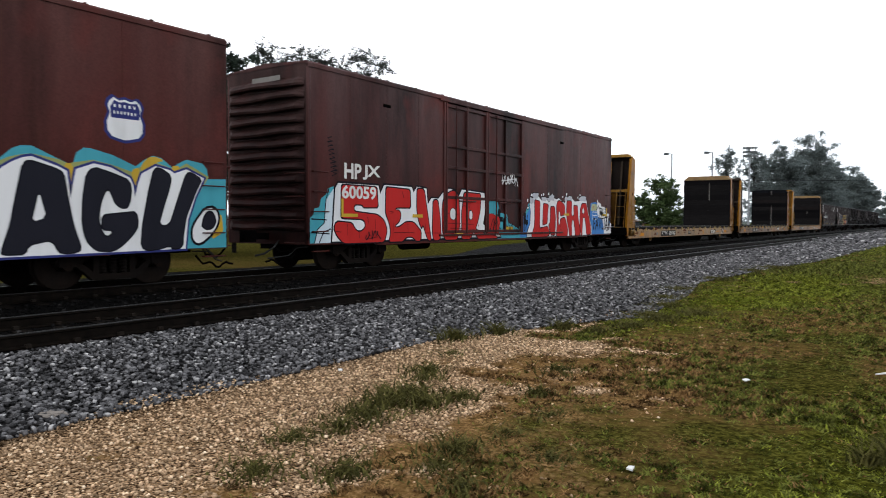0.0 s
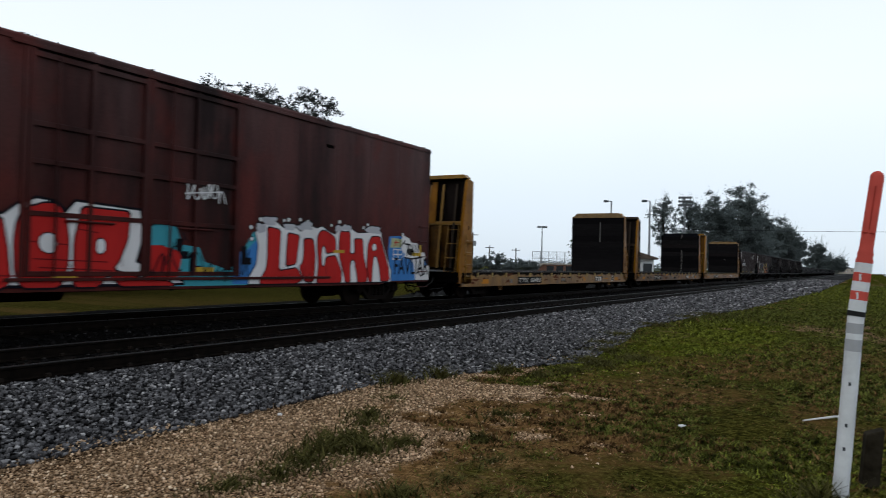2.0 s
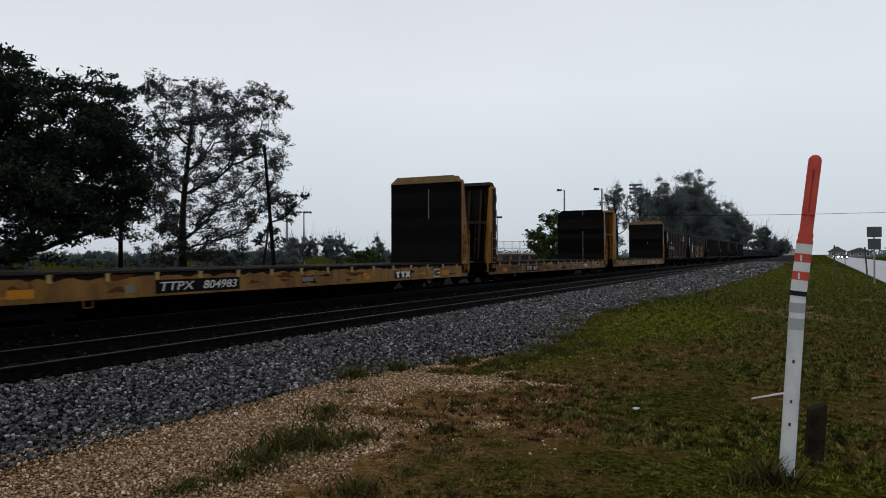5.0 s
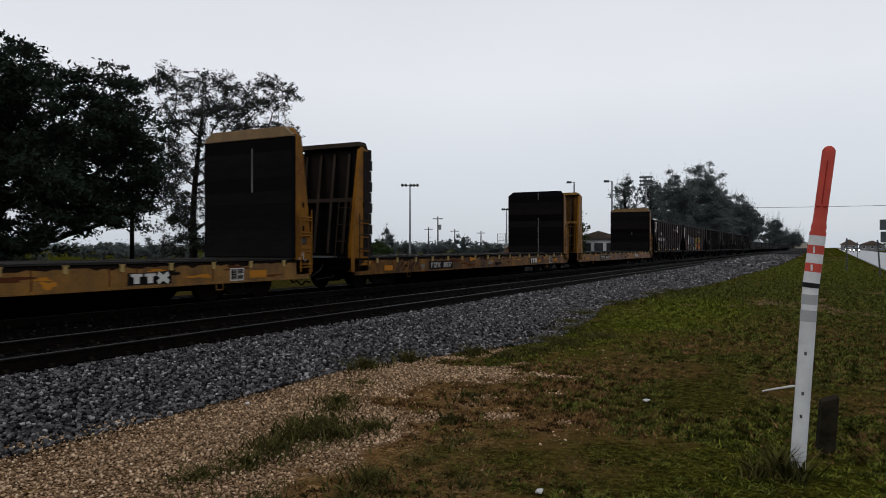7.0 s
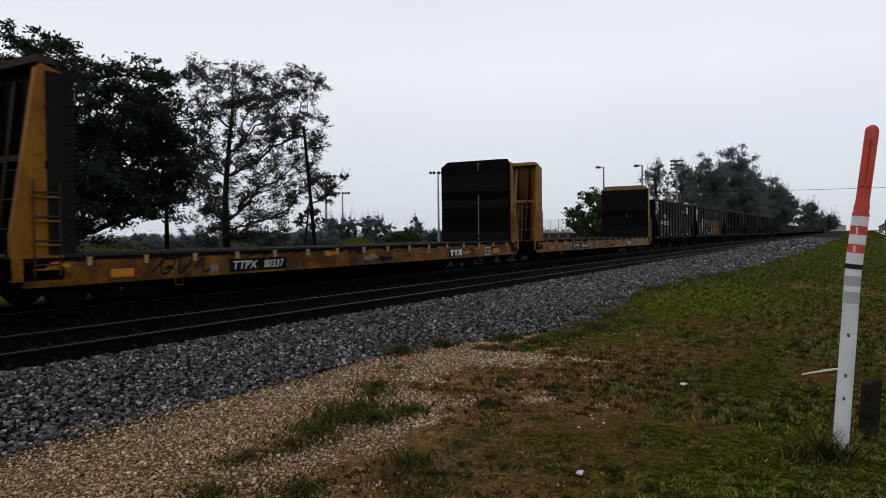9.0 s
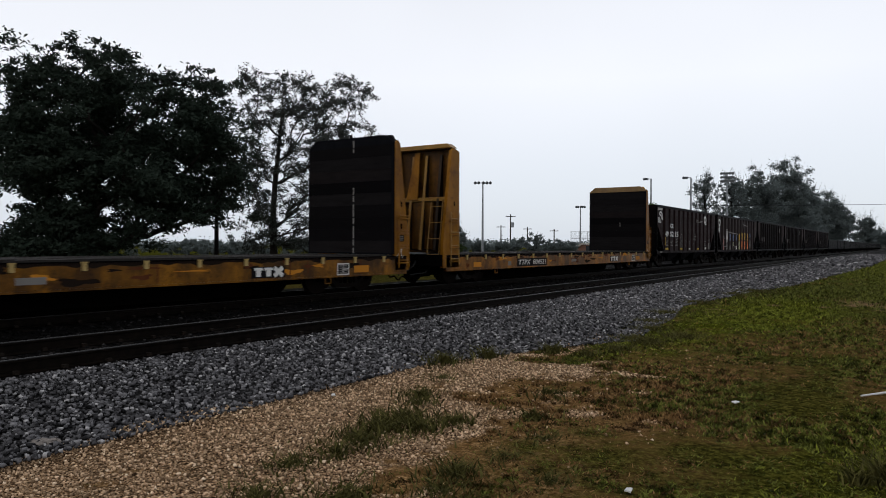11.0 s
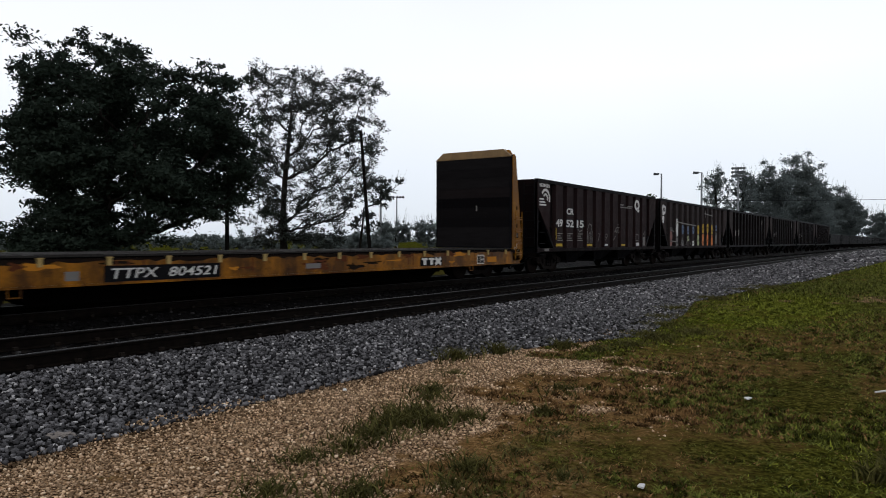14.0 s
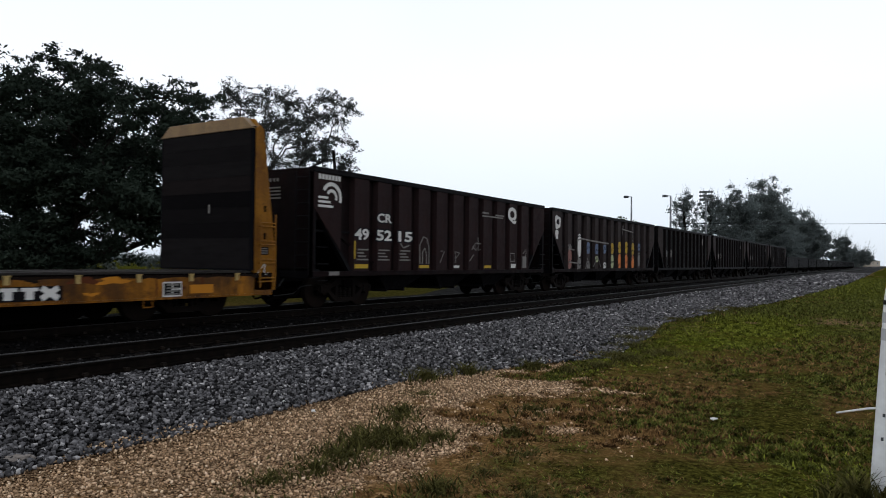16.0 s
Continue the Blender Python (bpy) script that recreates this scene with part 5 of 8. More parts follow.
    for k, (a, z, w, h) in enumerate(((2.0, 0.78, 0.16, 0.2), (2.2, 0.78, 0.16, 0.22), (2.4, 0.78, 0.18, 0.2), (8.2, 0.95, 0.3, 0.4), (8.5, 1.0, 0.3, 0.5), (9.0, 0.9, 0.4, 0.5), (9.5, 0.8, 0.35, 0.4), (9.9, 0.75, 0.35, 0.3), (8.7, 1.5, 0.3, 0.3), (10.5, 0.9, 0.3, 0.6))):
        part("scrawl", scrawl(curl(a, z, w, h, 50 + k), 0.03, x + 0.05), P_BLACK, car, "black scrawled line")
    for k in range(26):
        a, z = rnd.choice((1.2, 3.0, 4.6, 5.8, 6.9, 11.6, 12.6, 13.5, 14.6, 15.7)) + rnd.uniform(0, 0.9), rnd.uniform(0.9, 1.4)
        part("drip", scrawl([(a, z), (a + 0.01, z - rnd.uniform(0.1, 0.3))], 0.016, x + 0.0165), P_DARKRED if k % 3 else P_BLACK, car)
    for a in (2.75, 13.45):
        part("vent_slot", Shape().box(HALF - 0.01, HALF + 0.012, a, a + 0.3, 4.28, 4.36), UNDER, car)
    part("lettering", Shape().add([(-0.4, -0.085, 4.62), (0.6, -0.085, 4.62), (0.6, -0.085, 4.74), (-0.4, -0.085, 4.74)], [(0, 1, 2, 3)]), P_FADED, car)
    return car


FLAT = 20.95


def bulkhead(car, inner, way, style):
    """An end bulkhead: sheet steel towards the load, raking ribs outside. way: +1 where the outside lies at greater y."""
    d0, top = 1.02, style["top"]
    w = HALF - 0.02
    chop = 0.08 if style["packing"] else 0.32
    inset = 0.0 if way > 0 else 0.42
    far = w + (0.36 if way > 0 else -inset)
    face = [(-far, d0), (w, d0), (w, top - 0.22), (w - chop, top), (-far + chop, top), (-far, top - 0.22)]
    if style["hood"]:
        face = [(-far, d0), (w, d0), (w, top - 0.2), (-far, top - 0.2)]
    y0, y1 = sorted((inner - (0.07 if way > 0 else 0.0), inner + way * 0.08))
    bh = part("bulkhead", Shape().prism(face, "y", y0, y1), style["face"], car, style["label"], bevel=0.008)
    for k in range(9):
        z = d0 + 0.04 + k * (top - 0.3 - d0) / 9
        part("lining_board", Shape().box(-far + 0.06, w - 0.06, inner - 0.080 if way > 0 else inner - 0.002, inner - 0.068 if way > 0 else inner + 0.010, z, z + (top - 0.3 - d0) / 9 - 0.006), BOARDS if style["face"] is DARKPLATE else style["face"], bh)
    out0, out1 = (inner + way * 0.62, inner + way * 0.2) if way > 0 else (inner + way * 0.9, inner + way * 0.42)
    a = inner + way * 0.081
    # Raking side webs with the wide foot.
    for sx in (1, -1):
        wide = w if sx > 0 else w - inset
        x0, x1 = sorted((sx * (wide + 0.02), sx * (wide - 0.06)))
        web = [(inner + way * 0.003, d0 - 0.45), (out0, d0 - 0.45), (out0, d0 + 0.35), (out1, top - 0.22), (out1 - way * 0.06, top - 0.14), (inner + way * 0.003, top - 0.24)]
        part("side_web", Shape().prism(web, "x", x0, x1), style["web"] if sx > 0 else style["farweb"], bh, style["weblabel"] if sx > 0 else "", bevel=0.01)
        fl = Shape()
        e = [(out0, d0 - 0.45), (out0, d0 + 0.35), (out1, top - 0.22)]
        for (ya, za), (yb, zb) in zip(e, e[1:]):
            x2, x3 = sorted((sx * (wide + 0.022), sx * (wide - 0.09)))
            fl.add([(x2, ya, za), (x3, ya, za), (x3, yb, zb), (x2, yb, zb), (x2, ya + way * 0.03, za), (x3, ya + way * 0.03, za), (x3, yb + way * 0.03, zb), (x2, yb + way * 0.03, zb)], [(0, 1, 2, 3), (7, 6, 5, 4), (0, 4, 5, 1), (1, 5, 6, 2), (2, 6, 7, 3), (3, 7, 4, 0)])
        part("flange", fl, style["web"] if sx > 0 else style["farweb"], bh)
    # Raking ribs, mid beam and cap.
    for x in (-0.78, -0.22, 0.3, 0.86):
        deep = inner + way * (0.35 if way > 0 else 0.55)
        web = [(a, d0 + 0.1), (deep, d0 + 0.1), (inner + way * 0.16, top - 0.3), (a, top - 0.3)]
        part("rib", Shape().prism(web, "x", x - 0.012, x + 0.012), style["rib"], bh)
        fl = Shape()
        p, q = (deep, d0 + 0.1), (inner + way * 0.16, top - 0.3)
        fl.add([(x - 0.045, p[0], p[1]), (x + 0.045, p[0], p[1]), (x + 0.045, q[0], q[1]), (x - 0.045, q[0], q[1]), (x - 0.045, p[0] + way * 0.02, p[1]), (x + 0.045, p[0] + way * 0.02, p[1]), (x + 0.045, q[0] + way * 0.02, q[1]), (x - 0.045, q[0] + way * 0.02, q[1])], [(0, 1, 2, 3), (7, 6, 5, 4), (0, 4, 5, 1), (1, 5, 6, 2), (2, 6, 7, 3), (3, 7, 4, 0)])
        part("rib_flange", fl, RIBBROWN if style["plate"] and abs(x) > 0.5 else style["flange"], bh)
    zb = d0 + 0.5 * (top - d0)
    if style["plate"]:
        ya, yb, lift = inner + way * 0.37, inner + way * 0.19, way * 0.03
        web = [(-0.36, ya, zb), (0.08, ya, zb), (0.06, yb, top - 0.2), (-0.14, yb, top - 0.2)]
        part("stiffener_plate", Shape().add(web + [(x, y + lift, z) for x, y, z in web], [(0, 1, 2, 3), (7, 6, 5, 4), (0, 4, 5, 1), (1, 5, 6, 2), (2, 6, 7, 3), (3, 7, 4, 0)]), style["plate"], bh, "wide tapered yellow stiffener")
        ya, yb = sorted((a, inner + way * 0.3))
        part("lower_panel", Shape().box(-0.3, 0.62, ya, yb, d0 + 0.12, zb - 0.08), STAINYELLOW, bh, "stained yellow lower panel", bevel=0.01)
        ring = [(-0.92 + 0.27 * math.cos(q), inner + way * 0.62, d0 + 0.95 + 0.27 * math.sin(q)) for q in np.linspace(0, 2 * math.pi, 21)]
        wheel = Shape().tube(ring, 0.022, 6, False).tube([(-0.92, inner + way * 0.1, d0 + 0.95), (-0.92, inner + way * 0.62, d0 + 0.95)], 0.03, 8)
        for q in (0.5, 2.6, 4.7):
            wheel.tube([(-0.92, inner + way * 0.62, d0 + 0.95), (-0.92 + 0.27 * math.cos(q), inner + way * 0.62, d0 + 0.95 + 0.27 * math.sin(q))], 0.016, 6)
        part("brake_wheel", wheel, TRUCKSTEEL, bh, "rusty hand-brake wheel")
    yb0, yb1 = sorted((a, inner + way * (0.26 if way > 0 else 0.36)))
    part("cross_beam", Shape().box(-w + inset + 0.06, w - 0.06, yb0, yb1, zb - 0.06, zb + 0.06), style["flange"], bh, bevel=0.01)
    yb0, yb1 = sorted((inner + way * 0.0, out1 + way * 0.02))
    low = 0.24 if way > 0 else 0.13
    cap = Shape().prism([(-w + 0.02, top - low), (w - 0.02, top - low), (w - 0.6 * chop, top + 0.01), (-w + 0.6 * chop, top + 0.01)], "y", a if way > 0 else out1, out1 if way > 0 else a)
    part("cap", cap, style["cap"], bh, bevel=0.012)
    if style["hood"]:
        ya, yb = sorted((inner - way * 0.1, inner + way * 0.1))
        hood = Shape().prism([(-far - 0.02, top - 0.25), (w + 0.02, top - 0.25), (w - chop, top + 0.03), (-far + chop, top + 0.03)], "y", ya, yb)
        part("hood", hood, HOODPAINT, bh, "pale yellow top plate", bevel=0.01)
    if style["packing"]:
        part("edge_plate", Shape().box(w - 0.02, w + 0.034, inner + way * 0.3, inner - way * 0.05, d0 + 0.002, top - 0.26), BROWNPLATE, bh, "dark edge of the stacked lining", bevel=0.006)
        ya, yb = sorted((inner - way * 0.003, inner - way * 0.26))
        for k in range(10):
            z = d0 + 0.02 + 0.33 * k
            part("packing_timber", Shape().box(-w + 0.04, w - 0.02 - 0.03 * (k % 2), ya, yb, z, z + 0.31), BROWNPLATE, bh, "dark stacked packing timber")
    for z0, z1 in style["slit"]:
        part("slot", Shape().box(-0.02, 0.02, min(inner, inner - way * 0.088), max(inner, inner - way * 0.088), z0, z1), P_FADED, bh, "pale slot down the middle")
    # Ladders on the outer face and grab irons on the near web.
    end_ladder(bh, out0 - way * 0.02, 0.78, 1.22, d0 - 0.3, zb, 4, style["ladder"], -way * 0.28, "ladder")
    if way > 0:
        end_ladder(bh, out0 - way * 0.05, -1.2, -0.8, d0 - 0.3, top - 0.1, 8, style["ladder"], -way * 0.48, "ladder")
    else:
        end_ladder(bh, out0 - way * 0.05, -w, -w + 0.34, d0 - 0.3, top - 0.1, 9, style["ladder"], -way * 0.48, "ladder")
        for z, u in ((d0 + 0.3, 0.95), (zb, 0.66), (top - 0.3, 0.46)):
            part("ladder_bracket", Shape().box(-w + 0.3, -w + inset + 0.02, inner - u, inner - u + 0.05, z, z + 0.05), style["ladder"], bh)
        part("crossover_board", Shape().box(-1.12, 0.7, inner - 1.12, inner - 0.62, d0 - 0.03, d0 + 0.02), GALV, bh, "pale steel crossover board", bevel=0.006)
    for k in range(4):
        z = d0 - 0.25 + 0.42 * k
        ya, yb = inner + way * 0.12, inner + way * 0.58
        part("grab_iron", Shape().tube([(w + 0.02, ya, z), (w + 0.09, ya, z), (w + 0.09, yb, z), (w + 0.02, yb, z)], 0.018, 6), style["web"], bh)
    ladder(bh, w + 0.085, inner + way * 0.12, inner + way * 0.58, d0 - 0.38, d0 + 1.3, 4, style["ladder"], "side_ladder")
    if way > 0:
        part("data_plate", Shape().box(w + 0.021, w + 0.026, inner + 0.16, inner + 0.42, d0 + 0.36, d0 + 0.54), HOPPERBLACK, bh, "small black data plate")
        for k in range(3):
            za = d0 + 0.39 + 0.05 * k
            part("print_line", patch([(inner + 0.19, za), (inner + 0.39, za), (inner + 0.39, za + 0.025), (inner + 0.19, za + 0.025)], w + 0.028), P_FADED, bh)
        part("scrawl", scrawl(curl(inner + 0.14, d0 - 0.08, 0.3, 0.26, 77), 0.028, w + 0.024), P_LETTER, bh, "white scrawl")
    for z in (d0 + 1.35, d0 + 0.72, d0 - 0.1) if way > 0 else (d0 + 1.5,):
        part("slot_hole", Shape().box(w + 0.018, w + 0.024, inner + way * 0.3 - 0.035, inner + way * 0.3 + 0.035, z, z + 0.14), UNDER, bh, "dark lashing slot")
    return bh


def flatcar(label, number, number_at, logo_at, body, styles, seed, scrawls=0):
    car = thing("bulkhead_flatcar", label, "flatcar")
    d = 1.0
    rnd = random.Random(seed)
    y0, y1 = 0.25, FLAT - 0.25
    # Deck of planks.
    n = 84
    deck = part("deck", Shape().box(-HALF + 0.05, HALF - 0.06, 0.9, FLAT - 0.9, d - 0.06, d - 0.045), UNDER, car, "worn wet timber deck")
    plank = Shape().box(-HALF + 0.05, HALF - 0.03, 0.006, (FLAT - 1.8) / n - 0.006, -0.044, 0.012).mesh("deck_plank")
    plank.materials.append(DECK)
    for k in range(n):
        part("deck_plank", plank, DECK, deck).matrix_basis = pose(rnd.uniform(-0.018, 0.018), 0.9 + k * (FLAT - 1.8) / n, d + rnd.uniform(-0.006, 0.006))
    for sx in (1, -1):
        xa, xb = sorted((sx * HALF, sx * (HALF - 0.03)))
        part("side_sill", Shape().box(xa, xb, y0, y1, 0.50, d - 0.055), body, car, "yellow side sill with rust stains", bevel=0.006)
        xa2, xb2 = sorted((sx * (HALF + 0.012), sx * (HALF - 0.09)))
        part("sill_flange", Shape().box(xa2, xb2, y0, y1, 0.46, 0.50), body, car)
        part("sill_flange", Shape().box(xa2, xb2, y0, y1, d - 0.055, d - 0.03), UNDER, car)
    for y, way in ((0.0, -1), (FLAT, 1)):
        a, b = sorted((y, y - way * 1.0))
        part("end_sill", Shape().box(-HALF + 0.02, HALF - 0.02, a, b, 0.62, d - 0.02), UNDER, car, bevel=0.01)
        coupler(car, y, way)
    under = Shape().box(-0.35, 0.35, 0.6, FLAT - 0.6, 0.42, 0.94)
    under.prism([(3.6, 0.45), (4.3, 0.07), (FLAT - 4.3, 0.07), (FLAT - 3.6, 0.45)], "x", -0.34, 0.34)
    for k in range(13):
        y = 1.6 + k * (FLAT - 3.2) / 12
        under.box(-HALF + 0.04, HALF - 0.04, y - 0.05, y + 0.05, 0.6, 0.93)
    under.tube([(0.85, 8.2, 0.5), (0.85, 9.5, 0.5)], 0.19, 14)
    under.box(0.6, 1.1, 10.4, 10.9, 0.36, 0.66)
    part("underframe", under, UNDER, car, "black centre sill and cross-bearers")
    pocket = Shape().box(HALF + 0.003, HALF + 0.04, -0.042, 0.042, 0.81, 0.965).box(HALF + 0.003, HALF + 0.048, -0.055, 0.055, 0.945, 0.968).mesh("stake_pocket")
    pocket.materials.append(POCKETPAINT)
    pocket_far = Shape().box(-HALF - 0.075, -HALF - 0.002, -0.065, 0.065, 0.72, 0.965).mesh("stake_pocket")
    pocket_far.materials.append(POCKETPAINT)
    for k in range(16):
        for me in (pocket, pocket_far):
            o = part("stake_pocket", me, YELLOWPALE, car)
            o.matrix_basis = pose(0, 1.45 + 1.212 * k, 0)
    x = HALF + 0.004
    a, b = number_at
    part("number_board", Shape().box(HALF, x, a - 0.08, b + 0.08, 0.51, 0.80), HOPPERBLACK, car)
    for text, ya, yb in number:
        part("lettering", word(text, x + 0.004, ya, yb, 0.57, 0.75, 0.008, 0.05), P_LETTER, car, "white reporting mark")
    a, b = logo_at
    part("logo_board", Shape().box(HALF, x, a - 0.05, b + 0.05, 0.53, 0.78), HOPPERBLACK, car)
    for k in range(3):
        ya = a + (b - a) * (k + 0.08) / 3
        yb = a + (b - a) * (k + 0.92) / 3
        m = (ya + yb) / 2
        s = Shape().add(patch([(ya, 0.70), (yb, 0.70), (yb, 0.76), (ya, 0.76)], x + 0.003).v, [(0, 1, 2, 3)])
        s.add(patch([(m - 0.07, 0.56), (m + 0.07, 0.56), (m + 0.07, 0.70), (m - 0.07, 0.70)], x + 0.003).v, [(0, 1, 2, 3)])
        if k == 2:
            s = Shape()
            for p, q in ((ya, yb), (yb, ya)):
                o = scrawl([(p + 0.1 * (q - p), 0.585), (q - 0.1 * (q - p), 0.735)], 0.1, x + 0.003 + 0.002 * (p > q))
                s.add(o.v, o.f)
        part("logo", s, P_LETTER, car, "white block emblem")
    for ya, yb, za, zb, mm in ((1.9, 2.4, 0.56, 0.72, P_AMBER), (FLAT - 2.55, FLAT - 1.95, 0.56, 0.74, P_AMBER), (FLAT - 3.2, FLAT - 2.75, 0.51, 0.81, P_LETTER), (10.0, 10.5, 0.6, 0.72, P_FADED), (4.3, 4.55, 0.56, 0.72, P_FADED)):
        part("stencil", patch([(ya, za), (yb, za), (yb, zb), (ya, zb)], x), mm, car)
    for ya, yb, za, zb in ((FLAT - 3.17, FLAT - 2.99, 0.54, 0.78), (FLAT - 2.96, FLAT - 2.78, 0.68, 0.78), (FLAT - 2.96, FLAT - 2.78, 0.54, 0.65)):
        part("stencil", patch([(ya, za), (yb, za), (yb, zb), (ya, zb)], x + 0.002), HOPPERBLACK, car)
    for j in range(4):
        part("stencil", patch([(FLAT - 3.12, 0.55 + 0.06 * j), (FLAT - 2.83, 0.55 + 0.06 * j), (FLAT - 2.83, 0.58 + 0.06 * j), (FLAT - 3.12, 0.58 + 0.06 * j)], x + 0.004), P_FADED, car)
    # Ragged dark strip: dirt and the deck edge's shadow painted as one colour.
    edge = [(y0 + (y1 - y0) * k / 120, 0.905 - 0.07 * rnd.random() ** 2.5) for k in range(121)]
    part("grime", patch([(y0, 0.944), *edge, (y1, 0.944)], x - 0.0025), SHADE_GRIME, car, "dark grime and painted shadow under the deck edge")
    for k in range(26):
        a, wd, z = rnd.uniform(0.6, FLAT - 1.6), rnd.uniform(0.12, 0.75), rnd.uniform(0.53, 0.84)
        mm = (P_RUST, P_RUST, P_AMBER, SHADE_GRIME)[k % 4]
        part("rust_patch", patch(blob(a, a + wd, z, z + rnd.uniform(0.03, 0.13), 31 * seed + k, 0.3, 18), x - 0.0018 + 0.00002 * k), mm, car)
    for k in range(9):
        a = rnd.uniform(1.0, FLAT - 1.5)
        part("drip", scrawl([(a, 0.88), (a + 0.02, 0.7), (a + 0.01, rnd.uniform(0.52, 0.62))], 0.035, x - 0.001), P_RUST, car)
    for k in range(scrawls):
        part("scrawl", scrawl(curl(2.9 + 0.5 * k, 0.56, 0.42, 0.3, 10 * seed + k), 0.04, x + 0.001), P_BLACK, car, "black scrawl")
    for y in (3.5, FLAT - 3.5):
        part("stirrup", Shape().tube([(HALF - 0.04, y - 0.1, 0.47), (HALF - 0.03, y - 0.1, 0.32), (HALF - 0.03, y + 0.1, 0.32), (HALF - 0.04, y + 0.1, 0.47)], 0.016, 6), body, car)
    bulkhead(car, 1.0, -1, styles[0])
    bulkhead(car, FLAT - 0.80, 1, styles[1])
    truck(car, 2.35)
    truck(car, FLAT - 2.35)
    key_wheels(car, FLAT)
    return car


HOP_A, HOP_B = 14.05, 15.6
RIBS_B = (1.95, 1.165, 11)


def hopper(name, label, color, HOP, first, pitch, count, wide, ribpaint, endpaint):
    """A ribbed open-top triple hopper; the lower corners of its sides are cut away over the trucks."""
    car = thing(name, label, "hopper car", group="coal hoppers")
    z0, z1 = 0.95, 3.63
    for sx in (1, -1):
        xa, xb = sorted((sx * (HALF - 0.19), sx * (HALF - 0.15)))
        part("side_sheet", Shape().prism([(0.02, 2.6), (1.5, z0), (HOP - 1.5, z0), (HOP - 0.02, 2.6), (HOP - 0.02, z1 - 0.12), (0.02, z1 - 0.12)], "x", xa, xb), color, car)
    for sx in (1, -1):
        r = Shape()
        xa, xb = sorted((sx * HALF, sx * (HALF - 0.14)))
        r.box(xa, xb, 0, HOP, z0 - 0.10, z0 + 0.04)
        part("side_sill", r, color, car, bevel=0.01)
        r = Shape().box(min(xa, xb) - 0.0, max(xa, xb) + (0.02 if sx > 0 else 0), -0.02, HOP + 0.02, z1 - 0.14, z1)
        part("top_chord", r, HOPPERBLACK, car, bevel=0.015)
    rib = Shape().prism([(HALF - 0.15, -wide), (HALF - 0.15, wide), (HALF, wide - 0.05), (HALF, 0.05 - wide)], "z", z0 + 0.04, z1 - 0.14).mesh("side_rib")
    rib_far = Shape().prism([(-HALF + 0.15, -wide), (-HALF + 0.15, wide), (-HALF, wide - 0.05), (-HALF, 0.05 - wide)], "z", z0 + 0.04, z1 - 0.14).mesh("side_rib")
    for me in (rib, rib_far):
        me.materials.append(ribpaint)
    for k in range(count):
        for me in (rib, rib_far):
            part("side_rib", me, ribpaint, car).matrix_basis = pose(0, first + pitch * k, 0)
    for y, way in ((0.0, -1), (HOP, 1)):
        a, b = sorted((y, y - way * 0.06))
        e = Shape().box(-HALF + 0.02, HALF - 0.02, a, b, 1.0, z1 - 0.02)
        yi = y - way * 3.2
        e.add([(-HALF + 0.1, y - way * 0.02, 2.4), (HALF - 0.1, y - way * 0.02, 2.4), (HALF - 0.1, yi, 0.9), (-HALF + 0.1, yi, 0.9), (-HALF + 0.1, y - way * 0.06, 2.44), (HALF - 0.1, y - way * 0.06, 2.44), (HALF - 0.1, yi - way * 0.05, 0.94), (-HALF + 0.1, yi - way * 0.05, 0.94)], [(0, 1, 2, 3), (7, 6, 5, 4), (0, 4, 5, 1), (1, 5, 6, 2), (2, 6, 7, 3), (3, 7, 4, 0)])
        part("slope_sheet", e, color, car)
        for sx in (1, -1):
            xa, xb = sorted((sx * HALF, sx * (HALF - 0.14)))
            part("corner_sheet", Shape().prism([(y, z1 - 0.14), (y - way * 1.05, z1 - 0.14), (y - way * 1.05, 1.5), (y, 2.6)], "x", xa, xb), endpaint, car, bevel=0.008)
            xa, xb = sorted((sx * (HALF - 0.02), sx * (HALF - 0.16)))
            part("end_post", Shape().box(xa, xb, min(y, y - way * 0.1), max(y, y - way * 0.1), 0.85, 2.6), HOPPERBLACK, car)
            part("slope_brace", Shape().prism([(y - way * 0.06, 2.56), (y - way * 0.16, 2.6), (y - way * 1.56, 0.98), (y - way * 1.46, 0.94)], "x", xa, xb), HOPPERBLACK, car)
        sill = Shape().box(-HALF + 0.02, HALF - 0.02, min(y, y - way * 0.25), max(y, y - way * 0.25), 0.82, 1.05).box(-0.3, 0.3, min(y, y - way * 1.9), max(y, y - way * 1.9), 0.7, 0.98)
        part("end_sill", sill, HOPPERBLACK, car)
        coupler(car, y, way)
        end_ladder(car, y + way * 0.07, HALF - 0.55, HALF - 0.1, 0.9, z1 - 0.1, 8, HOPPERBLACK)
        grab_set(car, HALF, y + 0.08 if way < 0 else y - 0.55, y + 0.47 if way < 0 else y - 0.08, 0.75, 1.6, 3, HOPPERBLACK)
    for k in range(3):
        c = 4.15 + 3.0 * k
        bay = Shape()
        t, b = 1.35, 0.42
        vs = []
        for zz, hx, hy in ((0.95, HALF - 0.14, t), (b, 0.95, 0.42)):
            vs += [(-hx, c - hy, zz), (hx, c - hy, zz), (hx, c + hy, zz), (-hx, c + hy, zz)]
        bay.add(vs, [(0, 1, 5, 4), (1, 2, 6, 5), (2, 3, 7, 6), (3, 0, 4, 7), (4, 5, 6, 7)])
        bay.box(-1.0, 1.0, c - 0.47, c - 0.40, b - 0.06, b + 0.1).box(-1.0, 1.0, c + 0.40, c + 0.47, b - 0.06, b + 0.1)
        part("hopper_bay", bay, HOPPERBLACK, car, "sloped discharge bay")
    part("centre_sill", Shape().box(-0.25, 0.25, 0.3, HOP - 0.3, 0.72, 0.95), HOPPERBLACK, car)
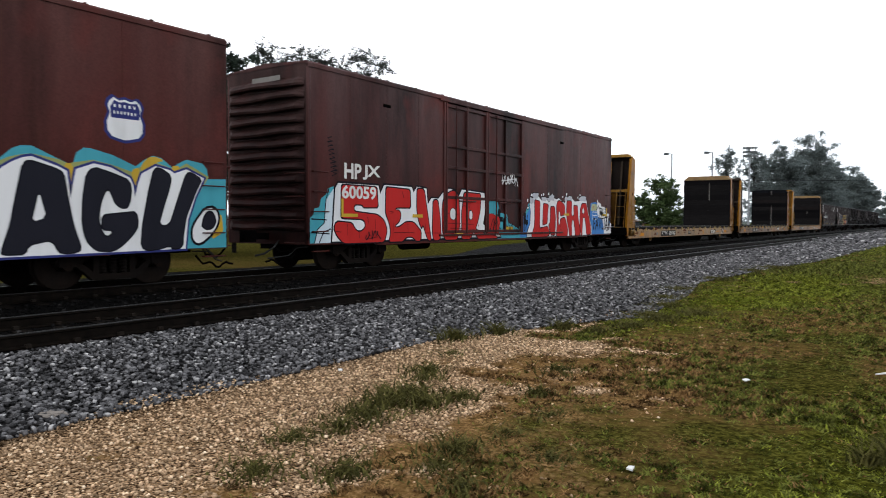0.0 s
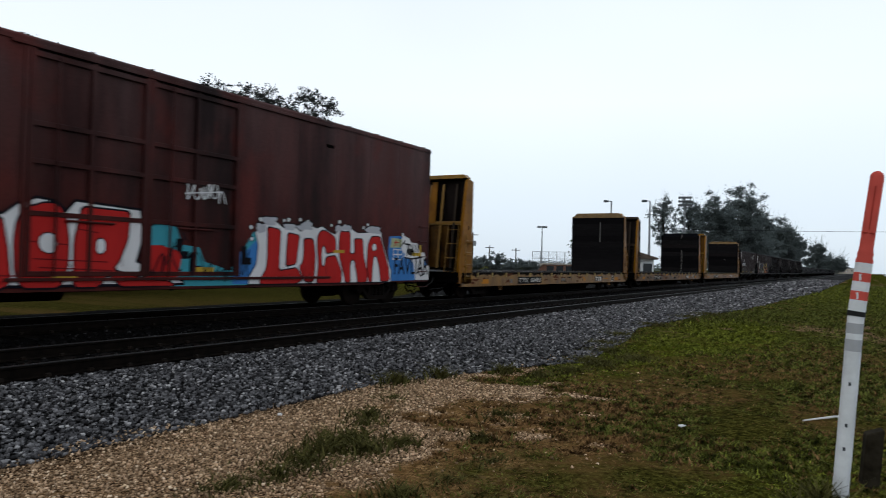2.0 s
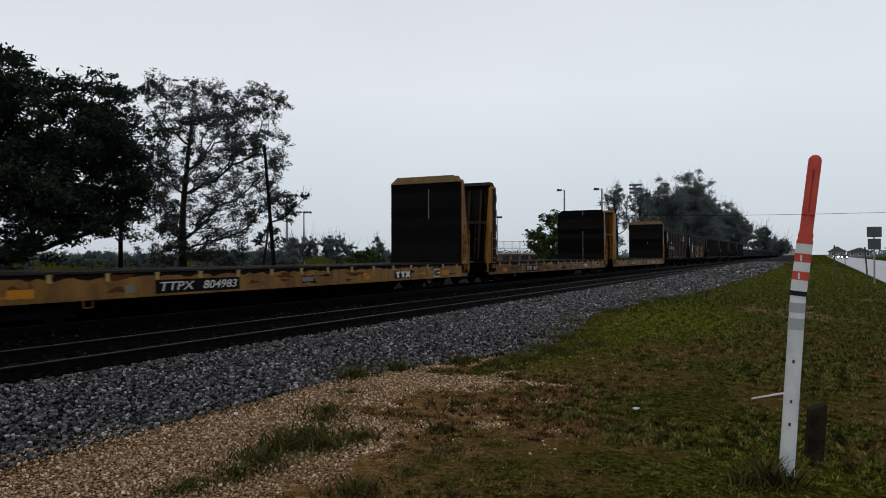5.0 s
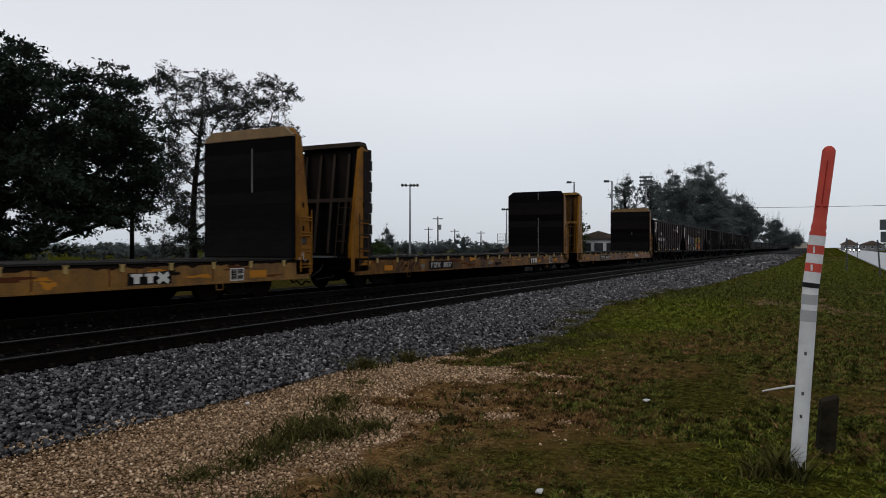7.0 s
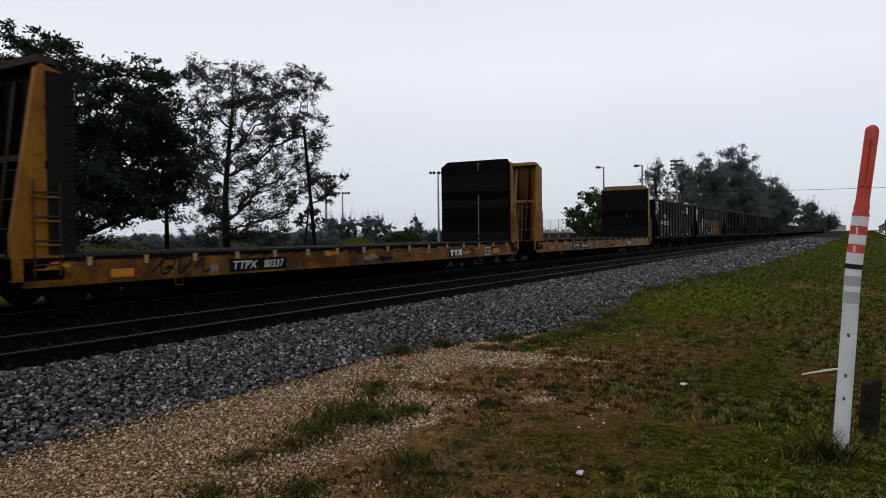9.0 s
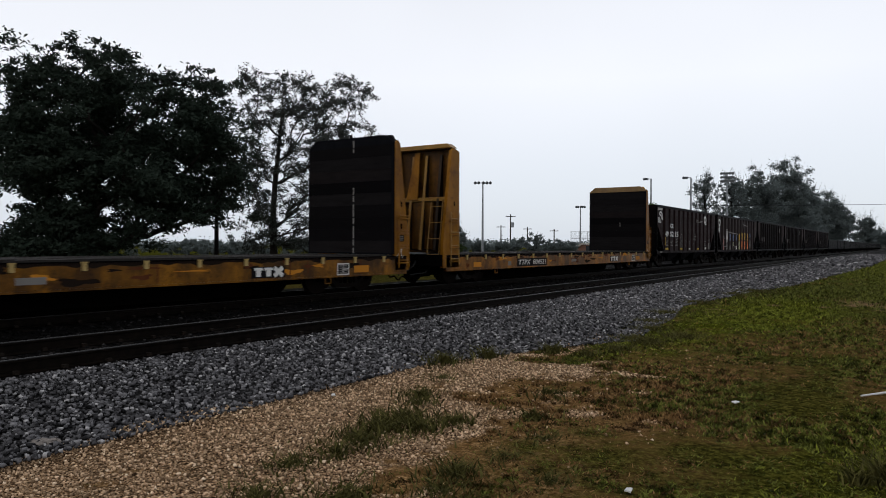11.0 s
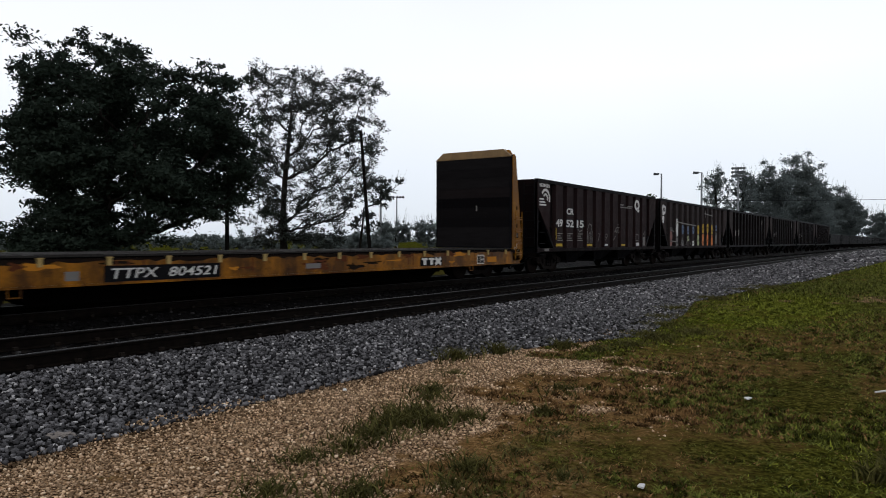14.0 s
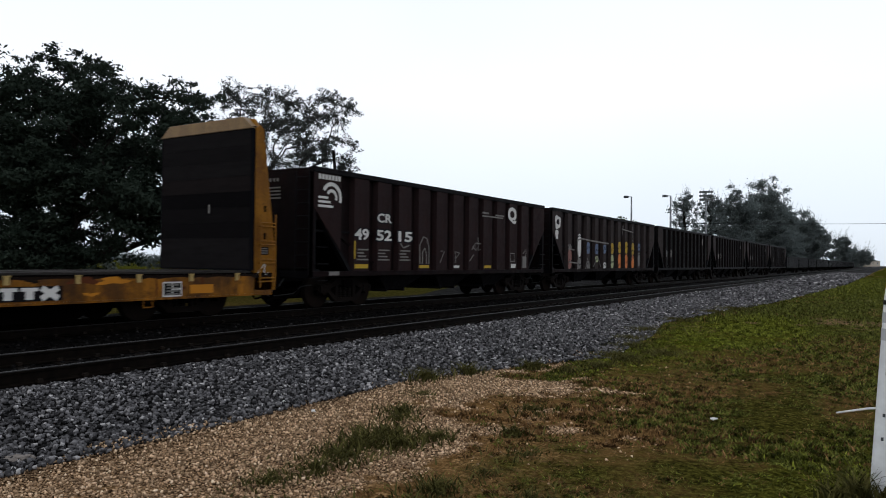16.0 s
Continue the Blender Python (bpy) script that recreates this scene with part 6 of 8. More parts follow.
    part("coal_floor", Shape().box(-HALF + 0.11, HALF - 0.11, 0.1, HOP - 0.1, 2.0, 2.05), HOPPERBLACK, car, "dark interior of the hopper")
    truck(car, 1.75)
    truck(car, HOP - 1.75)
    key_wheels(car, HOP)
    return car


def gondola(label):
    """A low open gondola."""
    car = thing("gondola", label, "gondola car", group="low gondolas")
    z0, z1, n = 0.85, 2.45, 15.6
    for sx in (1, -1):
        xa, xb = sorted((sx * (HALF - 0.08), sx * (HALF - 0.03)))
        part("side_wall", Shape().box(xa, xb, 0, n, z0, z1 - 0.1), HOPPERBLACK, car)
        xa, xb = sorted((sx * HALF, sx * (HALF - 0.12)))
        part("top_chord", Shape().box(xa, xb, 0, n, z1 - 0.1, z1), HOPPERBLACK, car)
        for k in range(11):
            part("side_rib", Shape().box(xa, xb, 0.5 + 1.46 * k - 0.06, 0.5 + 1.46 * k + 0.06, z0, z1 - 0.1), HOPPERBLACK, car)
    for y in (0, n - 0.06):
        part("end_wall", Shape().box(-HALF + 0.05, HALF - 0.05, y, y + 0.06, z0, z1), HOPPERBLACK, car)
    part("floor", Shape().box(-HALF + 0.05, HALF - 0.05, 0, n, z0 - 0.15, z0), UNDER, car)
    coupler(car, 0.0, -1)
    coupler(car, n, 1)
    truck(car, 2.0)
    truck(car, n - 2.0)
    key_wheels(car, n)
    return car


def dress_hopper_one(car):
    x = HALF + 0.004
    for text, a, b, z0, z1 in (("CR", 2.63, 3.27, 2.36, 2.60), ("49", 1.63, 2.22, 1.85, 2.13), ("52", 2.61, 3.28, 1.85, 2.13), ("15", 3.66, 4.32, 1.85, 2.13)):
        part("lettering", word(text, x, a, b, z0, z1, 0.03), P_LETTER, car, "white reporting mark")
        part("lettering", word(text, x - 0.002, a - 0.02, b + 0.02, z0 - 0.02, z1 + 0.02, 0.075), P_BLACK, car)
    # Arched wheel emblem with a bar word over it.
    arc = Shape()
    for r0, r1 in ((0.30, 0.40), (0.14, 0.22)):
        pts = [(0.66 + r1 * math.cos(a), 2.88 + r1 * math.sin(a)) for a in np.linspace(-0.3, 2.6, 14)] + [(0.66 + r0 * math.cos(a), 2.88 + r0 * math.sin(a)) for a in np.linspace(2.6, -0.3, 14)]
        o = patch(pts, x)
        arc.add(o.v, o.f)
    for k in range(3):
        o = patch([(0.15, 2.62 + 0.11 * k), (0.72 - 0.1 * k, 2.62 + 0.11 * k), (0.72 - 0.1 * k, 2.68 + 0.11 * k), (0.15, 2.68 + 0.11 * k)], x)
        arc.add(o.v, o.f)
    part("emblem", arc, P_LETTER, car, "white arched emblem")
    bars = Shape()
    for k in range(7):
        bars.add(patch([(0.16 + 0.125 * k, 3.33), (0.25 + 0.125 * k, 3.33), (0.25 + 0.125 * k, 3.46), (0.16 + 0.125 * k, 3.46)], x).v, [(0, 1, 2, 3)])
    part("lettering", bars, P_LETTER, car)
    part("lettering", word("Q", x, 10.75, 11.4, 2.76, 3.32, 0.05), P_LETTER, car, "white letter")
    for a, b, z0, z1, m in ((8.7, 9.2, 2.98, 3.04, P_FADED), (9.7, 10.4, 2.94, 3.0, P_FADED), (8.7, 10.3, 2.87, 2.92, P_FADED), (1.63, 2.2, 1.06, 1.17, P_YELLOW), (1.6, 1.66, 1.32, 1.8, P_YELLOW), (4.75, 5.3, 1.06, 1.15, P_YELLOW), (6.8, 7.15, 1.06, 1.14, P_LETTER), (8.9, 9.4, 1.05, 1.14, P_YELLOW), (11.0, 11.4, 1.05, 1.2, P_LETTER), (12.0, 12.35, 1.05, 1.5, P_FADED), (0.6, 1.0, 0.88, 0.98, P_FADED)):
        part("stencil", patch([(a, z0), (b, z0), (b, z1), (a, z1)], x), m, car)
    for a, b in ((1.72, 2.22), (2.65, 3.2), (3.7, 4.25)):
        for k in range(4):
            part("print_line", patch([(a + 0.04 * (k % 2), 1.28 + 0.09 * k), (b - 0.1 * (k % 3), 1.28 + 0.09 * k), (b - 0.1 * (k % 3), 1.32 + 0.09 * k), (a + 0.04 * (k % 2), 1.32 + 0.09 * k)], x), P_FADED, car)
    for pts in ([(4.78, 1.2), (4.76, 1.75), (4.95, 2.02), (5.15, 1.98), (5.28, 1.7), (5.28, 1.2)], [(4.92, 1.2), (4.92, 1.55), (5.05, 1.68), (5.14, 1.5), (5.14, 1.2)], [(3.75, 1.78), (3.9, 1.66), (4.2, 1.74)], [(6.9, 1.25), (6.88, 1.6), (7.15, 1.55), (6.95, 1.4)], [(8.0, 1.7), (8.25, 1.92), (8.3, 1.66), (8.05, 1.78)], [(8.42, 2.1), (8.44, 1.66), (8.58, 1.7)], [(8.3, 1.92), (8.6, 1.9)], [(10.95, 1.3), (10.95, 1.6), (11.3, 1.6), (11.3, 1.3), (10.95, 1.3)], [(12.05, 1.6), (12.3, 1.8), (12.3, 1.3)], [(7.85, 1.3), (8.1, 1.5)], [(5.95, 1.25), (6.2, 1.6), (6.0, 1.6)]):
        part("scrawl", scrawl(pts, 0.045, x), P_FADED, car, "faded sprayed line")
    for k in range(6):
        a, z = -0.5 + 0.13 * k, 3.3
        part("stencil", Shape().add([(a, -0.004, z), (a + 0.08, -0.004, z), (a + 0.08, -0.004, z + 0.09), (a, -0.004, z + 0.09)], [(0, 1, 2, 3)]), P_FADED, car)
    for k in range(4):
        z = 2.85 + 0.09 * k
        part("stencil", Shape().add([(-0.2, -0.004, z), (0.3, -0.004, z), (0.3, -0.004, z + 0.04), (-0.2, -0.004, z + 0.04)], [(0, 1, 2, 3)]), P_FADED, car)


def dress_hopper_two(car):
    """Graffiti that shows on the faces of the ribs alone."""
    x, (first, pitch, count) = HALF + 0.004, RIBS_B
    rnd = random.Random(8)
    coats = ((0, 1.0, 1.85, P_BLUSH), (0, 1.85, 2.1, P_FADED), (1, 1.0, 1.5, P_FADED), (1, 1.55, 2.6, P_LETTER), (2, 1.0, 1.35, P_FADED), (2, 1.7, 2.25, P_STEELBLUE), (3, 1.3, 1.6, P_POSTGREEN), (3, 1.7, 2.2, P_STEELBLUE), (4, 1.0, 1.3, P_LETTER), (4, 1.75, 2.2, P_STEELBLUE),
             (5, 1.0, 1.7, P_POSTGREEN), (5, 1.75, 2.3, P_YELLOW), (6, 1.0, 1.75, P_ORANGE), (6, 1.8, 2.4, P_YELLOW), (7, 1.0, 1.75, P_ORANGE), (7, 1.8, 2.45, P_YELLOW), (8, 1.0, 1.7, P_ORANGE), (8, 1.75, 2.4, P_YELLOW), (9, 1.1, 1.9, P_FADED), (9, 2.0, 2.4, P_STEELBLUE))
    for k, z0, z1, mm in coats:
        y = first + pitch * k
        part("painted_patch", patch(blob(y - 0.215, y + 0.215, z0, z1, 3 * k + 1, 0.03, 14), x), mm, car)
        z, d = rnd.uniform(z0 + 0.15, z1 - 0.1), rnd.uniform(0.05, 0.12)
        part("painted_line", scrawl([(y - 0.2, z - d), (y - 0.05, z + d), (y + 0.06, z - 0.4 * d), (y + 0.2, z + 0.8 * d)], 0.055, x + 0.003), P_BLACK, car, "black sprayed line")
    part("painted_line", scrawl([(2.8, 2.3), (3.4, 2.4), (4.6, 2.34), (5.9, 2.3), (7.2, 2.26)], 0.07, x + 0.004), P_FADED, car, "pale sprayed line")
    part("painted_line", scrawl([(2.9, 2.3), (2.85, 1.9), (3.0, 1.5), (2.9, 1.0)], 0.1, x + 0.004), P_FADED, car)
    for pts in ([(1.8, 1.9), (2.5, 1.85)], [(1.9, 1.3), (2.9, 1.25)], [(3.9, 1.0), (4.2, 1.5), (4.5, 1.0)], [(5.0, 1.1), (5.6, 1.6), (6.0, 1.1)], [(9.3, 3.1), (11.3, 3.0)], [(9.5, 3.28), (9.45, 2.8)], [(11.2, 3.3), (11.3, 2.2)]):
        part("painted_line", scrawl(pts, 0.06, x + 0.0045), P_FADED, car)
    for a, b, z0, z1 in ((0.25, 0.85, 2.75, 3.3), (0.3, 0.6, 2.3, 2.7)):
        part("emblem", patch(blob(a, b, z0, z1, int(a * 7), 0.12, 16), x), P_LETTER, car, "worn white emblem")
    part("emblem", patch(blob(0.42, 0.7, 2.92, 3.15, 5, 0.1, 12), x + 0.003), P_BLACK, car)


def dress_far_hopper(car, seed):
    """Small worn marks near the ends of the side."""
    rnd = random.Random(seed)
    x = HALF + 0.004
    for a, z0, z1 in ((2.0, 1.7, 2.15), (3.1, 1.7, 2.2), (12.4, 2.7, 3.2)):
        if rnd.random() < 0.8:
            part("stencil", patch(blob(a - 0.14, a + 0.14, z0, z1, seed, 0.1, 12), x), P_FADED, car, "worn pale stencil")


def build_train():
    cars = [(build_box_one(), 9.72 - LENGTH), (build_box_two(), 12.04)]
    top = 4.50
    yl = dict(plate=None, farweb=YELLOW, ladder=YELLOW, flange=YELLOW, rib=BROWNPLATE, packing=False, face=BROWNPLATE, web=YELLOW, cap=YELLOW, hood=False, slit=[], top=top, label="brown steel bulkhead with raking ribs", weblabel="yellow tapered side web")
    pale = dict(yl, cap=YELLOWPALE, flange=YELLOWPALE, farweb=STAINYELLOW, ladder=YELLOWPALE, plate=YELLOW)
    cars.append((flatcar("yellow bulkhead flatcar with a worn timber deck", [("TTPX", 5.15, 6.1), ("804983", 6.4, 7.45)], (5.15, 7.5), (14.97, 15.97), PALESILL, [pale, dict(yl, face=DARKPLATE, hood=True, slit=[(2.8, 4.0)])], 1), 32.78))
    cars.append((flatcar("rust-stained yellow bulkhead flatcar with black end plates", [("TTPX", 4.95, 5.7), ("80337", 5.95, 6.6)], (4.95, 6.65), (15.0, 15.9), RUSTSILL, [dict(yl, cap=RIBBROWN, flange=RIBBROWN, farweb=RIBBROWN, ladder=RIBBROWN, packing=True), dict(yl, top=4.39, face=DARKPLATE, cap=HOPPERBLACK, slit=[(1.05 + 0.21 * q, 1.19 + 0.21 * q + 0.03 * (q % 3)) for q in range(9)] + [(3.95, 4.05), (4.09, 4.3)])], 2, 3), 55.4))
    cars.append((flatcar("bright yellow bulkhead flatcar with a timber deck", [("TTPX", 5.1, 6.05), ("804521", 6.3, 7.4)], (5.08, 7.45), (14.65, 15.68), YELLOWSILL, [dict(yl, face=STAINYELLOW, rib=BROWNPLATE, flange=YELLOWPALE, cap=YELLOWPALE, ladder=YELLOWPALE, farweb=STAINYELLOW, plate=YELLOW), dict(yl, face=DARKPLATE, hood=True, slit=[(2.35, 2.55)])], 3), 77.95))
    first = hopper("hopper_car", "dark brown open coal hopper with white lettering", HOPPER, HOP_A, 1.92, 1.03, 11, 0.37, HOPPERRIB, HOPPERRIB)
    second = hopper("hopper_car", "dark brown coal hopper with faded white and orange graffiti", HOPPER, HOP_B, *RIBS_B, 0.27, PALERIB, PALERIB)
    third = hopper("hopper_car", "black open coal hopper with pale corners in a long row", HOPPERBLACK, HOP_B, *RIBS_B, 0.2, DARKRIB, PALERIB)
    rest = [third] + [copy_thing(third, pose(0, 0, 0)) for _ in range(3)]
    dress_hopper_one(first)
    dress_hopper_two(second)
    for k, o in enumerate(rest):
        dress_far_hopper(o, 90 + k)
    cars.append((first, 100.05))
    for k, o in enumerate([second] + rest):
        cars.append((o, 115.0 + 16.5 * k))
    low = gondola("low black gondola at the tail of the train")
    for k, o in enumerate([low] + [copy_thing(low, pose(0, 0, 0)) for _ in range(13)]):
        cars.append((o, 198.0 + 16.5 * k))
    for car, s in cars:
        car.matrix_basis = pose(FAR_TRACK, s, RAIL_Z)
    return cars


# ---- trees ----
def leaf_cloud(centres, radii, count, size, seed, flat=0.6):
    """Small leaves scattered loosely round clump centres; returns arrays."""
    rng = np.random.default_rng(seed)
    centres, radii = np.asarray(centres, float), np.asarray(radii, float)
    pick = rng.choice(len(centres), count, p=radii ** 1.6 / (radii ** 1.6).sum())
    d = rng.normal(size=(count, 3))
    p = centres[pick] + d * (radii[pick] * 0.55)[:, None] * np.array([1, 1, flat])
    a = rng.normal(size=(count, 3))
    a[:, 2] *= 0.6
    a /= np.linalg.norm(a, axis=1)[:, None]
    b = np.cross(a, rng.normal(size=(count, 3)))
    b /= np.linalg.norm(b, axis=1)[:, None]
    s = (size * rng.uniform(0.5, 1.4, count))[:, None]
    droop = np.array([0, 0, -0.25]) * s
    v = np.stack([p - a * s, p + b * s * 0.42, p + a * s + droop, p - b * s * 0.42], 1).reshape(-1, 3)
    return v, np.arange(count * 4).reshape(-1, 4)


def branches(clumps, spine, trunk_r, rnd, twigs, rise, climb):
    """Joins every clump to the nearest limb already grown; limbs are as thick as what they carry. Returns the mesh and the tips."""
    pos = [Vector(p) for p in spine]
    parent = [-1] + list(range(len(pos) - 1))
    way = [0.0]
    for k in range(1, len(pos)):
        way.append(way[-1] + 0.5 * (pos[k] - pos[k - 1]).length)
    first = max(1, len(pos) // 4)
    tips, sizes, ends = [], [], []
    for x, y, z, r in sorted(clumps, key=lambda c: (Vector(c[:3]) - pos[first]).length):
        end = Vector((x, y, z))
        arr = np.array([p[:] for p in pos])
        gap = np.array(end[:]) - arr
        dist = np.linalg.norm(gap, axis=1)
        cost = dist + 0.32 * np.array(way) + 0.9 * np.maximum(0, climb * dist - gap[:, 2]) + 50 * (np.arange(len(pos)) < first)
        k = int(np.argmin(cost))
        start, length = pos[k], float(dist[k])
        bow = Vector((rnd.gauss(0, 0.09), rnd.gauss(0, 0.09), -0.06)) * length
        steps = 3 if length > 0.8 else 2
        for j in range(1, steps + 1):
            u = j / steps
            q = start.lerp(end, u) + bow * (4 * u * (1 - u)) + (Vector((rnd.gauss(0, 0.03), rnd.gauss(0, 0.03), rnd.gauss(0, 0.03))) * length if j < steps else Vector())
            pos.append(q)
            parent.append(k)
            way.append(way[k] + (q - pos[k]).length)
            k = len(pos) - 1
        ends.append((k, r))
        tips.append(end)
        sizes.append(r * 0.7)
    for k, r in ends:
        for _ in range(twigs):
            back = parent[k] if rnd.random() < 0.5 else k
            tip = pos[k] + Vector((rnd.gauss(0, 1), rnd.gauss(0, 1), rnd.gauss(rise, 0.7))) * r * 0.8
            pos.append(tip)
            parent.append(back)
            tips.append(tip)
            sizes.append(r * rnd.uniform(0.35, 0.65))
    load = [0.0] * len(pos)
    for k in range(len(pos) - 1, 0, -1):
        load[k] += 1.0
        load[parent[k]] += load[k]
    scale = trunk_r / max(1.0, load[1]) ** 0.5
    rad = [max(0.006, scale * max(1.0, w) ** 0.5) for w in load]
    s = Shape()
    for k in range(1, len(pos)):
        thick = rad[k] > 0.03
        ra = min(rad[parent[k]], rad[k] * 1.35)
        s.tube([pos[parent[k]], pos[k]], [ra if k > 1 else rad[1] * 1.5, rad[k]], 8 if thick else 4, False)
    return s, tips, sizes


def sprays(tips, length, count, width, seed, low):
    """Narrow tufts of leaves that shoot up and outward from the upper tips."""
    rng = np.random.default_rng(seed)
    p = np.array([t[:] for t in tips if t[2] > low])
    mid = p.mean(0) * np.array([1, 1, 0.6])
    d = p - mid
    d /= np.linalg.norm(d, axis=1)[:, None] + 1e-6
    d = d * 0.55 + np.array([0, 0, 0.8]) + rng.normal(0, 0.3, d.shape)
    d *= (length * rng.uniform(0.4, 1.2, len(d)))[:, None]
    u = np.tile(np.linspace(0, 1, count), len(p))
    q, dd = np.repeat(p, count, 0) + np.repeat(d, count, 0) * u[:, None], np.repeat(d, count, 0) / count
    a = dd * 0.9 + rng.normal(0, 1, dd.shape) * (width * (1.2 - u))[:, None]
    b = np.cross(a, rng.normal(size=a.shape))
    b /= np.linalg.norm(b, axis=1)[:, None] + 1e-6
    w = (width * 0.42 * (1.15 - 0.8 * u))[:, None]
    v = np.stack([q - a, q + b * w, q + a, q - b * w], 1).reshape(-1, 3)
    return v, np.arange(len(q) * 4).reshape(-1, 4)


def tree(name, label, base, turn, height, clumps, leaf_count, leaf_size, leaf, seed, trunk_r=0.25, foot=(0.0, 0.0), category="tree", twigs=3, flat=0.7, rise=0.25, spray=0.0, share=0.75, climb=0.15):
    """Trunk, limbs that fork out to every clump of the crown, twigs, and leaves about the twig tips. clumps: (x, y, z, r) from the foot."""
    rnd = random.Random(seed)
    root = thing(name, label, category, pose(*base, 0, 0, turn))
    top = height * share
    lean = sum(c[0] for c in clumps) / len(clumps) - foot[0]
    spine = []
    for k in range(9):
        u = k / 8
        spine.append((foot[0] + 0.2 * lean * u * u + 0.012 * height * math.sin(5 * u + seed), foot[1] + 0.012 * height * math.sin(4 * u), -0.1 + (top + 0.1) * u))
    s, tips, sizes = branches(clumps, spine, trunk_r, rnd, twigs, rise, climb)
    part("trunk", s, BARK, root, "dark bark", smooth=True)
    v, f = leaf_cloud(tips, sizes, leaf_count, leaf_size, seed, flat)
    if spray:
        v2, f2 = sprays(tips, spray, 10, 0.65 * leaf_size, seed, 0.3 * height)
        v, f = np.concatenate([v, v2]), np.concatenate([f, f2 + len(v)])
    part("crown", quick_mesh("crown", v, f, leaf), leaf, root)
    return root


def outline_clumps(seed, n, rows, depth, r, inset=0.4):
    """Clump centres in a crown whose two edges are given by height: (z, one edge, other edge)."""
    rnd = random.Random(seed)
    zs, ls, rs = zip(*rows)
    widest = max(b - a for _, a, b in rows)
    out = []
    while len(out) < n:
        z = rnd.uniform(zs[0], zs[-1])
        a, b = float(np.interp(z, zs, ls)) + inset, float(np.interp(z, zs, rs)) - inset
        if rnd.random() * widest > b - a:
            continue
        u = rnd.uniform(a, b)
        k = abs(2 * (u - a) / (b - a) - 1)
        out.append((u, rnd.uniform(-0.5, 0.5) * depth * math.sqrt(1 - 0.8 * k * k) * (b - a) / widest, z, rnd.uniform(*r)))
    return out


BROAD = [(0, 0.5), (0.15, 0.85), (0.4, 1.0), (0.65, 0.95), (0.82, 0.72), (1, 0.3)]
PEAK = [(0, 0.8), (0.25, 1.0), (0.55, 0.82), (0.8, 0.46), (1, 0.12)]
FAN = [(0, 0.25), (0.2, 0.6), (0.45, 0.9), (0.7, 1.0), (0.86, 0.85), (1, 0.5)]
ROUND = [(0, 0.5), (0.3, 1.0), (0.6, 0.95), (0.85, 0.65), (1, 0.25)]
CONE = [(0, 0.8), (0.2, 1.0), (0.6, 0.6), (0.85, 0.25), (1, 0.05)]


def crown_clumps(seed, n, width, depth, low, high, profile, r=(0.5, 1.1), hollow=0.25):
    """Clump centres in a crown whose half-width follows the profile."""
    rnd = random.Random(seed)
    out = []
    hs, es = zip(*profile)
    while len(out) < n:
        u, w, h = rnd.uniform(-1, 1), rnd.uniform(-1, 1), rnd.uniform(0, 1)
        edge = float(np.interp(h, hs, es))
        d = math.hypot(u, w)
        if d > edge or (d < edge * hollow and 0.15 < h < 0.75):
            continue
        out.append((u * width / 2, w * depth / 2, low + h * (high - low), rnd.uniform(*r)))
    return out


def place(angle, dist):
    """A place by its bearing to the left of the track's direction, from the camera's stand."""
    return -math.sin(radians(angle)) * dist, math.cos(radians(angle)) * dist


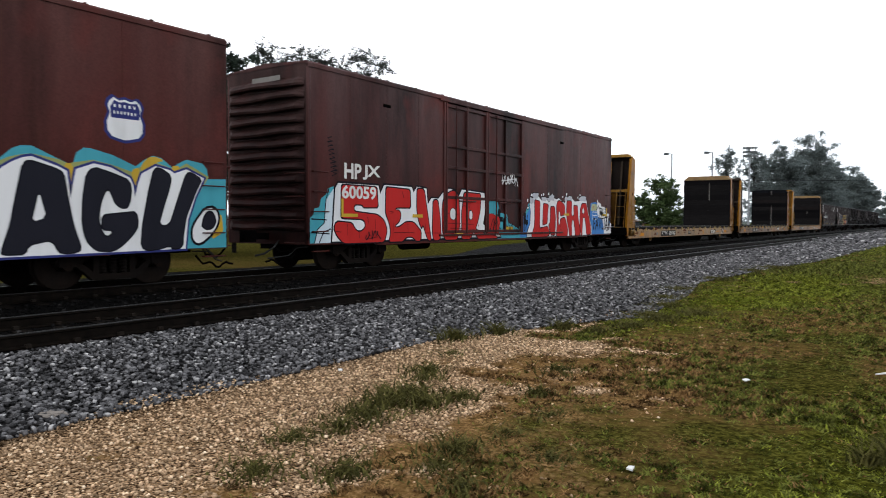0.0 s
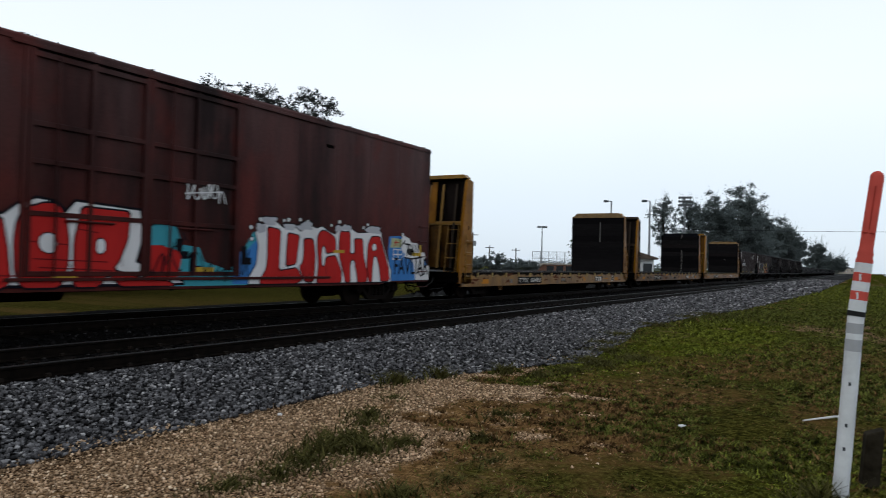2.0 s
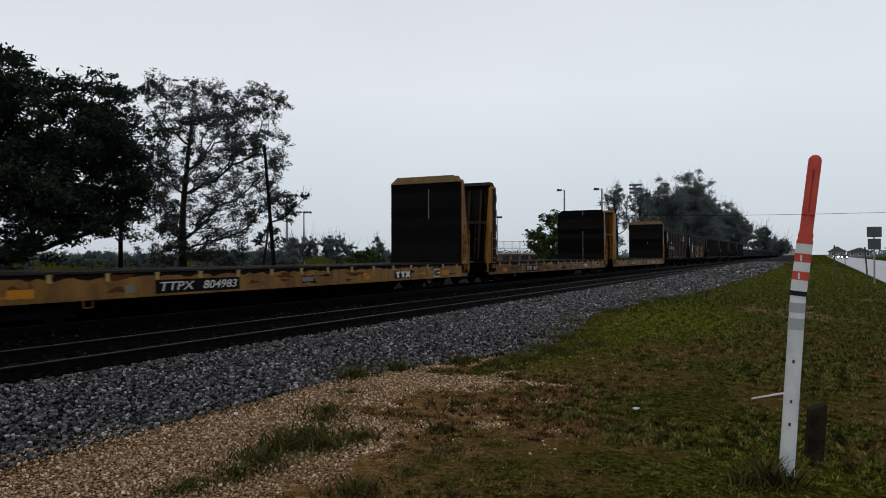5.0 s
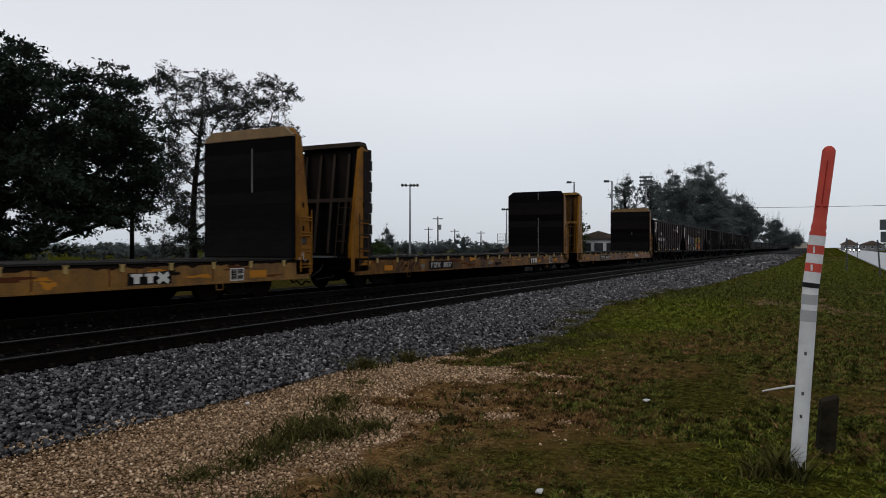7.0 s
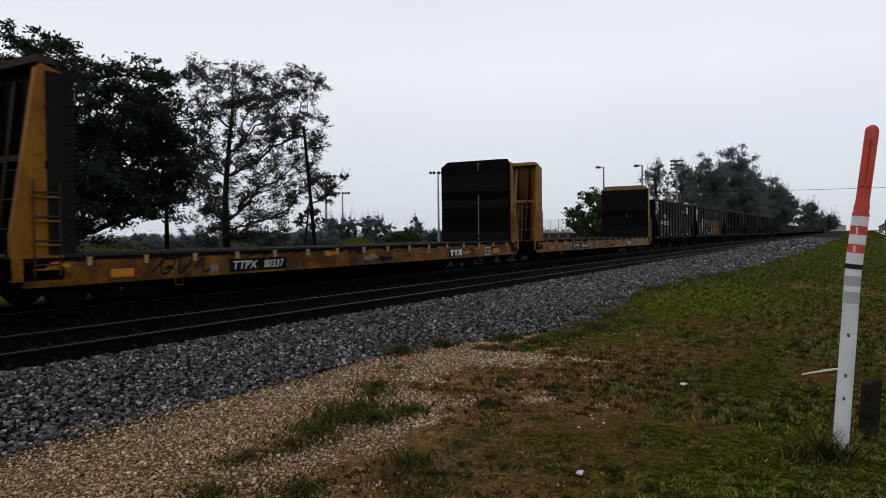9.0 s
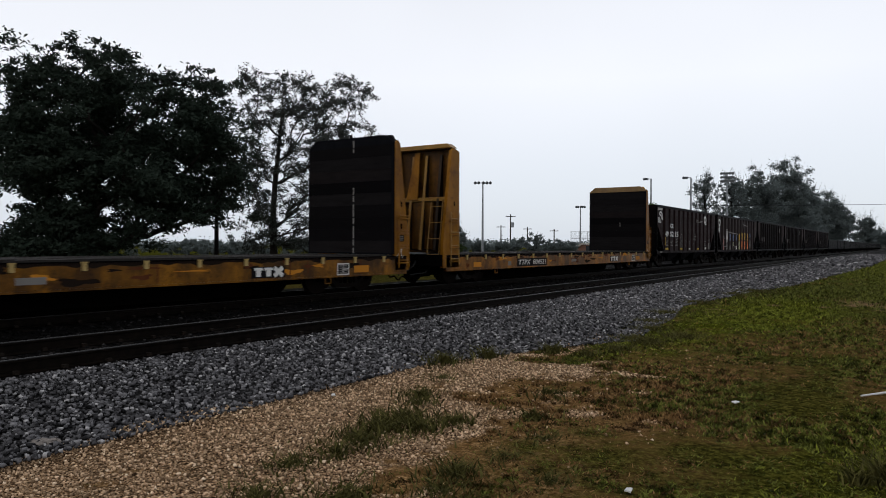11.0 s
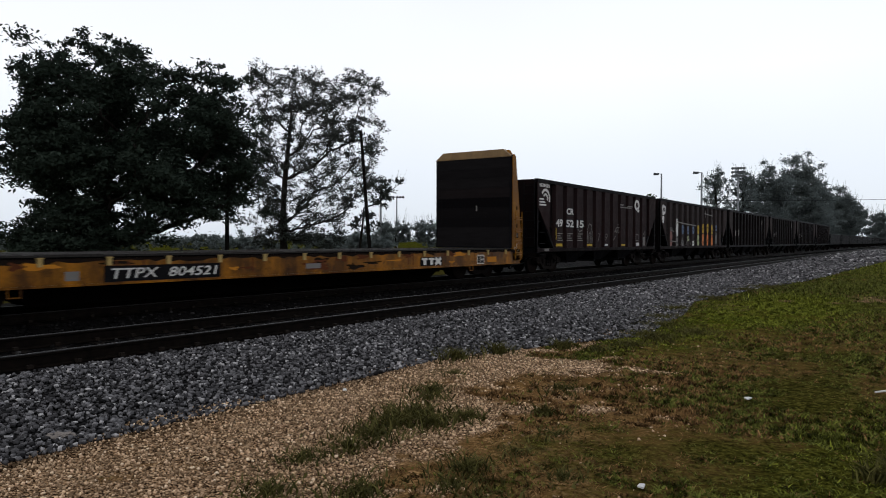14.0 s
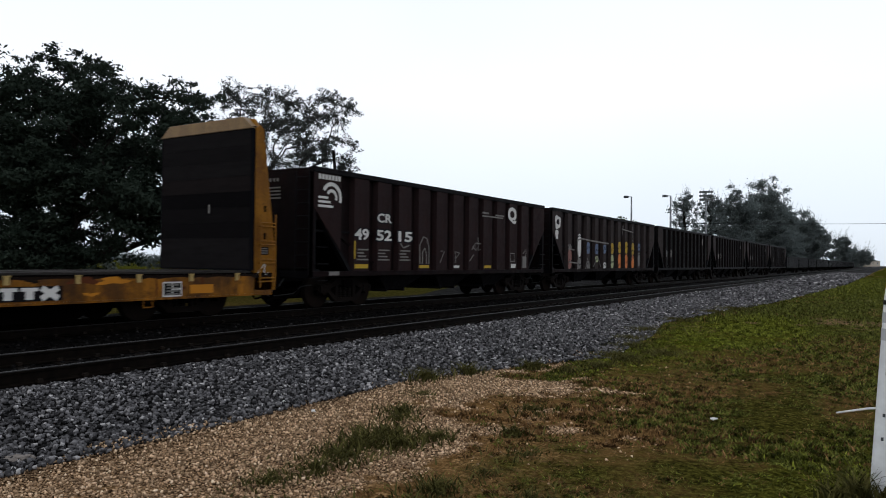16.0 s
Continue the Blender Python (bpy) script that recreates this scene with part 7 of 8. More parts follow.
def build_trees():
    # Broad dense shade tree.
    x, y = place(57.4, 33)
    rows = [(0.6, -4.6, 0.2), (1.3, -4.8, 0.4), (2.0, -4.6, 1.2), (2.5, -4.2, 3.0), (3.0, -4.0, 4.2), (3.7, -3.9, 4.9), (4.3, -4.9, 5.1), (5.6, -5.2, 5.3), (7.1, -5.3, 4.9), (8.0, -5.1, 4.3), (8.4, -4.8, 4.0)]
    cl = outline_clumps(5, 235, rows, 8.0, (0.5, 0.95), 0.55)
    for u, z in ((-4.4, 8.6), (-3.4, 8.8), (-2.8, 9.1), (-2.0, 9.5), (-1.4, 9.1), (-0.7, 9.5), (-0.1, 9.4), (0.2, 9.0), (1.1, 8.7), (1.7, 8.4), (2.5, 8.6), (3.1, 8.5), (3.6, 8.5)):
        cl.append((u, 0.3 * math.sin(7 * u), z, 0.5))
    tree("tree", "broad dark-leaved shade tree behind the railway", (x, y, 0), 57.4, 9.6, cl, 150000, 0.092, LEAF_OAK, 21, 0.42, (-1.4, 0), twigs=4, share=0.6, flat=0.5)
    # Thin-leaved tree whose limbs show through.
    x, y = place(45.4, 42)
    rows = [(0.9, -2.7, 2.5), (1.5, -3.2, 2.7), (3.0, -3.0, 2.6), (3.8, -3.0, 3.3), (4.6, -3.1, 4.6), (5.5, -3.0, 3.9), (6.6, -2.9, 4.4), (7.4, -2.8, 5.2), (8.1, -2.8, 5.0), (8.8, -2.9, 3.7), (9.6, -3.1, 4.2), (10.4, -3.2, 4.5), (11.0, -2.9, 3.0)]
    cl = outline_clumps(9, 390, rows, 5.5, (0.25, 0.45), 0.2)
    cl += [(-2.6, 0, 11.0, 0.35), (-2.2, 0.3, 10.6, 0.4), (-0.5, 0, 11.1, 0.4), (0.2, 0, 10.8, 0.4), (2.7, 0, 10.8, 0.35), (3.9, 0, 10.3, 0.35), (4.6, 0, 10.2, 0.3), (4.5, 0.2, 4.6, 0.4), (4.9, 0, 4.9, 0.3)]
    tree("tree", "open-crowned tree with thin foliage and visible limbs", (x, y, 0), 45.4, 11.6, cl, 54000, 0.07, LEAF_THIN, 22, 0.21, (-1.0, 0), twigs=5, rise=0.5, share=0.88, climb=0.55)
    x, y = place(40.9, 44)
    tree("tree", "slender leaning sapling with a feathery spray of leaves", (x, y, 0), 40.9, 5.4, [(0.5, 0.0, 3.0, 0.4), (1.1, 0.2, 3.9, 0.4), (1.8, 0, 4.6, 0.4), (0.6, 0.5, 2.2, 0.4), (2.4, 0, 5.1, 0.25), (-0.3, 0, 2.4, 0.4), (1.5, 0, 4.2, 0.35)], 1500, 0.1, LEAF_THIN, 23, 0.07, twigs=4, spray=0.5)
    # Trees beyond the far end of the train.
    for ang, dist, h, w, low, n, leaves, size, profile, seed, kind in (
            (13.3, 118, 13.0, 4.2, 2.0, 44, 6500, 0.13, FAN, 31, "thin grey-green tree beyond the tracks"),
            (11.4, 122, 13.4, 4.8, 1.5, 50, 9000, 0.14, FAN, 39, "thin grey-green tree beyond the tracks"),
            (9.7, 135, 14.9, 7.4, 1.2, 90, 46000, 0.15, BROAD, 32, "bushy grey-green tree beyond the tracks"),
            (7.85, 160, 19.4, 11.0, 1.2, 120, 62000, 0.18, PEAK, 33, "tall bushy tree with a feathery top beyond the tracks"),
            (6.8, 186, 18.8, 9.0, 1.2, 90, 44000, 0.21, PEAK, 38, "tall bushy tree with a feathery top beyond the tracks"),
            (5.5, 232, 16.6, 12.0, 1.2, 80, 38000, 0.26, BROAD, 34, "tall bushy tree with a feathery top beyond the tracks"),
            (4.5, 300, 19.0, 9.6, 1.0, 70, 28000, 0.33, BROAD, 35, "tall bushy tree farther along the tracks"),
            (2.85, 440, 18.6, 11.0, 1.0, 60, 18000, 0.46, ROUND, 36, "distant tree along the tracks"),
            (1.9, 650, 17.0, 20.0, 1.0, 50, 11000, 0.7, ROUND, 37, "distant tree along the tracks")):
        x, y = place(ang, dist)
        tree("tree", kind, (x, y, 0), ang, h, crown_clumps(seed, n, w, w * 0.8, low, h - 0.008 * dist, profile, (0.09 * w, 0.15 * w), 0.1), leaves, size, LEAF_HAZED, seed, 0.26, twigs=4, rise=0.7, spray=0.009 * dist)
    x, y = place(18.1, 84)
    tree("tree", "rounded green tree behind the flatcars", (x, y, 0), 18.1, 6.9, crown_clumps(41, 70, 5.8, 5.4, 0.8, 6.2, ROUND, (0.45, 0.8), 0.1), 16000, 0.15, LEAF_BUSH, 41, 0.22)
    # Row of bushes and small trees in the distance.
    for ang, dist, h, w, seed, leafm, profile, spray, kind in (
            (38.0, 95, 4.4, 4.2, 51, LEAF_HAZED, FAN, 1.1, "low fan-shaped shrub"), (35.3, 95, 4.3, 4.6, 52, LEAF_HAZED, FAN, 1.1, "low fan-shaped shrub"), (32.9, 90, 2.7, 4.6, 53, LEAF_BUSH, ROUND, 0.0, "rounded green bush"),
            (32.2, 105, 4.9, 2.6, 54, LEAF_HAZED, CONE, 1.0, "small pointed tree"), (28.4, 100, 2.6, 4.0, 55, LEAF_HAZED, ROUND, 0.3, "low bush"), (26.2, 104, 3.3, 6.0, 56, LEAF_HAZED, ROUND, 0.4, "low spreading tree"), (30.6, 118, 2.6, 5.0, 57, LEAF_HAZED, ROUND, 0.3, "low bush"),
            (40.3, 62, 2.5, 4.0, 58, LEAF_HAZED, ROUND, 0.2, "rounded bush"), (43.5, 75, 2.4, 9.0, 59, LEAF_HAZED, ROUND, 0.2, "low hedge-like bush"), (49.5, 80, 2.2, 11.0, 60, LEAF_HAZED, ROUND, 0.3, "low hedge-like bush"), (53.0, 90, 2.3, 13.0, 61, LEAF_HAZED, ROUND, 0.3, "low hedge-like bush"), (66.5, 80, 2.3, 12.0, 62, LEAF_HAZED, ROUND, 0.3, "low hedge-like bush"), (24.0, 120, 2.8, 6.0, 63, LEAF_HAZED, ROUND, 0.3, "low bush"), (39.6, 110, 2.8, 6.0, 64, LEAF_HAZED, ROUND, 0.3, "low bush"), (60.0, 85, 2.2, 14.0, 65, LEAF_HAZED, ROUND, 0.2, "low hedge-like bush")):
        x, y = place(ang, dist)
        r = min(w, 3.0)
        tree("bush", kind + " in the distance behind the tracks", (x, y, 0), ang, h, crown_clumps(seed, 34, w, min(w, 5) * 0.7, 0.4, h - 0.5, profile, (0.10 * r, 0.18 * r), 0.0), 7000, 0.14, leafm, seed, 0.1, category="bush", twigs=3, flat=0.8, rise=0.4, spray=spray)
    # Far wood that closes the horizon.
    rng = np.random.default_rng(71)
    n = 420
    ang = rng.uniform(-25, 95, n)
    d = rng.uniform(420, 680, n)
    cs = np.stack([-np.sin(np.radians(ang)) * d, np.cos(np.radians(ang)) * d, rng.uniform(0.3, 3.4, n) * np.where(ang < 3, 0.7, 1.0)], -1)
    keep = ~((ang > -3.2) & (ang < 2.8))
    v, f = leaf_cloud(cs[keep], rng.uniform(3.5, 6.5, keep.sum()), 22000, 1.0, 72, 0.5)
    tagged(new("far_wood", quick_mesh("far_wood", v, f, LEAF_HAZED)), "hazy line of far trees along the horizon", "woods", kind="stuff")


# ---- poles, houses and road ----
def light_pole(name, label, ang, dist, h, arms, wide=1.0):
    x, y = place(ang, dist)
    root = thing(name, label, "light pole", pose(x, y, 0, 0, 0, ang))
    part("mast", Shape().tube([(0, 0, -0.2), (0, 0, h)], [0.19, 0.10], 10), GALV, root)
    if arms:
        part("cross_arm", Shape().box(-1.25 * wide, 1.25 * wide, -0.05, 0.05, h - 0.15, h - 0.03), GALV, root)
        for k in (-1.15 * wide, -0.62 * wide, 0.1, 0.62 * wide, 1.15 * wide):
            part("floodlight", Shape().tube([(k, -0.05, h + 0.02), (k, -0.3, h - 0.12)], [0.16, 0.24], 10).box(k - 0.04, k + 0.04, -0.05, 0.05, h - 0.1, h + 0.12), SIGNBACK, root, "grey floodlight")
    else:
        part("arm", Shape().box(-0.75, 0.05, -0.04, 0.04, h - 0.06, h + 0.04), GALV, root)
        part("lamp_head", Shape().prism([(-1.1, h - 0.16), (-0.4, h - 0.16), (-0.35, h + 0.1), (-1.05, h + 0.16)], "y", -0.22, 0.22), SIGNBACK, root, "boxy dark lamp head", bevel=0.03)
    return root


def build_poles():
    light_pole("light_pole", "tall field light pole with a row of floodlights", 30.28, 110, 11.2, True)
    light_pole("light_pole", "field light pole with a row of floodlights", 22.56, 150, 9.6, True, 0.72)
    light_pole("light_pole", "tall grey lamp post with one boxy head", 17.25, 105, 11.0, False)
    light_pole("light_pole", "tall grey lamp post with one boxy head", 14.35, 100, 10.6, False)
    light_pole("light_pole", "field light pole with a row of floodlights seen past the trees", 39.2, 95, 9.5, True)
    light_pole("light_pole", "field light pole with a row of floodlights seen past the trees", 37.9, 130, 9.4, True)
    x, y = place(11.8, 112)
    rack = thing("floodlight_rack", "tall pole with a pale rack of field floodlights", "light pole", pose(x, y, 0, 0, 0, 11.8))
    part("mast", Shape().tube([(0, 0, -0.2), (0, 0, 12.3)], [0.17, 0.10], 10), GALV, rack)
    for r in range(3):
        z = 11.1 + 0.56 * r
        part("cross_arm", Shape().box(-0.9, 0.9, -0.05, 0.05, z - 0.06, z + 0.06), GALV, rack)
        for k in range(5):
            c = -0.76 + 0.38 * k
            part("floodlight", Shape().tube([(c, -0.06, z + 0.04), (c, -0.34, z - 0.1)], [0.13, 0.21], 10), GALV, rack, "pale round floodlight")
    x, y = place(40.02, 40)
    p = thing("utility_pole", "leaning dark wooden pole in front of the thin tree", "utility pole", pose(x, y, 0))
    part("pole", Shape().tube([(0, 0, -0.3), (-0.28, -0.62, 7.6)], [0.115, 0.075], 10), POLEWOOD, p)
    x, y = place(51.14, 36)
    p = thing("utility_pole", "upright dark wooden pole beside the shade tree", "utility pole", pose(x, y, 0))
    part("pole", Shape().tube([(0, 0, -0.3), (0, 0, 4.6)], [0.11, 0.085], 10), POLEWOOD, p)
    for ang, dist, h in ((28.05, 130, 7.2), (26.7, 150, 5.4), (28.8, 150, 5.8), (24.6, 150, 5.0)):
        x, y = place(ang, dist)
        p = thing("utility_pole", "far wooden utility pole with a cross-arm", "utility pole", pose(x, y, 0, 0, 0, 20))
        part("pole", Shape().tube([(0, 0, -0.3), (0, 0, h)], [0.16, 0.1], 8), TIMBER, p)
        part("cross_arm", Shape().box(-0.9, 0.9, -0.06, 0.06, h - 0.5, h - 0.36), TIMBER, p)
        if h > 7:
            part("transformer", Shape().tube([(0.35, 0, h - 2.4), (0.35, 0, h - 1.5)], 0.28, 12), GALV, p, "grey pole transformer")
    pts = []
    for k in range(25):
        u = k / 24
        pts.append((-22 + 70 * u, 92, 6.62 - 1.1 * (1 - (2 * u - 1) ** 2) * 0.6 + 0.5 * u))
    solid("overhead_cable", Shape().tube(pts, 0.022, 5), CABLE, "thin black overhead cable across the sky", "cable")


def house(label, ang, dist, w, d, h, roof_h, wall, roof, turn, windows):
    x, y = place(ang, dist)
    root = thing("house", label, "house", pose(x, y, 0, 0, 0, turn))
    part("wall", Shape().box(-w / 2, w / 2, -d / 2, d / 2, -0.1, h), wall, root)
    part("roof", Shape().prism([(-w / 2 - 0.5, h), (w / 2 + 0.5, h), (w / 2 + 0.5, h + 0.15), (0, h + roof_h), (-w / 2 - 0.5, h + 0.15)], "y", -d / 2 - 0.5, d / 2 + 0.5), roof, root, "low pitched roof")
    for k in range(windows):
        a = -w / 2 + w * (k + 0.5) / windows
        fr = part("window", Shape().box(a - 0.62, a + 0.62, -d / 2 - 0.06, -d / 2 + 0.02, h * 0.36, h * 0.84), POSTWHITE, root, "white window frame")
        part("pane", Shape().box(a - 0.52, a + 0.52, -d / 2 - 0.075, -d / 2 - 0.03, h * 0.40, h * 0.80), GLASSDARK, fr)
    return root


def build_houses():
    house("small white house with a dark low gable behind the train", 15.35, 92, 4.3, 6.0, 2.65, 0.95, WHITEWALL, ROOFING, 15, 3)
    x, y = place(21.2, 148)
    d = thing("dugout", "low brown dugout with a pale roof edge beside a ball field", "dugout", pose(x, y, 0, 0, 0, 21.2))
    part("wall", Shape().prism([(-5.2, -0.1), (5.2, -0.1), (5.2, 1.75), (-3.2, 1.75)], "y", -1.6, 1.6), BRICKBROWN, d)
    part("roof", Shape().prism([(-5.6, 0.35), (-3.1, 1.8), (5.5, 1.8), (5.5, 2.02), (-3.3, 2.02), (-5.7, 0.55)], "y", -2.0, 2.0), STUCCO, d, "pale sloping roof edge")
    for k in range(4):
        part("opening", Shape().box(-2.4 + 1.9 * k, -1.0 + 1.9 * k, -1.66, -1.58, 0.5, 1.5), GLASSDARK, d, "dark opening")
    x, y = place(21.7, 152)
    f = thing("backstop_fence", "tall chain-link backstop fence on grey steel posts", "fence", pose(x, y, 0, 0, 0, 21.7))
    for k in range(6):
        part("post", Shape().tube([(-4.2 + 1.68 * k, 0, -0.2), (-4.2 + 1.68 * k, 0, 4.5)], 0.06, 8), GALV, f)
    for z in (1.6, 3.0, 4.45):
        part("rail", Shape().tube([(-4.2, 0, z), (4.2, 0, z)], 0.035, 6), GALV, f)
    wires = Shape()
    for k in range(48):
        c = -4.2 + 8.4 * k / 47
        wires.add([(c - 0.012, 0, 0.1), (c + 0.012, 0, 0.1), (c + 0.012, 0, 4.45), (c - 0.012, 0, 4.45)], [(0, 1, 2, 3)])
    part("wire_mesh", wires, GALV, f, "grey wire mesh")["kind"] = "stuff"
    house("grey gabled house beside the far road", -1.95, 400, 7.0, 9.0, 2.8, 2.6, ROOFGREY, ROOFING, 0, 2)
    house("dark-roofed house beside the far road", -3.3, 400, 10.0, 9.0, 2.6, 2.2, ROOFGREY, ROOFING, 0, 3)
    house("pale far building beyond the end of the track", 1.2, 1400, 34.0, 14.0, 9.0, 4.0, STUCCO, ROOFGREY, 0, 5)


def build_road():
    rows = [(y, 3.1 + 0.0185 * y) for y in (-60, 20, 64, 107, 160, 232, 330, 500, 900)]
    s = Shape()
    for (ya, xa), (yb, xb) in zip(rows, rows[1:]):
        s.add([(xa, ya, 0.05), (xa + 9.5, ya, 0.05), (xb + 9.5, yb, 0.05), (xb, yb, 0.05), (xa, ya, -0.1), (xb, yb, -0.1)], [(0, 1, 2, 3), (4, 0, 3, 5)])
    solid("road", s, CONCRETE, "wide pale wet concrete road beside the grass", "road", kind="structure")
    for x, y, h, lean in ((1.67, 53, 2.2, 0), (3.0, 45, 2.0, -4), (4.7, 110, 2.3, 0)):
        p = thing("delineator_post", "thin dark marker stake on the grass verge", "post", pose(x, y, 0, 0, lean, 0), "verge stakes")
        part("stake", Shape().box(-0.04, 0.04, -0.04, 0.04, -0.2, h).box(-0.06, 0.06, -0.05, 0.05, h - 0.3, h - 0.1), SIGNBACK, p)
    sg = thing("road_sign", "road sign seen from behind on a thin post", "road sign", pose(*place(-4.2, 44), 0))
    part("post", Shape().box(-0.04, 0.04, -0.04, 0.04, -0.2, 2.9), GALV, sg)
    part("sign_plate", Shape().box(-0.34, 0.34, -0.08, -0.05, 2.5, 3.05), SIGNBACK, sg, bevel=0.02)
    part("sign_plate", Shape().box(-0.3, 0.3, -0.08, -0.05, 1.85, 2.42), SIGNBACK, sg, bevel=0.02)
    for k, (x, y, mm) in enumerate(((9.6, 290, CARPAINT), (10.4, 250, SIGNBACK))):
        c = thing("car", "oncoming car with lit headlights far down the road", "car", pose(x, y, 0.05, 0, 0, 180))
        body = [(-2.1, 0.35), (2.1, 0.35), (2.15, 0.75), (1.3, 0.92), (0.5, 1.42), (-1.1, 1.45), (-1.9, 0.95), (-2.15, 0.8)]
        part("body", Shape().prism(body, "x", -0.86, 0.86), mm, c, bevel=0.06)
        part("windscreen", Shape().prism([(0.62, 1.33), (1.18, 0.98), (1.24, 1.0), (0.68, 1.37)], "x", -0.7, 0.7), GLASSDARK, c)
        for sx in (-0.62, 0.62):
            part("headlight", Shape().box(sx - 0.2, sx + 0.2, 2.1, 2.19, 0.56, 0.78), HEADLIGHT, c, "lit headlight")
            for yy in (-1.3, 1.3):
                part("wheel", Shape().tube([(sx * 1.25 - 0.1, yy, 0.32), (sx * 1.25 + 0.1, yy, 0.32)], 0.32, 14), TYRE, c)


# ---- the verge ----
def build_marker():
    """The white tube with a bent orange dome top and striped collar."""
    base, top = Vector((-0.11, 5.62, 0.0)), Vector((0.06, 5.66, 2.27))
    up = (top - base).normalized()
    root = thing("marker_post", "white plastic cable marker post with an orange dome and striped collar", "marker post", pose(base.x - 0.02, base.y, 0))
    # Lower tube leans slightly; the dome leans more.
    p0, p1, p2 = Vector((0, 0, -0.05)), Vector((0.085, 0.01, 1.30)), Vector((0.205, 0.03, 2.31))

    def at(z):
        return p0.lerp(p1, (z - p0.z) / (p1.z - p0.z)) if z < p1.z else p1.lerp(p2, (z - p1.z) / (p2.z - p1.z))
    tube = part("tube", Shape().tube([p0, at(1.32)], 0.051, 24, False), POSTWHITE, root, "scuffed white tube", smooth=True)
    for a, b in ((1.20, 1.27), (1.08, 1.16)):
        part("band", Shape().tube([at(a), at(b)], 0.0522, 24, False), POSTGREY, tube, "grey reflective band", smooth=True)
    part("clamp", Shape().tube([at(1.318), at(1.352)], 0.056, 24), POSTDARK, root, "dark rubber clamp")
    for a, b, mm in ((1.352, 1.428, POSTWHITE), (1.428, 1.488, POSTORANGE), (1.488, 1.553, POSTWHITE), (1.553, 1.613, POSTORANGE), (1.613, 1.68, POSTWHITE)):
        part("stripe", Shape().tube([at(a), at(b)], 0.053, 24, False), mm, root, "white stripe" if mm is POSTWHITE else "orange stripe", smooth=True)
    for z in (1.458, 1.583):
        part("tick", Shape().box(-0.006, 0.006, -0.004, 0.004, -0.022, 0.022, Matrix.Translation(at(z) + Vector((-0.01, -0.053, 0)))), POSTWHITE, root)
    pts, rs = [at(1.68), at(1.70), at(1.715), at(1.74), at(1.77)], [0.053, 0.0535, 0.047, 0.050, 0.044]
    for k in range(9):
        pts.append(at(1.80 + 0.46 * k / 8))
        rs.append(0.043)
    for k in range(1, 6):
        a = math.pi / 2 * k / 5.2
        pts.append(at(2.26) + (p2 - p1).normalized() * 0.045 * math.sin(a))
        rs.append(0.043 * math.cos(a))
    dome = part("dome", Shape().tube(pts, rs, 24, False), POSTORANGE, root, "faded orange domed top", smooth=True)
    mid = at(2.04)
    side = (p2 - p1).normalized()
    turn = side.to_track_quat("Z", "Y").to_matrix().to_4x4()
    m = Matrix.Translation(mid + Vector((0.0, -0.0445, 0))) @ Matrix.Rotation(math.atan2(side.x, side.z), 4, "Y")
    part("label_line", Shape().box(-0.004, 0.004, -0.001, 0.001, -0.16, 0.16, m), REDPAINT, dome, "faded line of print")
    part("label_line", Shape().box(-0.035, 0.035, -0.001, 0.004, -0.165, -0.155, m), REDPAINT, dome)
    for z in (0.42, 0.58, 0.86):
        part("scuff", Shape().box(-0.008, 0.008, -0.002, 0.004, -0.012, 0.012, Matrix.Translation(at(z) + Vector((0.0, -0.0515, 0)))), SIGNBACK, tube)
    # Timber stub.
    s = Shape().prism([(-0.06, -0.06), (0.06, -0.065), (0.065, 0.06), (-0.06, 0.065)], "z", -0.1, 0.42)
    s.v = [(x + 0.09 * max(0, z), y, z + (0.03 * x / 0.08 if z > 0.3 else 0)) for x, y, z in s.v]
    solid("timber_stub", s, STUBWOOD, "short weathered square timber post", "wooden post", pose(0.045, 6.35, 0, 0, 0, 12), bevel=0.012)
    s = Shape().tube([(-0.53, 8.54, 0.03), (-0.26, 8.8, 0.06), (-0.06, 9.0, 0.06)], [0.009, 0.013, 0.009], 7)
    solid("stick", s, LITTER, "pale broken stick lying on the grass", "stick")
    for k, (x, y, w) in enumerate(((-1.56, 7.5, 0.042), (-1.59, 4.38, 0.038), (-5.1, 5.48, 0.045))):
        v = Shape().prism([(-w, -0.4 * w), (-0.3 * w, -0.6 * w), (0.8 * w, -0.3 * w), (w, 0.2 * w), (0.1 * w, 0.5 * w), (-0.8 * w, 0.4 * w)], "z", 0.005, 0.028)
        v.v = [(a, 0.9 * b, 0.45 * c + 0.008 * math.sin(4 * a / w)) for a, b, c in v.v]
        solid("litter", v, LITTER, "scrap of white litter on the ground", "litter", pose(x, y, 0.02, 4, -5, 30 + 50 * k), "litter")
    for k, (x, y, sx, sy) in enumerate(((-5.72, 2.87, 0.115, 0.05),)):
        bm = bmesh.new()
        bmesh.ops.create_icosphere(bm, subdivisions=3, radius=1)
        for p in bm.verts:
            p.co *= 1 + 0.55 * noise.noise(p.co * 1.9 + Vector((k * 5, 0, 0))) + 0.22 * noise.noise(p.co * 5.5)
            p.co = Vector((p.co.x * sx, p.co.y * sy, p.co.z * 0.035))
        me = bpy.data.meshes.new("stone")
        bm.to_mesh(me)
        bm.free()
        solid("stone", me, PALESTONE, "flat pale stone at the edge of the gravel", "stone", pose(x, y, 0.03, 0, 0, 30 + 20 * k), "pale stones")


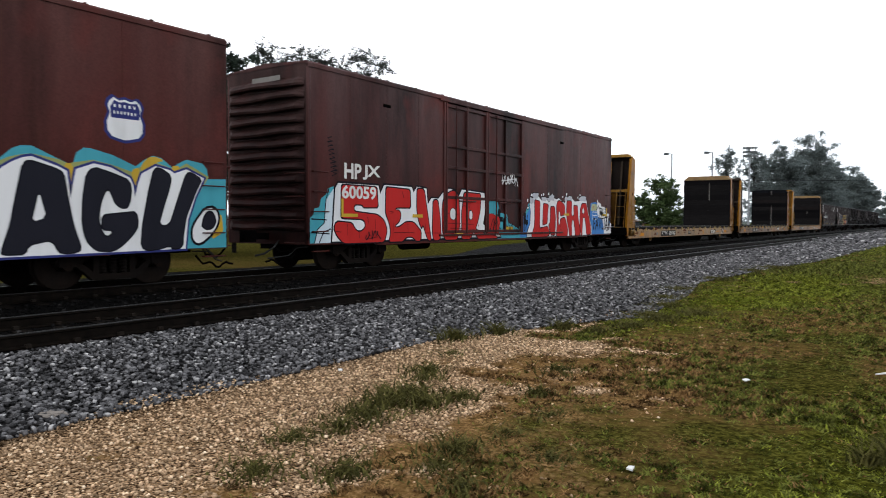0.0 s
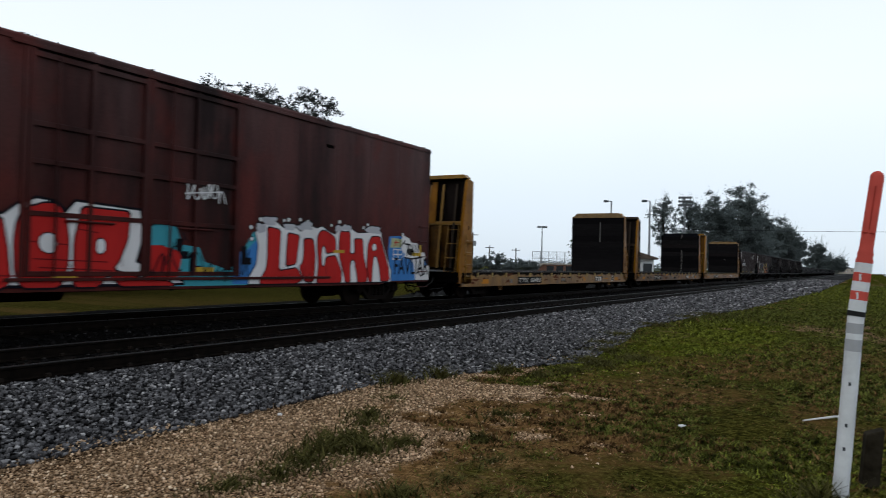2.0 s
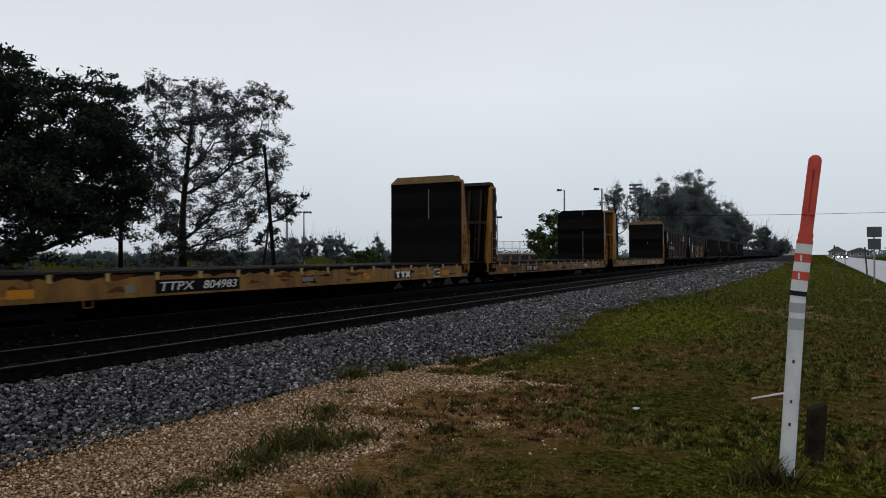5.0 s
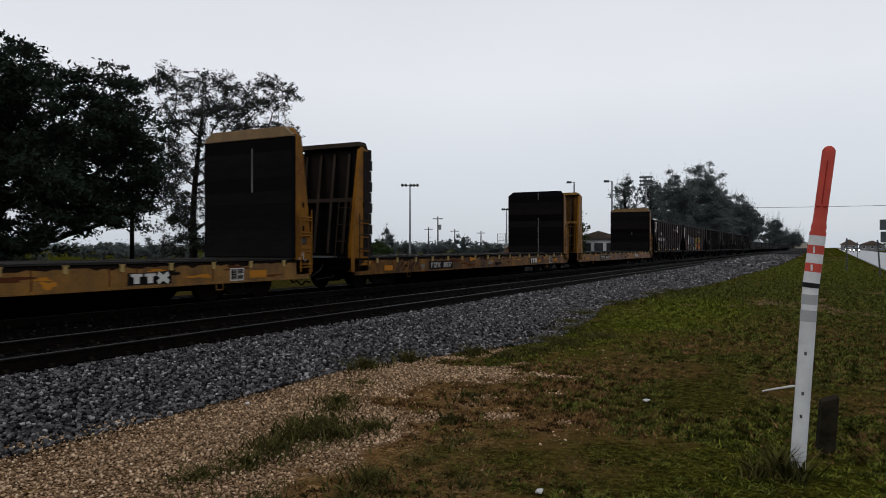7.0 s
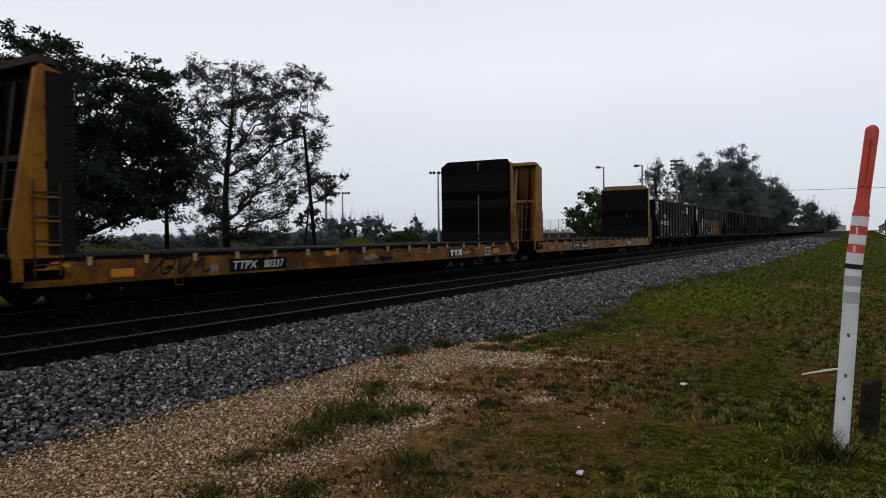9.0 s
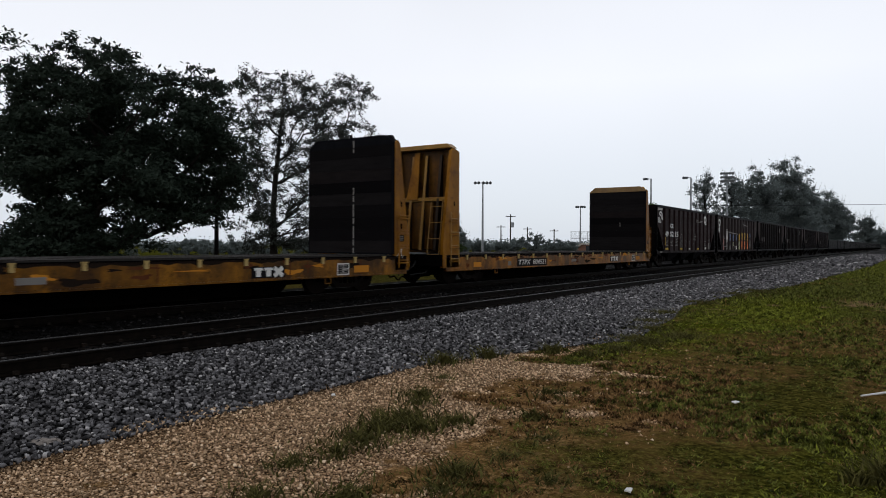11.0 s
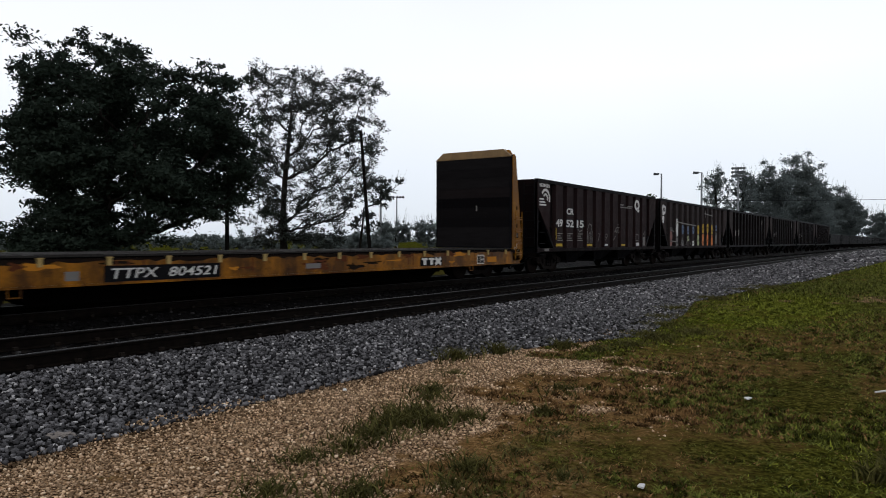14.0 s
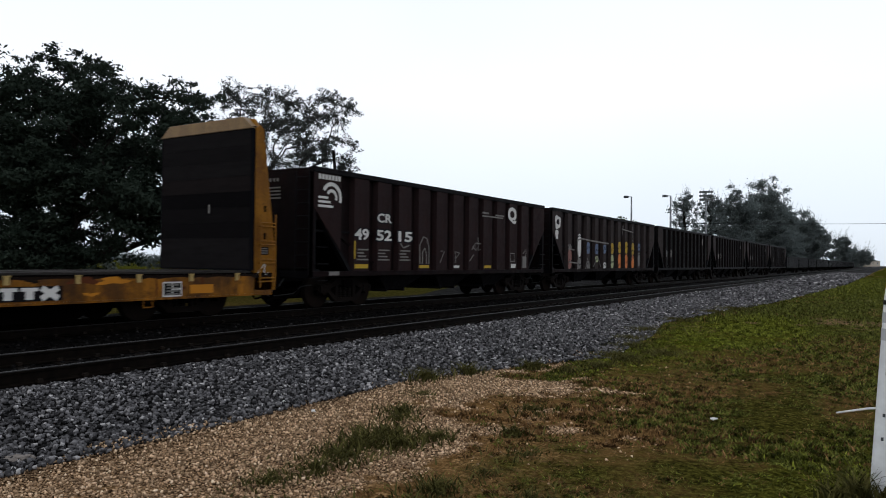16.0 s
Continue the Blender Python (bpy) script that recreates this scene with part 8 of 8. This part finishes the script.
def blades(x, y, height, width, lean, rng):
    """Bent two-triangle blades with their feet at x, y."""
    n = len(x)
    a = rng.uniform(0, 6.28, n)
    side = np.stack([np.cos(a), np.sin(a), np.zeros(n)], -1) * width[:, None]
    b = rng.uniform(0, 6.28, n)
    out = np.stack([np.cos(b), np.sin(b), np.zeros(n)], -1) * (height * lean)[:, None]
    foot = np.stack([x, y, np.full(n, -0.01)], -1)
    up = np.array([0, 0, 1.0]) * height[:, None]
    v = np.stack([foot - side, foot + side, foot + 0.3 * out + 0.6 * up + side * 0.6, foot + 0.3 * out + 0.6 * up - side * 0.6, foot + out + up], 1)
    base = np.arange(n)[:, None] * 5
    tri = np.concatenate([base + [0, 1, 2], base + [0, 2, 3], base + [3, 2, 4]], 0)
    return v.reshape(-1, 3), tri


def build_grass():
    rng = np.random.default_rng(81)
    xs, ys, hs, us = [], [], [], []
    # Short blades stand in splayed tufts with bare gaps between.
    for y0, y1, tufts, each, h, spread in ((-5, 2.2, 3500, 12, 0.028, 0.03), (2.2, 6, 5600, 24, 0.028, 0.020), (6, 11, 6800, 16, 0.033, 0.026), (11, 20, 6000, 12, 0.046, 0.042), (20, 45, 6000, 8, 0.07, 0.075), (45, 100, 5500, 6, 0.11, 0.16)):
        ty = y0 + (y1 - y0) * rng.random(tufts)
        tx = rng.uniform(-5.2, max(2.4, min(1.2 + 0.12 * y1, 3.4)), tufts)
        bare, green, dry = ground_cover(tx, ty)
        keep = rng.random(tufts) < np.clip((1 - bare) * (0.5 + 0.6 * green), 0.03 * (bare < 0.99), 1)
        tx, ty = np.repeat(tx[keep], each), np.repeat(ty[keep], each)
        size = np.repeat(rng.uniform(0.5, 1.5, keep.sum()), each)
        us.append(np.repeat(rng.random(keep.sum()), each))
        xs.append(tx + rng.normal(0, spread, len(tx)) * size), ys.append(ty + rng.normal(0, spread, len(tx)) * size), hs.append(h * rng.uniform(0.5, 1.4, len(tx)) * (0.4 + 0.6 * size))
    x, y, h, u = np.concatenate(xs), np.concatenate(ys), np.concatenate(hs), np.concatenate(us)
    _, _, dry = ground_cover(x, y)
    u = np.where(y > 18, 1.15 - smooth_noise(x, y, 2.4, 51), u)
    isdry = 0.6 * u + 0.4 * rng.random(len(x)) < np.clip(dry * 0.4 + 0.36 - 0.1 * (x > -1.6), 0, 0.75) * (1 - 0.8 * lushness(x, y))
    fresh = ~isdry & (rng.random(len(x)) < lushness(x, y))
    for name, sel, mm, label in (("grass", ~isdry & ~fresh, GRASSBLADE, "short green mown grass"), ("lush_grass", fresh, LUSHBLADE, "thick fresh green grass near the ballast and the post"), ("dry_grass", isdry, DRYBLADE, "short dry brown grass among the green")):
        v, f = blades(x[sel], y[sel], h[sel], 0.0062 + 0.0005 * y[sel], rng.uniform(0.4, 1.5, sel.sum()), rng)
        tagged(new(name, quick_mesh(name, v, f, mm)), label, "grass", kind="stuff")
    # Weeds along the gravel, each clump a plant of its own.
    for k, (cx, cy, w, h) in enumerate(((-3.8, 3.62, 0.30, 0.12), (-3.72, 4.0, 0.30, 0.16), (-3.78, 4.35, 0.32, 0.2), (-3.85, 4.75, 0.36, 0.24), (-3.92, 5.1, 0.34, 0.26), (-3.62, 4.95, 0.3, 0.2), (-3.5, 5.3, 0.22, 0.16), (-4.36, 6.0, 0.24, 0.2), (-4.2, 5.75, 0.2, 0.14),
                                        (-5.25, 7.85, 0.26, 0.34), (-5.05, 8.6, 0.2, 0.36), (-4.75, 7.0, 0.3, 0.1), (-2.7, 4.06, 0.3, 0.2), (-2.62, 3.75, 0.24, 0.14), (-3.03, 3.33, 0.26, 0.16), (-3.5, 2.98, 0.3, 0.14), (-2.3, 3.55, 0.3, 0.13), (-4.55, 9.6, 0.22, 0.3), (-4.0, 9.66, 0.25, 0.2), (-3.8, 10.35, 0.32, 0.22), (-3.65, 11.3, 0.45, 0.26), (-3.4, 12.4, 0.5, 0.22), (-4.0, 11.6, 0.4, 0.22), (-4.2, 13.2, 0.5, 0.2), (-4.6, 14.5, 0.6, 0.2), (-4.9, 16.5, 0.7, 0.2), (-5.0, 20.0, 0.7, 0.22), (-4.6, 26.0, 0.9, 0.25), (-4.9, 24.0, 0.6, 0.25),
                                        (-0.24, 5.52, 0.13, 0.3), (-0.12, 5.47, 0.12, 0.24), (-0.36, 5.4, 0.12, 0.18), (-3.0, 5.85, 0.2, 0.16), (-2.55, 5.2, 0.26, 0.14), (-3.3, 6.9, 0.25, 0.14), (-2.6, 4.6, 0.22, 0.12), (-2.1, 4.3, 0.25, 0.12))):
        h *= 0.5 if cx < -1 else 0.8
        n = int(310 * (w / 0.3) ** 1.3)
        r = np.abs(rng.normal(0, 0.55, n)) * w
        a = rng.uniform(0, 6.28, n)
        v, f = blades(r * np.cos(a), r * np.sin(a) * 1.2, h * rng.uniform(0.35, 1.2, n), np.full(n, 0.006) * rng.uniform(0.7, 1.8, n) * (1 + 0.03 * cy), rng.uniform(0.4, 1.8, n), rng)
        tagged(new("weed", quick_mesh("weed", v, f, WEEDLEAF)), "ragged green weed clump at the gravel's edge" if cx < -1 else "ragged weed at the foot of the marker post", "weed", "weeds", "stuff").matrix_basis = pose(cx, cy, 0)


build_ground()
build_ballast()
build_road()
build_trees()
build_poles()
build_houses()
TRAIN = build_train()
build_marker()
build_track("track_near", NEAR_TRACK, "empty railway track on timber ties")
build_track("track_far", FAR_TRACK, "railway track under the passing train")
build_stones()
build_grass()


def motions():
    """The train runs past at a steady pace; its wheels roll."""
    roll = SPEED / 0.457
    step = 0.1
    for car, s in TRAIN:
        walk(car, [(t, pose(FAR_TRACK, s - SPEED * t, RAIL_Z)) for t in (0, 4, 8, 12, 16)])
        if s > 140:
            continue
        turns = [(k * step, pose(0, 0, 0.457, math.degrees(roll * k * step))) for k in range(161)]
        for w in car.children_recursive:
            if w.name.split(".")[0] == "wheel_set":
                y = w.matrix_basis.translation.y
                walk(w, [(t, Matrix.Translation((0, y, 0)) @ m) for t, m in turns])


motions()
